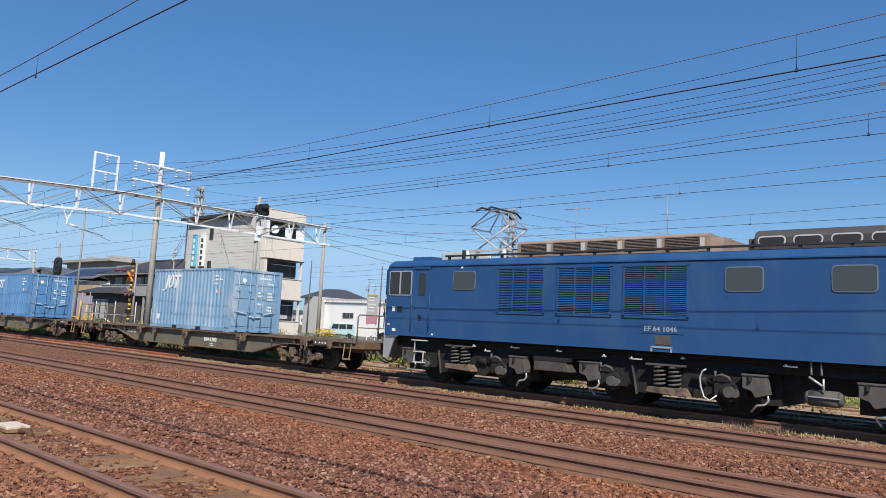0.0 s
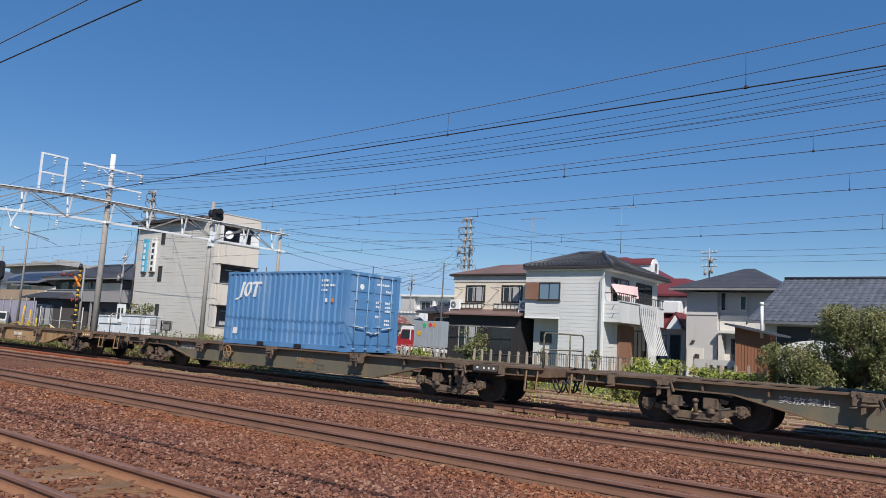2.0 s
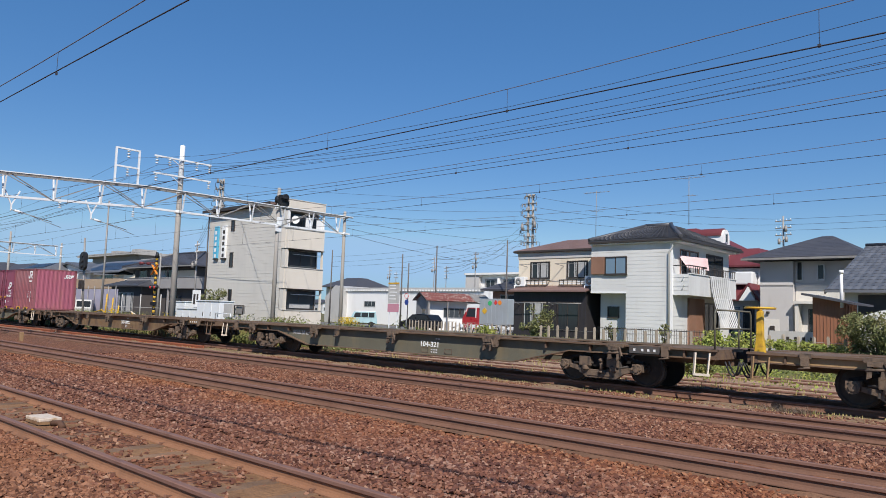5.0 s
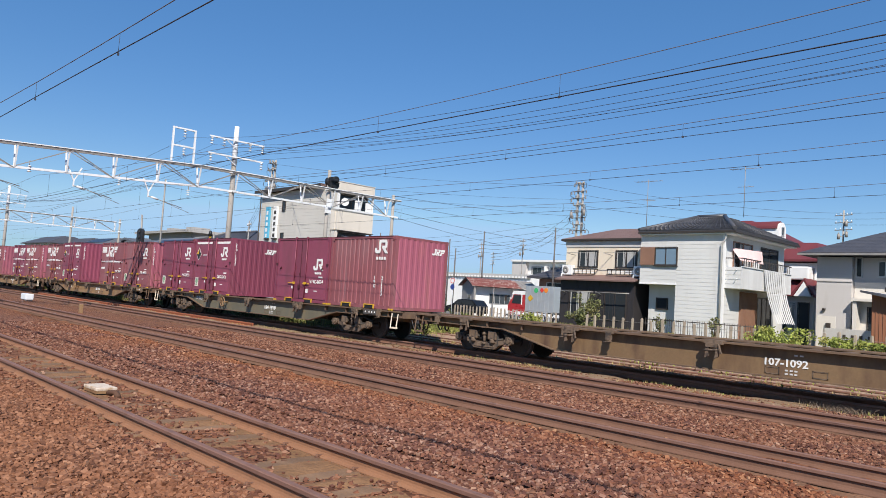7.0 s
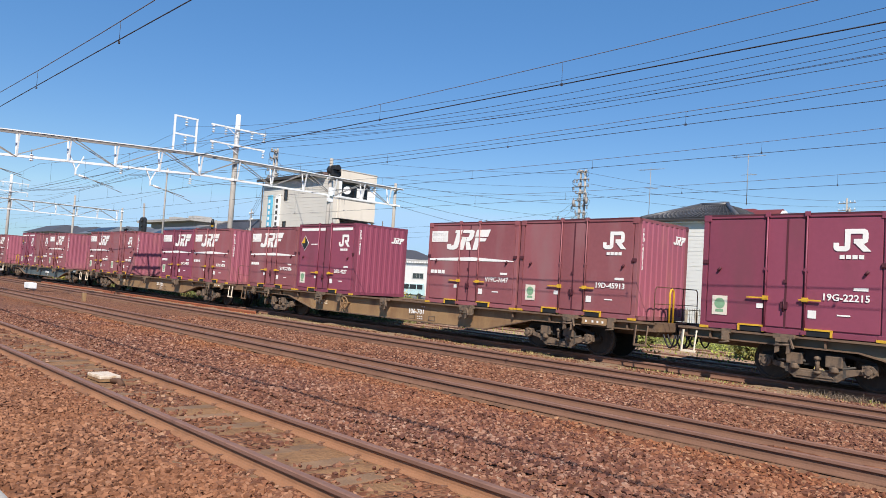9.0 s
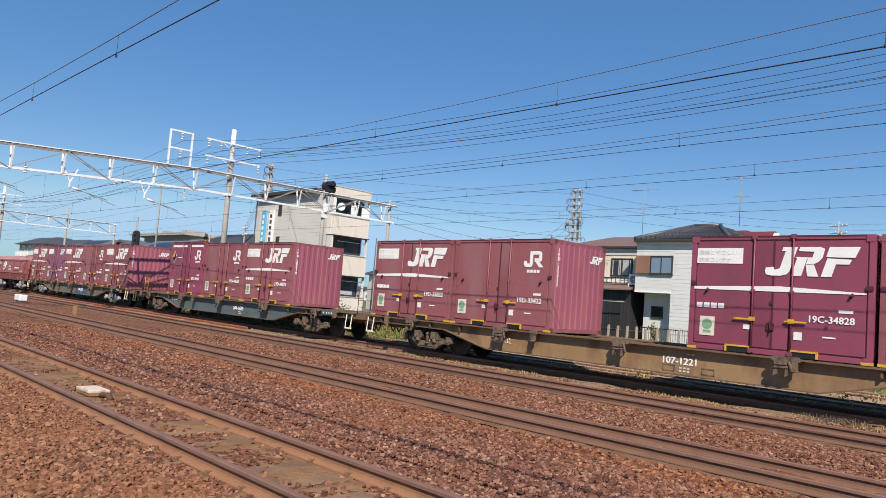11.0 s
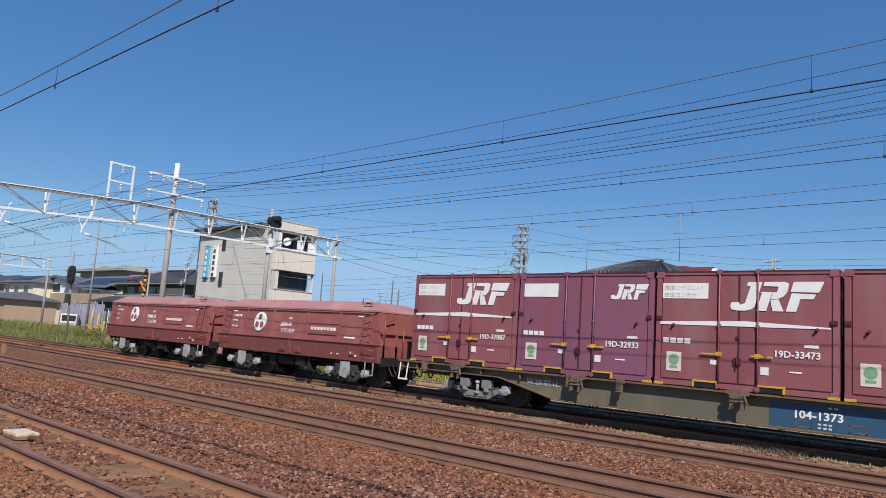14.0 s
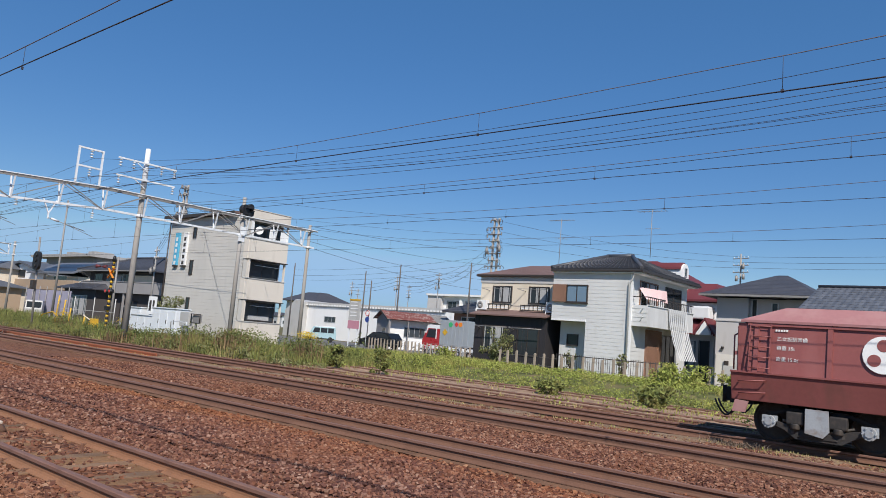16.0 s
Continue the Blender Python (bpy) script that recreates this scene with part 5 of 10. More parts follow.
def small_container(x, style, paint, number, label):
    """A five-ton goods container with a side door. style: bare, banner, top stripe or ribbed."""
    c = rolling("goods_container", label, "container", x, "small containers on the wagons")
    h = CL / 2
    top = CZ + CH + (0.08 if style == "stripe" else 0.0)

    def shell():
        b = B().box(-h + 0.02, h - 0.02, NEAR + 0.03, -NEAR - 0.03, CZ + 0.02, top - 0.02)
        return b.mesh("shell", M[paint], 0.01)
    part("shell", shared(("shell", paint, top), shell), None, c)

    def frame_bars():
        b = B()
        for s in (-1, 1):
            for y in (NEAR, -NEAR):
                b.box(s * h, s * (h - 0.11), y, y - math.copysign(0.12, y), CZ, top)
                for z0, z1 in ((CZ, CZ + 0.12), (top - 0.14, top)):
                    b.box(s * h, s * (h - 0.17), y - math.copysign(0.004, y) + math.copysign(0.014, y), y - math.copysign(0.17, y), z0, z1)
        for y in (NEAR, -NEAR):
            b.box(-h, h, y, y - math.copysign(0.1, y), CZ, CZ + 0.11)
            b.box(-h, h, y, y - math.copysign(0.1, y), top - 0.08, top)
        for s in (-1, 1):
            b.box(s * h, s * (h - 0.08), NEAR, -NEAR, top - 0.08, top)
            b.box(s * h, s * (h - 0.08), NEAR, -NEAR, CZ, CZ + 0.11)
        return b.mesh("corner_frame", M[paint], 0.006)

    def end_sheet():
        line = [(h - 0.012, -1.09)]
        for k in range(9):
            q = -1.0 + k * 0.25
            line += [(h - 0.012, q - 0.08), (h + 0.006, q - 0.045), (h + 0.006, q + 0.045), (h - 0.012, q + 0.08)]
        b = B().prism(line + [(h - 0.012, 1.09), (h - 0.03, 1.09), (h - 0.03, -1.09)], CZ + 0.1, top - 0.07, "z")
        return b.mesh("end_wall", M["wine_faded" if paint in ("wine_old", "plum") else paint])
    part("end_wall", shared(("endw", paint, top), end_sheet), None, c, "faded, rust-streaked corrugated end" if paint == "wine_old" else "")
    part("corner_frame", shared(("cframe", paint, top), frame_bars), None, c)
    y = NEAR
    if style == "ribbed":
        for k in range(13):
            part("side_rib", shared(("srib", paint), lambda: B().prism([(0, y + 0.03), (0.02, y + 0.008), (0.12, y + 0.008), (0.14, y + 0.03)], CZ + 0.12, top - 0.1, "z").mesh("side_rib", M[paint])), None, c, at=(-h + 0.27 + k * (CL - 0.5) / 12.4, 0, 0))
    else:
        doors = (-0.46, 0.34)
        for k, (a0, a1) in enumerate(((-h + 0.14, doors[0] - 0.03), (doors[0] + 0.03, -0.045), (-0.015, doors[1] - 0.03), (doors[1] + 0.03, h - 0.14))):
            part("door_panel", shared(("door", paint, top, k), lambda: B().box(a0, a1, y + 0.006, y + 0.05, CZ + 0.14, top - 0.11).mesh("door_panel", M[paint], 0.006)), None, c)
        for a0, a1, d in ((-0.05, -0.01, -0.001), (doors[0] - 0.035, doors[0] - 0.012, 0.001), (doors[1] - 0.035, doors[1] - 0.012, 0.001)):
            part("door_seal", shared(("seams", a0, top), lambda: B().box(a0, a1, y + d, y + 0.04, CZ + 0.12, top - 0.1).mesh("door_seal", M["wine_dark"])), None, c)
        for d in doors:
            part("locking_bar", shared(("lbar", d, top, paint), lambda: B().rod((d + 0.02, y - 0.022, CZ + 0.05), (d + 0.02, y - 0.022, top + 0.02), 0.019)
                 .box(d - 0.03, d + 0.07, y - 0.04, y, top - 0.06, top + 0.03).box(d - 0.03, d + 0.07, y - 0.04, y, CZ + 0.02, CZ + 0.1).box(d - 0.02, d + 0.06, y - 0.035, y, CZ + 1.3, CZ + 1.36).mesh("locking_bar", M[paint])), None, c)
            part("door_handle", shared(("hnd", d), lambda: B().box(d - 0.36 if d < 0 else d - 0.1, d + 0.05 if d < 0 else d + 0.33, y - 0.05, y - 0.03, CZ + 0.705, CZ + 0.737).box(d - 0.03, d + 0.08, y - 0.055, y, CZ + 0.68, CZ + 0.77).mesh("door_handle", M["yellow"])), None, c, "yellow handle")
        part("door_latch", shared("latch", lambda: B().box(-0.12, 0.02, y - 0.03, y, CZ + 0.52, CZ + 0.66).rod((-0.05, y - 0.04, CZ + 0.45), (-0.05, y - 0.04, CZ + 0.72), 0.015).mesh("door_latch", M["wine_dark"])), None, c)
        part("latch_catch", shared("catch", lambda: B().box(-0.08, -0.01, y - 0.02, y, CZ + 1.05, CZ + 1.12).mesh("latch_catch", M["wine_dark"])), None, c)
        for a in (-h + 0.41, h - 0.39):
            part("door_hook", shared("hook", lambda: B().rod((-0.03, y - 0.02, CZ + 1.26), (0.03, y - 0.02, CZ + 1.34), 0.03).mesh("door_hook", M["wine_dark"])), None, c, at=(a, 0, 0))
        for a in (-h + 0.08, h - 0.08):
            part("hinge_block", shared("hinge", lambda: B().box(-0.06, 0.06, y - 0.03, y, CZ + 1.42, CZ + 1.5).mesh("hinge_block", M["wine_dark"])), None, c, at=(a, 0, 0))
    for a in (-0.72, 0.62):
        part("fork_pocket", shared(("fork", a), lambda: B().box(a - 0.27, a + 0.27, y - 0.03, y + 0.02, CZ + 0.115, CZ + 0.15).box(a - 0.28, a - 0.24, y - 0.03, y + 0.02, CZ - 0.0, CZ + 0.14).box(a + 0.24, a + 0.28, y - 0.03, y + 0.02, CZ - 0.0, CZ + 0.14).mesh("fork_pocket", M["yellow"])), None, c, "yellow fork pocket rim")
        part("fork_hole", shared(("forkh", a), lambda: B().box(a - 0.24, a + 0.24, y - 0.012, y + 0.02, CZ + 0.0, CZ + 0.115).mesh("fork_hole", M["black"])), None, c)
    for a in (-h + 0.0975, h - 0.0975):
        part("corner_foot", shared("cfoot", lambda: B().box(-0.1025, 0.1025, y - 0.015, y + 0.05, CZ - 0.01, CZ + 0.045).mesh("corner_foot", M["yellow"])), None, c, at=(a, 0, 0))
    # marks and writing
    def put(name, key, shape):
        part(name, shared(("mark", name, key, top), lambda: shape().mesh(name, M["white"])), None, c)

    def bar(name, x0, x1, z0, z1):
        put(name, (x0, x1, z0), lambda: B().box(x0, x1, y - 0.006, y, z0, z1))
    if style == "banner":
        mx = -0.97 if number.startswith("V") else -0.15
        faded = paint == "plum"
        if faded:
            put("freight_mark", "small", lambda: slanted(mark_b(0.80, 0.36), "white", h - 1.05, CZ + 1.86))
        else:
            put("freight_mark", mx, lambda: slanted(mark_b(1.52, 0.60), "white", mx, CZ + 1.66))
        bar("banner", -h + 0.14, -h + (0.86 if mx < -0.5 else 1.18), CZ + 1.90, CZ + 2.24)
        if not faded:
            put("stripe", style, lambda: B().prism([(-h + 0.10, CZ + 1.32), (h - 0.14, CZ + 1.33), (h - 0.14, CZ + 1.36), (0.1, CZ + 1.44), (-h + 0.10, CZ + 1.38)], y - 0.006, y))
        for k, w_ in enumerate((0.13, 0.13, 0.13, 0.13)):
            bar("company_lettering", -h + 0.18 + k * 0.165, -h + 0.18 + k * 0.165 + w_, CZ + 0.915, CZ + 1.025)
    elif style == "ribbed":
        put("operator_mark", style, lambda: slanted(mark_a(0.9), "white", 0.75, CZ + 1.9, y - 0.004))
        for k in range(4):
            bar("company_lettering", 0.85 + k * 0.14, 0.95 + k * 0.14, CZ + 1.68, CZ + 1.78)
    else:
        mz = CZ + (1.24 if number.startswith("V") else 1.72)
        put("operator_mark", (style, mz), lambda: slanted(mark_a(0.85), "white", 0.86, mz))
        for k in range(4):
            bar("company_lettering", 0.98 + k * 0.115, 1.07 + k * 0.115, mz - 0.15, mz - 0.07)
        if style == "stripe":
            for x0, x1 in ((-h + 0.2, -0.5), (0.42, h - 0.2), (-0.40, -0.07)):
                bar("stripe", x0, x1, top - 0.26, top - 0.16)
            bar("name_line", -h + 0.9, -0.55, CZ + 1.78, CZ + 1.82)
    if style != "ribbed":
        bar("class_lettering", h - 0.62, h - 0.36, CZ + 0.95, CZ + 1.01)
        bar("sticker", -0.62, -0.48, CZ + 0.50, CZ + 0.60)
        bar("sticker", 0.42, 0.58, CZ + 0.36, CZ + 0.52)
        bar("weight_line", h - 0.90, h - 0.66, CZ + 0.44, CZ + 0.47)
    if number:
        part("end_number", letters(number, 0.135, "white", 1.0, True, 0.03), None, c, at=pose(h + 0.009, -1.04, top - 0.34, 0, 0, 90))
    em = slanted(mark_b(0.52, 0.22), "white", 0.45, CZ + 1.98, 0.0)
    part("end_mark", shared(("endmark", top), lambda: em.mesh("end_mark", M["white"])), None, c, at=pose(h + 0.012, 0, 0, 0, 0, 90))
    part("top_rail", shared(("toprail", top), lambda: B().box(-h + 0.01, h - 0.01, y - 0.004, y + 0.09, top - 0.03, top + 0.004).mesh("top_rail", M["wine_dark"])), None, c)
    if number:
        part("container_number", letters(number, 0.19, "white", 1.02, bold=0.02), None, c, "white container number", at=(h - 1.2, y - 0.008, CZ + 0.74))
    if style == "ribbed":
        part("container_number", letters("19G", 0.16, "white", 1.0, True, 0.03), None, c, at=(h - 1.08, y - 0.004, CZ + 1.0))
        part("container_number", letters("21553", 0.16, "white", 1.0, True, 0.03), None, c, at=(h - 0.66, y - 0.004, CZ + 1.0))
    if style != "ribbed" and not number.startswith("V"):
        a = -h + 0.27
        part("label_card", shared(("card", a), lambda: B().box(a, a + 0.34, y - 0.007, y, CZ + 0.30, CZ + 0.72).mesh("label_card", M["cream"])), None, c, "cream label card")
        part("card_print", shared(("print", a), lambda: B().rod((a + 0.17, y - 0.010, CZ + 0.55), (a + 0.17, y - 0.006, CZ + 0.55), 0.12, 14).box(a + 0.08, a + 0.26, y - 0.010, y - 0.006, CZ + 0.36, CZ + 0.42).mesh("card_print", M["green_mark"])), None, c, "green print")
    if style == "banner" and not faded:
        for k, (s, z) in enumerate((("環境にやさしい", CZ + 2.10), ("鉄道コンテナ", CZ + 1.94))):
            part("banner_lettering", letters(s, 0.115, "faint", 0.78 if mx < -0.5 else 1.10), None, c, at=(-h + 0.18, y - 0.008, z))
    if style == "stripe":
        q, z = -h + 0.46, CZ + 1.84
        part("diamond_plate", shared("dia", lambda: B().prism([(q - 0.24, z), (q, z - 0.27), (q + 0.24, z), (q, z + 0.27)], y - 0.009, y).mesh("diamond_plate", M["black"])), None, c, "black and yellow diamond plate")
        part("diamond_rim", shared("dia3", lambda: B().prism([(q - 0.26, z), (q, z - 0.29), (q + 0.26, z), (q, z + 0.29)], y - 0.007, y).mesh("diamond_rim", M["white"])), None, c)
        part("diamond_half", shared("dia2", lambda: B().prism([(q - 0.235, z), (q - 0.005, z), (q - 0.005, z + 0.26)], y - 0.012, y - 0.008).mesh("diamond_half", M["yellow"])), None, c)
    return c


def big_container(x, paint, label, number):
    """A twenty-foot box: corrugated sides, doors with locking bars at the end, corner castings."""
    L_, z0, z1 = 5.9, 1.02, 3.47
    h = L_ / 2
    c = rolling("shipping_container", label, "container", x, "blue shipping containers")
    for y, s in ((NEAR, 1), (-NEAR, -1)):
        n = 21
        w = (L_ - 0.34) / n
        out = []
        for k in range(n):
            a = -h + 0.17 + k * w
            out += [(a, y + s * 0.045), (a + w * 0.28, y + s * 0.045), (a + w * 0.45, y + s * 0.005), (a + w * 0.83, y + s * 0.005)]
        out += [(h - 0.17, y + s * 0.045), (h - 0.17, y + s * 0.12), (-h + 0.17, y + s * 0.12)]
        part("corrugated_side", B().prism(out, z0 + 0.16, z1 - 0.06, "z"), paint, c)
    b = B()
    for s in (-1, 1):
        for y in (NEAR, -NEAR):
            part("corner_post", B().box(s * h, s * (h - 0.17), y, y - math.copysign(0.15, y), z0, z1), paint, c, bevel=0.008)
            for z in (z0, z1 - 0.12):
                part("corner_casting", B().box(s * (h + 0.006), s * (h - 0.18), y + math.copysign(0.008, y), y - math.copysign(0.17, y), z - (0.01 if z < 2 else -0.01), z + (0.12 if z < 2 else 0.13)), paint, c)
    for y in (NEAR, -NEAR):
        b.box(-h, h, y, y - math.copysign(0.08, y), z0, z0 + 0.165)
        b.box(-h, h, y, y - math.copysign(0.08, y), z1 - 0.075, z1)
    for s in (-1, 1):
        b.box(s * h, s * (h - 0.1), NEAR, -NEAR, z0, z0 + 0.14)
        b.box(s * h, s * (h - 0.1), NEAR, -NEAR, z1 - 0.1, z1)
    b.box(-h + 0.05, h - 0.05, NEAR + 0.03, -NEAR - 0.03, z1 - 0.06, z1 - 0.025)
    for k in range(20):
        b.box(-h + 0.25 + k * 0.28, -h + 0.39 + k * 0.28, NEAR + 0.01, -NEAR - 0.01, z1 - 0.05, z1 - 0.006)
    part("frame", b, paint, c, bevel=0.008)
    for y0, y1 in ((-1.05, -0.012), (0.012, 1.05)):
        b = B().box(h - 0.09, h - 0.03, y0, y1, z0 + 0.14, z1 - 0.1)
        for k in range(4):
            zz = z0 + 0.22 + k * 0.54
            b.box(h - 0.04, h - 0.012, y0 + 0.06, y1 - 0.06, zz, zz + 0.40)
        part("end_door", b, paint, c, bevel=0.01)
    part("end_wall", B().box(-h + 0.02, -h + 0.08, -1.1, 1.1, z0 + 0.14, z1 - 0.1), paint, c)
    for y in (-0.80, -0.28, 0.28, 0.80):
        k = B().rod((h + 0.02, y, z0 + 0.06), (h + 0.02, y, z1 - 0.04), 0.021)
        for z in (z0 + 0.1, z0 + 0.8, z0 + 1.6, z1 - 0.08):
            k.box(h - 0.02, h + 0.045, y - 0.05, y + 0.05, z - 0.03, z + 0.03)
        part("locking_bar", k, "jot", c)
        part("door_handle", B().beam((h + 0.04, y, z0 + (0.78 if abs(y) > 0.5 else 0.62)), (h + 0.04, y + (0.4 if y < 0 else -0.4), z0 + (0.74 if abs(y) > 0.5 else 0.58)), 0.04, 0.02), "white", c)
    for q in (-1.1, 0.75):
        part("fork_hole", B().box(q, q + 0.35, NEAR - 0.004, NEAR + 0.05, z0 + 0.01, z0 + 0.13), "black", c)
    part("painted_mark", slanted(mark_c(1.0 if paint == "jot" else 0.92), "white", -h + (0.80 if paint == "jot" else 0.52), z1 - (0.80 if paint == "jot" else 0.85), NEAR + 0.004, 0.045), "white", c, "large white slanted mark")
    b = B()
    for k, (a, w_) in enumerate(((h - 1.12, 0.36), (h - 1.12, 0.62), (h - 1.12, 0.3))):
        for q in np.arange(a, a + w_ - 0.05, 0.095):
            b.box(q, q + 0.035, NEAR + 0.001, NEAR + 0.046, z1 - 0.34 - k * 0.15, z1 - 0.275 - k * 0.15)
    b.box(h - 0.92, h - 0.83, NEAR + 0.001, NEAR + 0.046, z1 - 0.98, z1 - 0.85)
    b.box(-h + 0.5, -h + 0.74, NEAR - 0.003, NEAR + 0.001, z0 + 0.34, z0 + 0.56)
    rnd = random.Random(3)
    for y0, z, n in ((0.12, 3.12, 7), (0.55, 2.92, 4), (0.12, 2.55, 3), (0.12, 2.42, 3), (0.55, 2.55, 4), (0.55, 2.42, 4), (0.55, 2.3, 4), (0.12, 2.1, 3), (0.55, 2.0, 4), (0.55, 1.88, 4)):
        for k in range(n):
            b.box(h - 0.012, h - 0.004, y0 + k * 0.085, y0 + k * 0.085 + 0.055, z, z + 0.075 * (0.7 + 0.3 * rnd.random()))
    tagged(part("small_lettering", b, "white", c), kind="stuff")
    part("round_plate", B().rod((h - 0.013, -0.55, 3.02), (h - 0.003, -0.55, 3.02), 0.09, 14), "white", c)
    part("orange_plate", B().box(h - 0.66, h - 0.56, NEAR + 0.001, NEAR + 0.046, z1 - 0.98, z1 - 0.85), "orange", c)
    return c


M["loco_trim"] = surf("dull_window_rim", (0.16, 0.19, 0.23), 0.5, 0.2, 0.15, 4, 30)


def locomotive(x):
    l = rolling("electric_locomotive", "blue electric freight locomotive with louvred sides and raised pantograph", "locomotive", x)
    Y = -1.36
    e = 8.62
    prof = [(-1.36, 1.30), (1.36, 1.30), (1.36, 3.30), (1.30, 3.43), (1.16, 3.52), (0.8, 3.56), (-0.8, 3.56), (-1.16, 3.52), (-1.30, 3.43), (-1.36, 3.30)]
    b = B().prism(prof, -e + 0.12, e - 0.12, "x")
    for s in (-1, 1):
        b.prism([(y * 0.97, z if z < 3.3 else z - 0.03) for y, z in prof], s * (e - 0.13), s * e, "x")
    part("body", b, "loco_blue", l)
    part("cab_end", B().box(-e - 0.13, -e + 0.02, -1.24, 1.24, 1.50, 2.42), "cream", l, "cream painted cab front panel")
    part("cab_front_window", B().box(-e - 0.012, -e + 0.02, -1.05, -0.08, 2.55, 3.2).box(-e - 0.012, -e + 0.02, 0.08, 1.05, 2.55, 3.2), "glass", l)
    part("front_handrail", B().path([(-e - 0.09, -1.28, 1.5), (-e - 0.09, -1.28, 2.35), (-e + 0.05, -1.3, 2.35)], 0.015).path([(-e - 0.14, -1.2, 2.5), (-e - 0.14, -1.2, 3.25), (-e, -1.2, 3.3)], 0.02), "roof_black", l)
    part("roof_gutter", B().box(-e + 0.1, e - 0.1, Y - 0.025, Y + 0.02, 3.315, 3.345).box(-e + 0.1, e - 0.1, Y - 0.012, Y + 0.02, 1.30, 1.345), "loco_blue", l)

    def rounded(x0, x1, z0, z1, y0, y1, r, n=4):
        pts = []
        for cx, cz, a0 in ((x1 - r, z1 - r, 0), (x0 + r, z1 - r, 90), (x0 + r, z0 + r, 180), (x1 - r, z0 + r, 270)):
            pts += [(cx + r * math.cos(radians(a0 + 90 * k / n)), cz + r * math.sin(radians(a0 + 90 * k / n))) for k in range(n + 1)]
        return pts

    def pane(x0, x1, z0, z1, r, rim, glass, fw=0.035):
        w = part("window", B().prism(rounded(x0 - fw, x1 + fw, z0 - fw, z1 + fw, 0, 0, r + fw), Y - 0.018, Y + 0.01), rim, l)
        part("pane", B().prism(rounded(x0, x1, z0, z1, 0, 0, r), Y - 0.022, Y + 0.012), glass, w)
        return w

    for x0, x1 in ((-5.95, -5.20), (1.55, 2.29), (3.58, 4.32)):
        pane(x0, x1, 2.66, 3.14, 0.07, "loco_trim", "glass_pale", 0.022)
    for s in (-1, 1):
        a, c = sorted((s * 8.44, s * 7.58))
        w = pane(a, c, 2.50, 3.17, 0.03, "alu", "glass", 0.03)
        part("sash", B().box((a + c) / 2 - 0.03, (a + c) / 2 + 0.03, Y - 0.028, Y, 2.5, 3.17), "alu", w)
        a, c = sorted((s * 7.42, s * 6.86))
        d = part("cab_door", B().box(a, c, Y - 0.004, Y + 0.02, 1.42, 3.22).box(a - 0.05, a, Y - 0.02, Y + 0.02, 1.38, 3.3).box(c, c + 0.05, Y - 0.02, Y + 0.02, 1.38, 3.3).box(a - 0.05, c + 0.05, Y - 0.03, Y + 0.02, 3.24, 3.3)
                 .box(a + 0.08, c - 0.08, Y - 0.012, Y, 1.5, 2.3), "loco_blue", l)
        part("pane", B().prism(rounded(a + 0.14, c - 0.14, 2.48, 3.12, 0, 0, 0.05), Y - 0.012, Y + 0.01), "glass", d)
        part("vent", B().box(a + 0.2, a + 0.3, Y - 0.016, Y, 1.75, 1.9), "black", d)
        for q in (a - 0.07, c + 0.07):
            part("handrail", B().path([(q, Y - 0.05, 1.5), (q, Y - 0.05, 2.55)], 0.014), "loco_blue", d)
        part("footstep", B().box(a + 0.02, c - 0.02, Y - 0.06, Y + 0.1, 1.18, 1.21).box(a + 0.1, c - 0.1, Y - 0.06, Y + 0.1, 0.86, 0.885).box(a + 0.1, c - 0.1, Y - 0.06, Y + 0.1, 0.56, 0.585)
             .beam((a + 0.11, Y, 1.2), (a + 0.11, Y, 0.56), 0.03, 0.02).beam((c - 0.11, Y, 0.9), (c - 0.11, Y, 0.56), 0.03, 0.02), "sheet_grey", l)
        part("plough_plate", B().prism([(s * 8.66, 1.27), (s * 8.16, 1.27), (s * 8.28, 1.05), (s * 8.44, 0.62), (s * 8.66, 0.62)], Y + 0.06, Y + 0.10).prism([(Y + 0.1, 0.62), (-Y - 0.1, 0.62), (-Y - 0.1, 1.27), (Y + 0.1, 1.27)], s * 8.62, s * 8.66, "x"), "alu", l, "light grey plough plate")
        part("depot_plate", B().box(s * 8.25 - 0.05, s * 8.25 + 0.05, Y - 0.01, Y, 2.0, 2.14), "white", l)
        part("inspection_plate", B().box(s * 8.2 - 0.07, s * 8.2 + 0.07, Y - 0.01, Y, 1.42, 1.50), "white", l)
        part("small_plate", B().box(s * 8.33 - 0.14, s * 8.33 - 0.04, Y - 0.01, Y, 1.6, 1.63), "white", l)
        part("plate_slot", B().box(s * 8.0 - 0.10, s * 8.0 + 0.1, Y - 0.008, Y, 1.98, 2.16), "black", l)
        coupler(l, s * 8.6, s, 1.0)
    for g0, g1 in ((-4.39, -3.0), (-2.56, -1.13), (-0.77, 0.71)):
        gr = part("louvre_grille", B().box(g0, g1, Y + 0.03, Y + 0.06, 2.06, 3.22).box(g0 - 0.04, g1 + 0.04, Y - 0.022, Y + 0.01, 3.20, 3.25).box(g0 - 0.04, g1 + 0.04, Y - 0.022, Y + 0.01, 2.03, 2.08)
                  .box(g0 - 0.04, g0 + 0.01, Y - 0.022, Y + 0.01, 2.05, 3.22).box(g1 - 0.01, g1 + 0.04, Y - 0.022, Y + 0.01, 2.05, 3.22), "loco_blue", l)
        # near-black sheet: the shade between the blades is put into its colour
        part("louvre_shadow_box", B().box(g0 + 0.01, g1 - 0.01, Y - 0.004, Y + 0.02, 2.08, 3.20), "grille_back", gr)
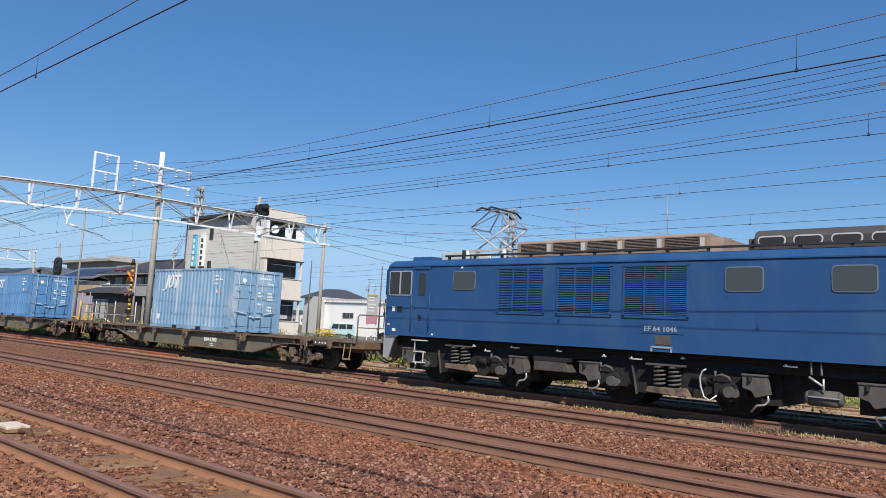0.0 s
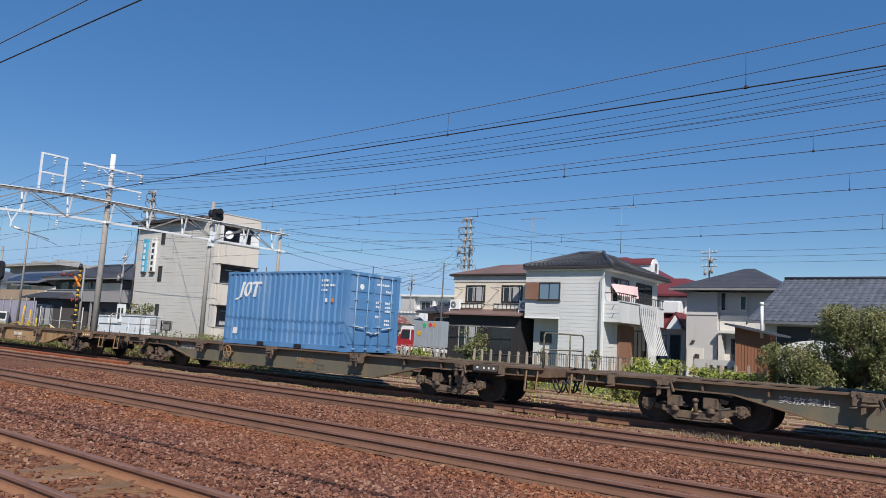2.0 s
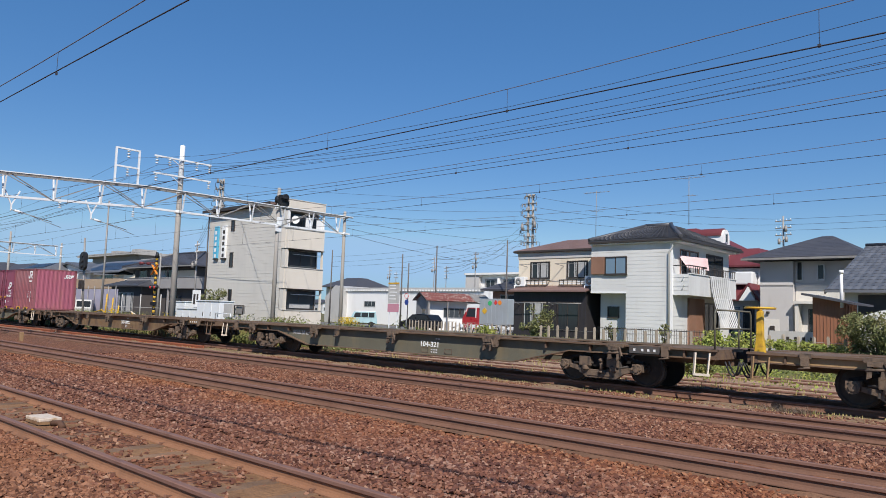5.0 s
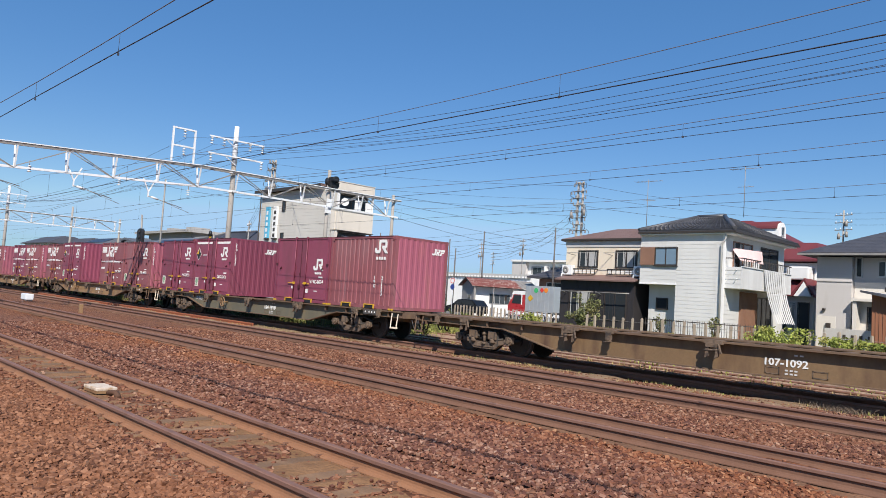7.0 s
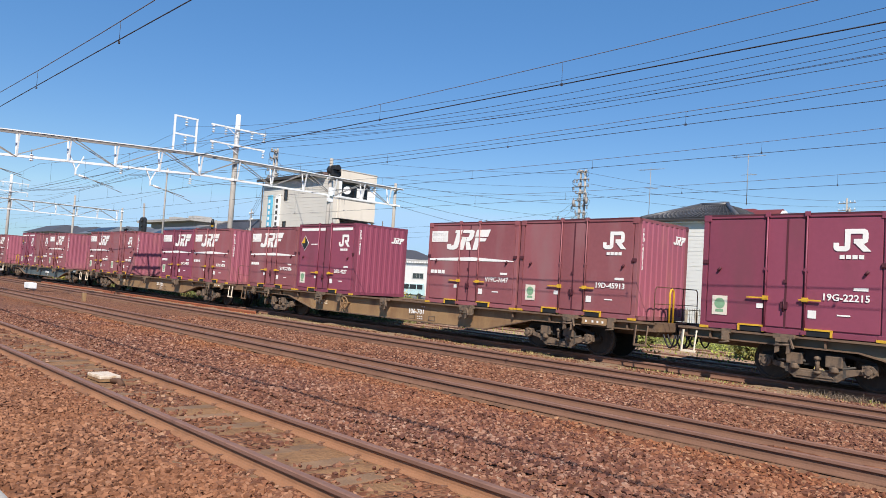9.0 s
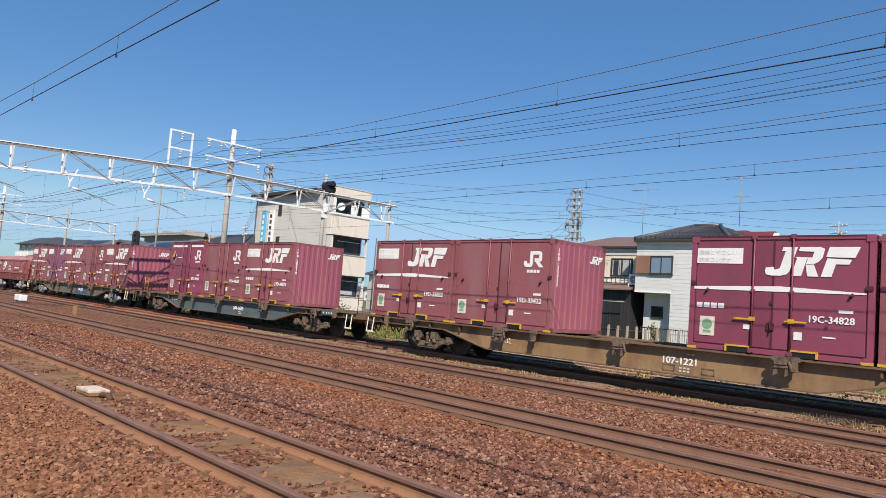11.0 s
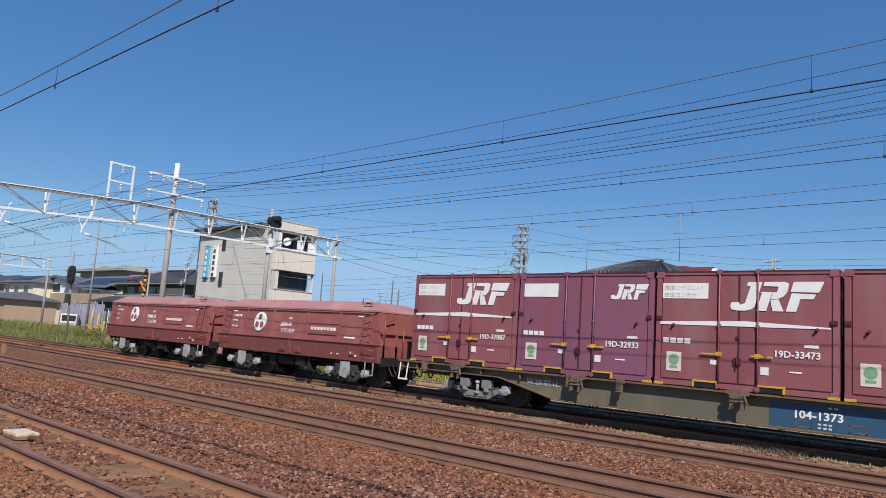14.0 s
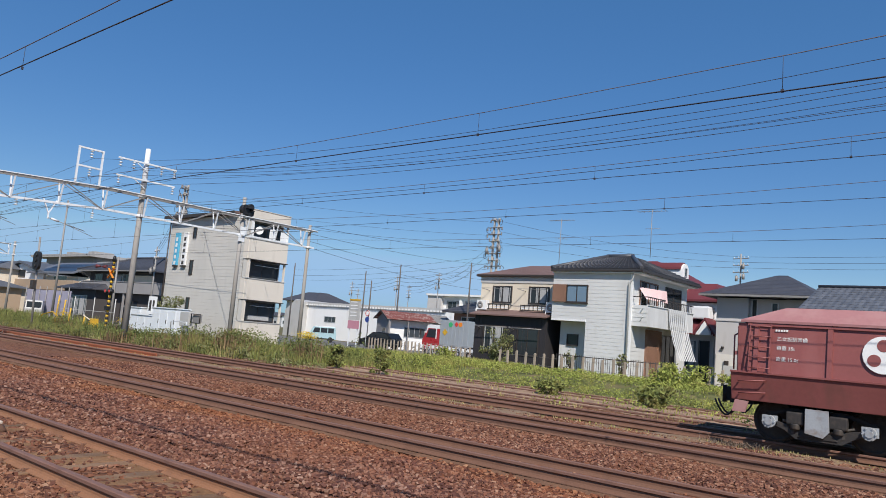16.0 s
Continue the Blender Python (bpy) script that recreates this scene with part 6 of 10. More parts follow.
        for k in range(26):
            z = 2.09 + k * 0.0427
            bl = B().add([(g0, Y - 0.003, z + 0.021), (g1, Y - 0.003, z + 0.021), (g1, Y - 0.02, z), (g0, Y - 0.02, z), (g0, Y - 0.003, z + 0.013), (g1, Y - 0.003, z + 0.013)], [(3, 2, 1, 0), (4, 5, 2, 3)])
            part("louvre_blade", bl, "loco_blue", gr)
        w3 = (g1 - g0) / 3
        for q in (g0 + w3, g0 + 2 * w3):
            part("louvre_post", B().box(q - 0.018, q + 0.018, Y - 0.03, Y, 2.06, 3.22), "loco_blue", gr)
    part("number_plate", B().box(-0.33, 0.67, Y - 0.012, Y, 1.70, 1.92), "loco_blue", l)
    part("number_lettering", letters("EF 64 1046", 0.165, "alu", 1.04, bold=0.015), None, l, "silver raised running number", at=(-0.27, Y - 0.016, 1.745))
    part("makers_plate", B().box(0.0, 0.36, Y - 0.01, Y, 1.46, 1.66), "loco_grey", l)
    part("jack_bracket", B().box(-0.1, -0.06, Y - 0.02, Y, 1.30, 1.40).box(0.36, 0.40, Y - 0.02, Y, 1.30, 1.40).box(-0.1, 0.40, Y - 0.02, Y, 1.38, 1.42), "alu", l)
    part("lifting_mark", B().prism([(-5.72, 3.24), (-5.62, 3.24), (-5.67, 3.31)], Y - 0.008, Y + 0.002).prism([(-6.72, 1.36), (-6.62, 1.36), (-6.67, 1.42)], Y - 0.008, Y + 0.002), "white", l)
    # roof
    part("roof_walkway", B().box(-6.5, e - 0.5, -1.16, -1.08, 3.60, 3.645).box(-6.5, e - 0.5, 1.08, 1.16, 3.60, 3.645), "roof_black", l)
    for k in range(16):
        part("walkway_bracket", shared("wbr", lambda: B().box(0, 0.06, -1.14, -1.08, 3.5, 3.62).mesh("walkway_bracket", M["roof_black"])), None, l, at=(-6.4 + k * 0.93, 0, 0))
    for a in (-8.15, 7.35):
        part("cab_roof_box", B().box(a, a + 0.8, -0.75, 0.75, 3.54, 3.68), "loco_blue", l, bevel=0.03)
    part("air_conditioner", B().box(-7.1, -6.15, -0.62, 0.62, 3.55, 3.80), "sheet_grey", l, "grey roof cooling unit", bevel=0.03)
    rb = part("resistor_cover", B().prism([(-1.0, 3.55), (1.0, 3.55), (1.0, 3.90), (0.9, 3.97), (-0.9, 3.97), (-1.0, 3.90)], -4.1, 1.0, "x").prism([(-0.9, 3.55), (0.9, 3.55), (0.8, 3.88), (-0.8, 3.88)], 1.0, 1.3, "x"), "roof_brown", l, "dust-brown resistor cover on the roof")
    for k in range(5):
        a = -4.02 + k * 1.0
        part("cover_grille", B().box(a + 0.05, a + 0.83, -1.012, -0.99, 3.61, 3.89), "under", rb)
        s_ = B()
        for z in np.arange(3.63, 3.89, 0.035):
            s_.box(a + 0.05, a + 0.83, -1.020, -1.0, z, z + 0.009)
        part("cover_slat", s_, "roof_brown", rb)
        part("cover_vent", B().box(a + 0.86, a + 0.96, -1.018, -0.99, 3.63, 3.86), "sheet_grey", rb)
    db = part("blower_cover", B().prism([(-1.0, 3.55), (1.0, 3.55), (1.0, 3.80), (0.9, 3.93), (0.7, 3.99), (-0.7, 3.99), (-0.9, 3.93), (-1.0, 3.80)], 2.0, 6.4, "x").prism([(-0.9, 3.55), (0.9, 3.55), (0.85, 3.8), (-0.85, 3.8)], 1.84, 2.0, "x"), "roof_dark", l, "soot-dark blower cover with oval openings")
    for k in range(6):
        a = 2.1 + k * 0.7
        part("oval_opening", B().prism(rounded(a, a + 0.5, 3.66, 3.8, 0, 0, 0.065), -1.014, -0.99), "roof_black", db)
        part("oval_rim", B().prism(rounded(a - 0.03, a + 0.53, 3.63, 3.83, 0, 0, 0.09), -1.006, -0.995), "sheet_grey", db)
    # pantograph with crossed lower arms
    px = -5.5
    pg = part("pantograph", B().beam((px - 0.8, -0.55, 3.83), (px + 0.8, -0.55, 3.83), 0.06, 0.06).beam((px - 0.8, 0.55, 3.83), (px + 0.8, 0.55, 3.83), 0.06, 0.06)
              .beam((px - 0.7, -0.55, 3.83), (px - 0.7, 0.55, 3.83), 0.06, 0.06).beam((px + 0.7, -0.55, 3.83), (px + 0.7, 0.55, 3.83), 0.06, 0.06), "sheet_grey", l, "raised grey pantograph")
    for s in (-1, 1):
        for y in (-0.5, 0.5):
            part("lower_arm", B().rod((px - s * 0.35, y, 3.86), (px + s * 0.68, y * 0.9, 4.52), 0.024), "sheet_grey", pg)
            part("upper_arm", B().rod((px + s * 0.68, y * 0.9, 4.52), (px + s * 0.16, y * 0.45, 5.02), 0.020), "galv_old", pg)
        part("cross_brace", B().rod((px + s * 0.68, -0.45, 4.52), (px + s * 0.16, 0.22, 5.02), 0.014).rod((px + s * 0.68, -0.45, 4.52), (px + s * 0.68, 0.45, 4.52), 0.022), "galv_old", pg)
        part("contact_strip", B().path([(px + s * 0.17, -0.85, 4.93), (px + s * 0.17, -0.62, 5.05), (px + s * 0.17, 0.62, 5.05), (px + s * 0.17, 0.85, 4.93)], 0.03), "roof_black", pg)
    part("pantograph_head", B().beam((px - 0.2, -0.25, 5.01), (px + 0.2, -0.25, 5.01), 0.03, 0.03).beam((px - 0.2, 0.25, 5.01), (px + 0.2, 0.25, 5.01), 0.03, 0.03), "galv_old", pg)
    for a in (-0.65, 0.65):
        for y in (-0.55, 0.55):
            part("roof_insulator", B().rod((px + a, y, 3.55), (px + a, y, 3.82), 0.06, 8), "porcelain", pg)
    part("roof_conductor", B().path([(-4.1, -0.3, 3.78), (-4.5, -0.3, 3.85), (px + 0.7, -0.3, 3.85)], 0.02).box(-6.0, -5.95, -1.0, -0.9, 3.5, 3.8), "roof_black", l)
    # running gear
    r = 0.56
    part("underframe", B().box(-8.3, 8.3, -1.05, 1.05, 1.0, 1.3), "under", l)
    # plain near-black blocks, added to close the see-through gaps below the body
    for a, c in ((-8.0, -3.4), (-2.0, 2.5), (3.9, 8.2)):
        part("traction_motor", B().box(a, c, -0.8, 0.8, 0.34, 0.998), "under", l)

    def coil(x0, z0, z1):
        """An open coil of round bar on a core."""
        n, turns = 50, 5
        pts = [(x0 + 0.125 * math.cos(2 * math.pi * turns * k / n), -1.22 + 0.125 * math.sin(2 * math.pi * turns * k / n), z0 + (z1 - z0) * k / n) for k in range(n + 1)]
        return B().path(pts, 0.027, 6)

    def sand_box(bg, a, way_):
        bx = part("sand_box", B().prism([(a - 0.22, 0.93), (a + 0.22, 0.93), (a + 0.28, 0.57), (a + 0.04, 0.50), (a - 0.05, 0.63), (a - 0.22, 0.68)], -1.30, -1.02), "loco_grey", bg, "dusty grey sand box", bevel=0.012)
        part("lid", B().box(a - 0.24, a + 0.24, -1.32, -1.0, 0.93, 0.965), "loco_grey", bx, bevel=0.008)
        part("latch", B().rod((a - 0.07, -1.33, 0.80), (a - 0.07, -1.30, 0.90), 0.03, 8).box(a - 0.1, a - 0.03, -1.33, -1.3, 0.86, 0.94), "under", bx)
        part("sand_pipe", B().path([(a + 0.24, -1.2, 0.6), (a + 0.27, -1.2, 0.46), (a + 0.2, -1.2, 0.37), (a + 0.04, -1.2, 0.34), (a - way_ * 0.1, -1.1, 0.2)], 0.024), "alu", bg, "worn grey sand pipe")

    def axle_cap(bg, a):
        part("axle_box", B().rod((a, -1.2, r), (a, -1.0, r), 0.2, 14).box(a - 0.34, a + 0.34, -1.14, -1.02, r - 0.1, r + 0.2), "under", bg)
        part("axle_cap", B().rod((a, -1.27, r), (a, -1.18, r), 0.115, 12).rod((a + 0.12, -1.25, r - 0.02), (a + 0.12, -1.16, r - 0.02), 0.09, 10).rod((a - 0.12, -1.22, r - 0.03), (a - 0.06, -1.22, r - 0.1), 0.03), "loco_grey", bg)
        part("link_bracket", B().path([(a - 0.30, -1.2, 0.97), (a - 0.29, -1.22, 0.86), (a - 0.16, -1.22, 0.9), (a - 0.02, -1.22, 0.86), (a + 0.02, -1.2, 0.78)], 0.032), "loco_grey", bg)

    for c in (-5.70, 0.23, 6.15):
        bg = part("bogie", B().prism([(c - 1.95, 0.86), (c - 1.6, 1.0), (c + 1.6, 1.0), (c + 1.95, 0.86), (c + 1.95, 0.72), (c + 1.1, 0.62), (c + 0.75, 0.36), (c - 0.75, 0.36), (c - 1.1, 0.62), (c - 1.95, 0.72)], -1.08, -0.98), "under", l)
        for a in (-1.35, 1.35):
            w = part("wheelset", shared(("ws", r), lambda: wheel_mesh(r)), None, bg, at=(c + a, 0, r))
            SPINNERS.append((w, c + a, r))
            axle_cap(bg, c + a)
        drop = 0.09 if abs(c) < 1 else 0.0
        for q in (-0.17, 0.17):
            sp = part("coil_spring", coil(c + q, 0.62 - drop, 1.08 - drop), "loco_grey", bg, "grey open coil spring")
            part("spring_core", B().rod((c + q, -1.22, 0.58 - drop), (c + q, -1.22, 1.12 - drop), 0.07, 10), "under", sp)
        part("spring_seat", B().prism([(c - 0.42, 0.50 - drop), (c + 0.52, 0.46 - drop), (c + 0.40, 0.63 - drop), (c - 0.40, 0.62 - drop)], -1.38, -1.05), "under_lit", bg, "spring seat in lit brown", bevel=0.012)
        part("spring_cap", B().box(c - 0.45, c + 0.42, -1.36, -1.05, 1.09 - drop, 1.13 - drop), "loco_grey", bg)
        part("brake_cylinder", B().rod((c + 0.55, -1.12, 0.78), (c + 0.85, -1.12, 0.74), 0.085, 12).rod((c + 0.85, -1.12, 0.74), (c + 1.0, -1.12, 0.72), 0.025), "under", bg)
        part("brake_lever", B().beam((c - 0.86, -1.16, 0.95), (c - 0.74, -1.16, 0.32), 0.05, 0.03), "under_mid", bg)
        sand_box(bg, c + (1.92 if c < -1 else 1.86), 1)
        sand_box(bg, c - 1.95, -1)
    part("air_hose", B().path([(1.12, -1.28, 1.0), (1.05, -1.3, 0.96), (1.0, -1.32, 0.82), (1.02, -1.32, 0.62), (1.09, -1.32, 0.42), (1.2, -1.3, 0.35), (1.34, -1.26, 0.47)], 0.02, 8), "alu", l, "pale grey brake hose")
    part("battery_box", B().prism([(-3.24, 0.66), (-2.22, 0.66), (-2.3, 0.90), (-3.24, 0.90)], -1.30, -0.6), "under_mid", l, "sooty battery box", bevel=0.02)
    part("battery_lid", B().box(-3.25, -2.24, -1.31, -0.6, 0.905, 1.0), "under", l)
    # two more near-black filler boxes, added to close gaps between the bogies
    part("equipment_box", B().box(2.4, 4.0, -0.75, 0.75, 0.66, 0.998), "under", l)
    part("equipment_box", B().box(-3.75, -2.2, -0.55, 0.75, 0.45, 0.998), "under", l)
    part("step_box", B().box(-7.84, -7.46, -1.25, -1.0, 0.58, 0.97), "loco_grey", l, "dusty grey step box", bevel=0.02)
    tank = part("air_tank", B().rod((3.10, -1.12, 0.60), (3.62, -1.12, 0.60), 0.155, 16).rod((3.02, -1.12, 0.60), (3.10, -1.12, 0.60), 0.10, 16, 0.155).rod((3.62, -1.12, 0.60), (3.70, -1.12, 0.60), 0.155, 16, 0.10), "loco_grey", l, "worn grey air tank")
    part("tank_strap", B().beam((3.12, -1.28, 0.63), (3.66, -1.28, 0.62), 0.05, 0.02), "alu", tank)
    part("valve_lever", B().rod((3.12, -1.26, 1.0), (3.36, -1.26, 0.84), 0.025).rod((3.38, -1.26, 0.98), (3.38, -1.26, 0.72), 0.02), "alu", l)
    for q in (3.16, 3.34):
        part("hanger_rod", B().rod((q, -1.26, 1.28), (q + 0.01, -1.26, 1.04), 0.018), "alu", l)
    for q, w_, z in ((-4.0, 0.28, 1.16), (-2.62, 0.16, 1.15), (-5.25, 0.1, 1.12), (-4.85, 0.2, 1.02), (-1.35, 0.1, 1.1), (-0.65, 0.3, 1.09), (2.66, 0.26, 1.16), (0.55, 0.1, 1.17)):
        part("pipe_clip", B().box(q, q + w_, -1.28, -1.25, z, z + 0.03).rod((q + 0.05, -1.28, z), (q + 0.05, -1.28, z + 0.06), 0.02), "sheet_grey", l)
    part("pipe_run", B().path([(-8.2, -1.2, 1.22), (8.2, -1.2, 1.22)], 0.02), "under", l)
    return l


def lean(w):
    """The near side of a hopper: the upper panel leans back, the skirt below it leans under, with all that is fixed to them."""
    fixed = ("hopper", "lower_body", "side_rib", "ledge", "seam_strip", "seam_plate", "card_frame", "side_ladder", "grab_bar", "round_mark", "red_dot", "wagon_number", "wagon_class",
             "load_notice", "name_board", "name_lettering", "data_lettering", "small_lettering")
    for ob in w.children_recursive:
        if ob.name.split(".")[0] not in fixed:
            continue
        ob.data = ob.data.copy()
        dy, dz = ob.location.y, ob.location.z
        for v in ob.data.vertices:
            if v.co.y + dy < -0.8:
                z = v.co.z + dz
                v.co.y += 0.11 * (min(z, 2.39) - 1.87) if z > 1.37 else 0.22 * (1.36 - z) - 0.055


def hopper_wagon(x, number):
    w = rolling("hopper_wagon", "red-brown covered limestone hopper wagon with pale grey bogies", "hopper wagon", x, "hopper wagons at the end of the train")
    e, Y = 4.58, NEAR
    upper = [(Y + 0.02, 1.38), (-Y - 0.05, 1.38), (-Y - 0.09, 2.36), (Y + 0.02, 2.36)]
    hop = part("hopper", B().prism(upper, -e + 0.35, e - 0.35, "x"), "hoki", w)
    part("lower_body", B().prism([(Y, 0.80), (-Y - 0.08, 0.80), (-Y, 1.36), (Y, 1.36)], -e, e - 0.04, "x"), "hoki_low", w, "grimy red-brown skirt, darkened for shade", bevel=0.012)
    part("ledge", B().box(-e, e, Y - 0.03, Y + 0.1, 1.35, 1.385).box(-e + 0.3, e - 0.3, Y - 0.025, Y + 0.06, 2.32, 2.385).box(-e, e, -Y - 0.1, -Y + 0.03, 1.35, 1.385), "hoki", w)
    for k, a in enumerate((-4.1, -2.75, -1.05, 0.9, 2.65, 4.1)):
        part("side_rib", B().prism([(a - 0.045, 1.385), (a + 0.045, 1.385), (a + 0.045, 2.33), (a - 0.045, 2.33)], Y - 0.02, Y + 0.06), "hoki", hop)
    cov = B()
    lo = [(-e + 0.16, Y + 0.01), (e - 0.16, Y + 0.01), (e - 0.16, -Y + 0.03), (-e + 0.16, -Y + 0.03)]
    hi = [(-e + 0.95, Y + 0.35), (e - 0.95, Y + 0.35), (e - 0.95, -Y - 0.35), (-e + 0.95, -Y - 0.35)]
    cov.add([(*p, 2.38) for p in lo] + [(*p, 2.43) for p in lo] + [(*p, 2.72) for p in hi],
            [(0, 1, 5, 4), (1, 2, 6, 5), (2, 3, 7, 6), (3, 0, 4, 7), (4, 5, 9, 8), (5, 6, 10, 9), (6, 7, 11, 10), (7, 4, 8, 11), (8, 9, 10, 11), (3, 2, 1, 0)])
    part("cover", cov, "hoki_top", w, "dusty pink-red sloped cover")
    part("cover_step", B().box(e - 0.95, e - 0.55, Y + 0.1, Y + 0.14, 2.60, 2.62).box(e - 1.0, e - 0.6, Y + 0.22, Y + 0.26, 2.68, 2.70).path([(e - 1.1, Y + 0.2, 2.62), (e - 1.1, Y + 0.2, 2.80), (e - 0.7, Y + 0.2, 2.80), (e - 0.7, Y + 0.2, 2.6)], 0.014), "hoki_top", w)
    part("seam_strip", B().box(0.02, 0.06, Y - 0.03, Y, 0.84, 1.34), "hoki", w)
    for a, c, z in ((-0.62, -0.25, 0.92), (0.35, 0.62, 0.90)):
        part("seam_plate", B().box(a, c, Y - 0.03, Y - 0.002, z, 1.08), "hoki", w)
    for a, c, z0, z1, d in ((-0.56, -0.30, 0.95, 1.05, 0.02), (0.40, 0.57, 0.93, 1.05, 0.02), (3.25, 3.42, 0.98, 1.12, 0.0)):
        part("card_frame", B().box(a, c, Y - 0.036, Y - d, z0, z1), "hoki", w)
    for s in (-1, 1):
        lad = B()
        a0, a1 = s * 3.82, s * 4.22
        for z in np.arange(1.47, 2.35, 0.21):
            lad.rod((a0, Y - 0.05, z), (a1, Y - 0.05, z), 0.011, 6)
        lad.beam((a0, Y - 0.045, 1.4), (a0, Y - 0.045, 2.36), 0.022, 0.022).beam((a1, Y - 0.045, 1.4), (a1, Y - 0.045, 2.36), 0.022, 0.022)
        part("side_ladder", lad, "hoki", w)
        part("grab_bar", B().path([(s * 3.9, Y - 0.02, 1.22), (s * 3.9, Y - 0.09, 1.22), (s * 4.4, Y - 0.09, 1.18), (s * 4.4, Y - 0.02, 1.18)], 0.014).path([(s * 3.9, Y - 0.02, 0.98), (s * 3.9, Y - 0.09, 0.98), (s * 4.4, Y - 0.09, 0.94), (s * 4.4, Y - 0.02, 0.94)], 0.014), "hoki", w)
        endp = B().prism([(Y + 0.1, 1.0), (-Y - 0.1, 1.0), (-Y - 0.06, 2.36), (Y + 0.06, 2.36)], s * (e - 0.36), s * (e - 0.10), "x")
        for y in (-0.95, -0.4, 0.4, 0.95):
            endp.box(s * (e - 0.12), s * (e - 0.04), y - 0.04, y + 0.04, 0.9, 2.3)
        endp.box(s * (e - 0.12), s * (e - 0.03), -1.1, 1.1, 1.7, 1.78)
        part("end_frame", endp, "hoki", w)
        part("hand_rail", B().path([(s * (e + 0.02), -1.0, 1.4), (s * (e + 0.02), -1.0, 2.1), (s * (e + 0.02), -0.6, 2.2)], 0.018).path([(s * (e + 0.05), -0.2, 1.1), (s * (e + 0.05), -0.2, 1.9)], 0.02), "hoki", w)
        part("end_beam", B().box(s * (e - 0.4), s * (e + 0.06), -1.05, 1.05, 0.72, 0.98), "under", w)
        coupler(w, s * e, s, 0.47)
        bogie(w, s * 2.98, 1.76, 0.43, "bogie_dark", "hoki_grey", "wheel_dark")
        part("bolster_plate", B().prism([(s * 2.98 - 0.20, 0.76), (s * 2.98 + 0.20, 0.76), (s * 2.98 + 0.22, 0.36), (s * 2.98 + 0.12, 0.24), (s * 2.98 - 0.20, 0.30)], Y + 0.05, Y + 0.12), "hoki_grey", w, "pale grey bolster plate")
    part("footstep", B().beam((4.05, Y - 0.02, 0.8), (4.05, Y - 0.03, 0.42), 0.04, 0.02).beam((4.42, Y - 0.02, 0.8), (4.42, Y - 0.03, 0.42), 0.04, 0.02).beam((4.05, Y - 0.03, 0.42), (4.42, Y - 0.03, 0.42), 0.05, 0.04), "hoki_grey", w)
    part("tail_guard", B().prism([(-e + 0.04, 0.56), (-e + 0.30, 0.56), (-e + 0.36, 0.78), (-e + 0.10, 0.80)], Y - 0.02, Y + 0.02), "hoki_top", w, "pale pink corner guard plate")
    part("brake_gear", B().rod((-0.9, -0.8, 0.6), (0.0, -0.8, 0.6), 0.17, 12).box(0.2, 0.7, -1.0, -0.4, 0.45, 0.8).box(-1.5, -1.1, -0.9, -0.2, 0.4, 0.8).rod((-2, -0.9, 0.7), (2, -0.9, 0.7), 0.03).box(0.85, 1.0, -1.0, -0.7, 0.35, 0.8), "under", w)
    part("discharge_chute", B().prism([(-1.9, 0.8), (1.9, 0.8), (1.5, 0.5), (-1.5, 0.5)], -0.6, 0.9), "under", w)
    # marks
    yy = Y - 0.005
    disc = part("round_mark", B().prism([(-1.86 + 0.345 * math.cos(2 * math.pi * k / 28), 1.89 + 0.345 * math.sin(2 * math.pi * k / 28)) for k in range(28)], yy - 0.02, yy + 0.06), "white", w, "white round mark with three red dots")
    for a, z in ((-1.86, 2.06), (-2.01, 1.78), (-1.71, 1.78)):
        part("red_dot", B().rod((a, yy - 0.026, z), (a, yy, z), 0.112, 16), "hoki", disc)
    part("wagon_number", letters(number, 0.20, "white", 1.15, bold=0.02), None, w, "white wagon number", at=(-0.62, yy + 0.02, 1.78))
    part("wagon_class", letters("ホキ", 0.12, "white"), None, w, at=(-0.2, yy + 0.02, 2.02))
    part("load_notice", letters("石灰石専用", 0.165, "white"), None, w, "white load notice", at=(-0.55, yy + 0.02, 1.56))
    b = B().box(1.08, 2.59, yy - 0.014, yy + 0.03, 1.58, 1.605).box(1.08, 2.59, yy - 0.014, yy + 0.03, 1.915, 1.94)
    b.box(1.10, 2.57, yy - 0.002, yy + 0.03, 1.60, 1.92)
    part("name_board", b, "hoki", w)
    b = B()
    for k in range(8):
        b.box(1.185 + k * 0.17, 1.31 + k * 0.17, yy - 0.006, yy + 0.04, 1.715, 1.815)
    part("name_lettering", b, "cream_wall", w, "cream company lettering bars")
    for s_, z in (("乙女坂駅常備", 2.04), ("荷重 35t", 1.86), ("自重 15.0t", 1.64)):
        part("data_lettering", letters(s_, 0.095, "white"), None, w, at=(-3.72, yy + 0.018, z))
    b = B()
    for q in range(7):
        b.box(2.95 + q * 0.075, 3.0 + q * 0.075, yy, yy + 0.06, 1.5, 1.55)
    for q in range(5):
        b.box(3.5 + q * 0.05, 3.53 + q * 0.05, yy, yy + 0.06, 2.2, 2.24)
        b.box(-3.75 + q * 0.05, -3.72 + q * 0.05, yy, yy + 0.06, 2.22, 2.26)
    b.box(2.3, 2.34, Y - 0.024, Y + 0.08, 0.96, 1.0).box(2.6, 2.68, Y - 0.024, Y + 0.08, 0.96, 1.0).box(3.29, 3.36, Y - 0.04, Y + 0.08, 1.02, 1.09).box(3.47, 3.55, Y - 0.024, Y + 0.08, 0.94, 1.0)
    part("small_lettering", b, "white", w)
    lean(w)
    return w


def CAR(k):
    return -27.2 - 20.73 * (k - 1)


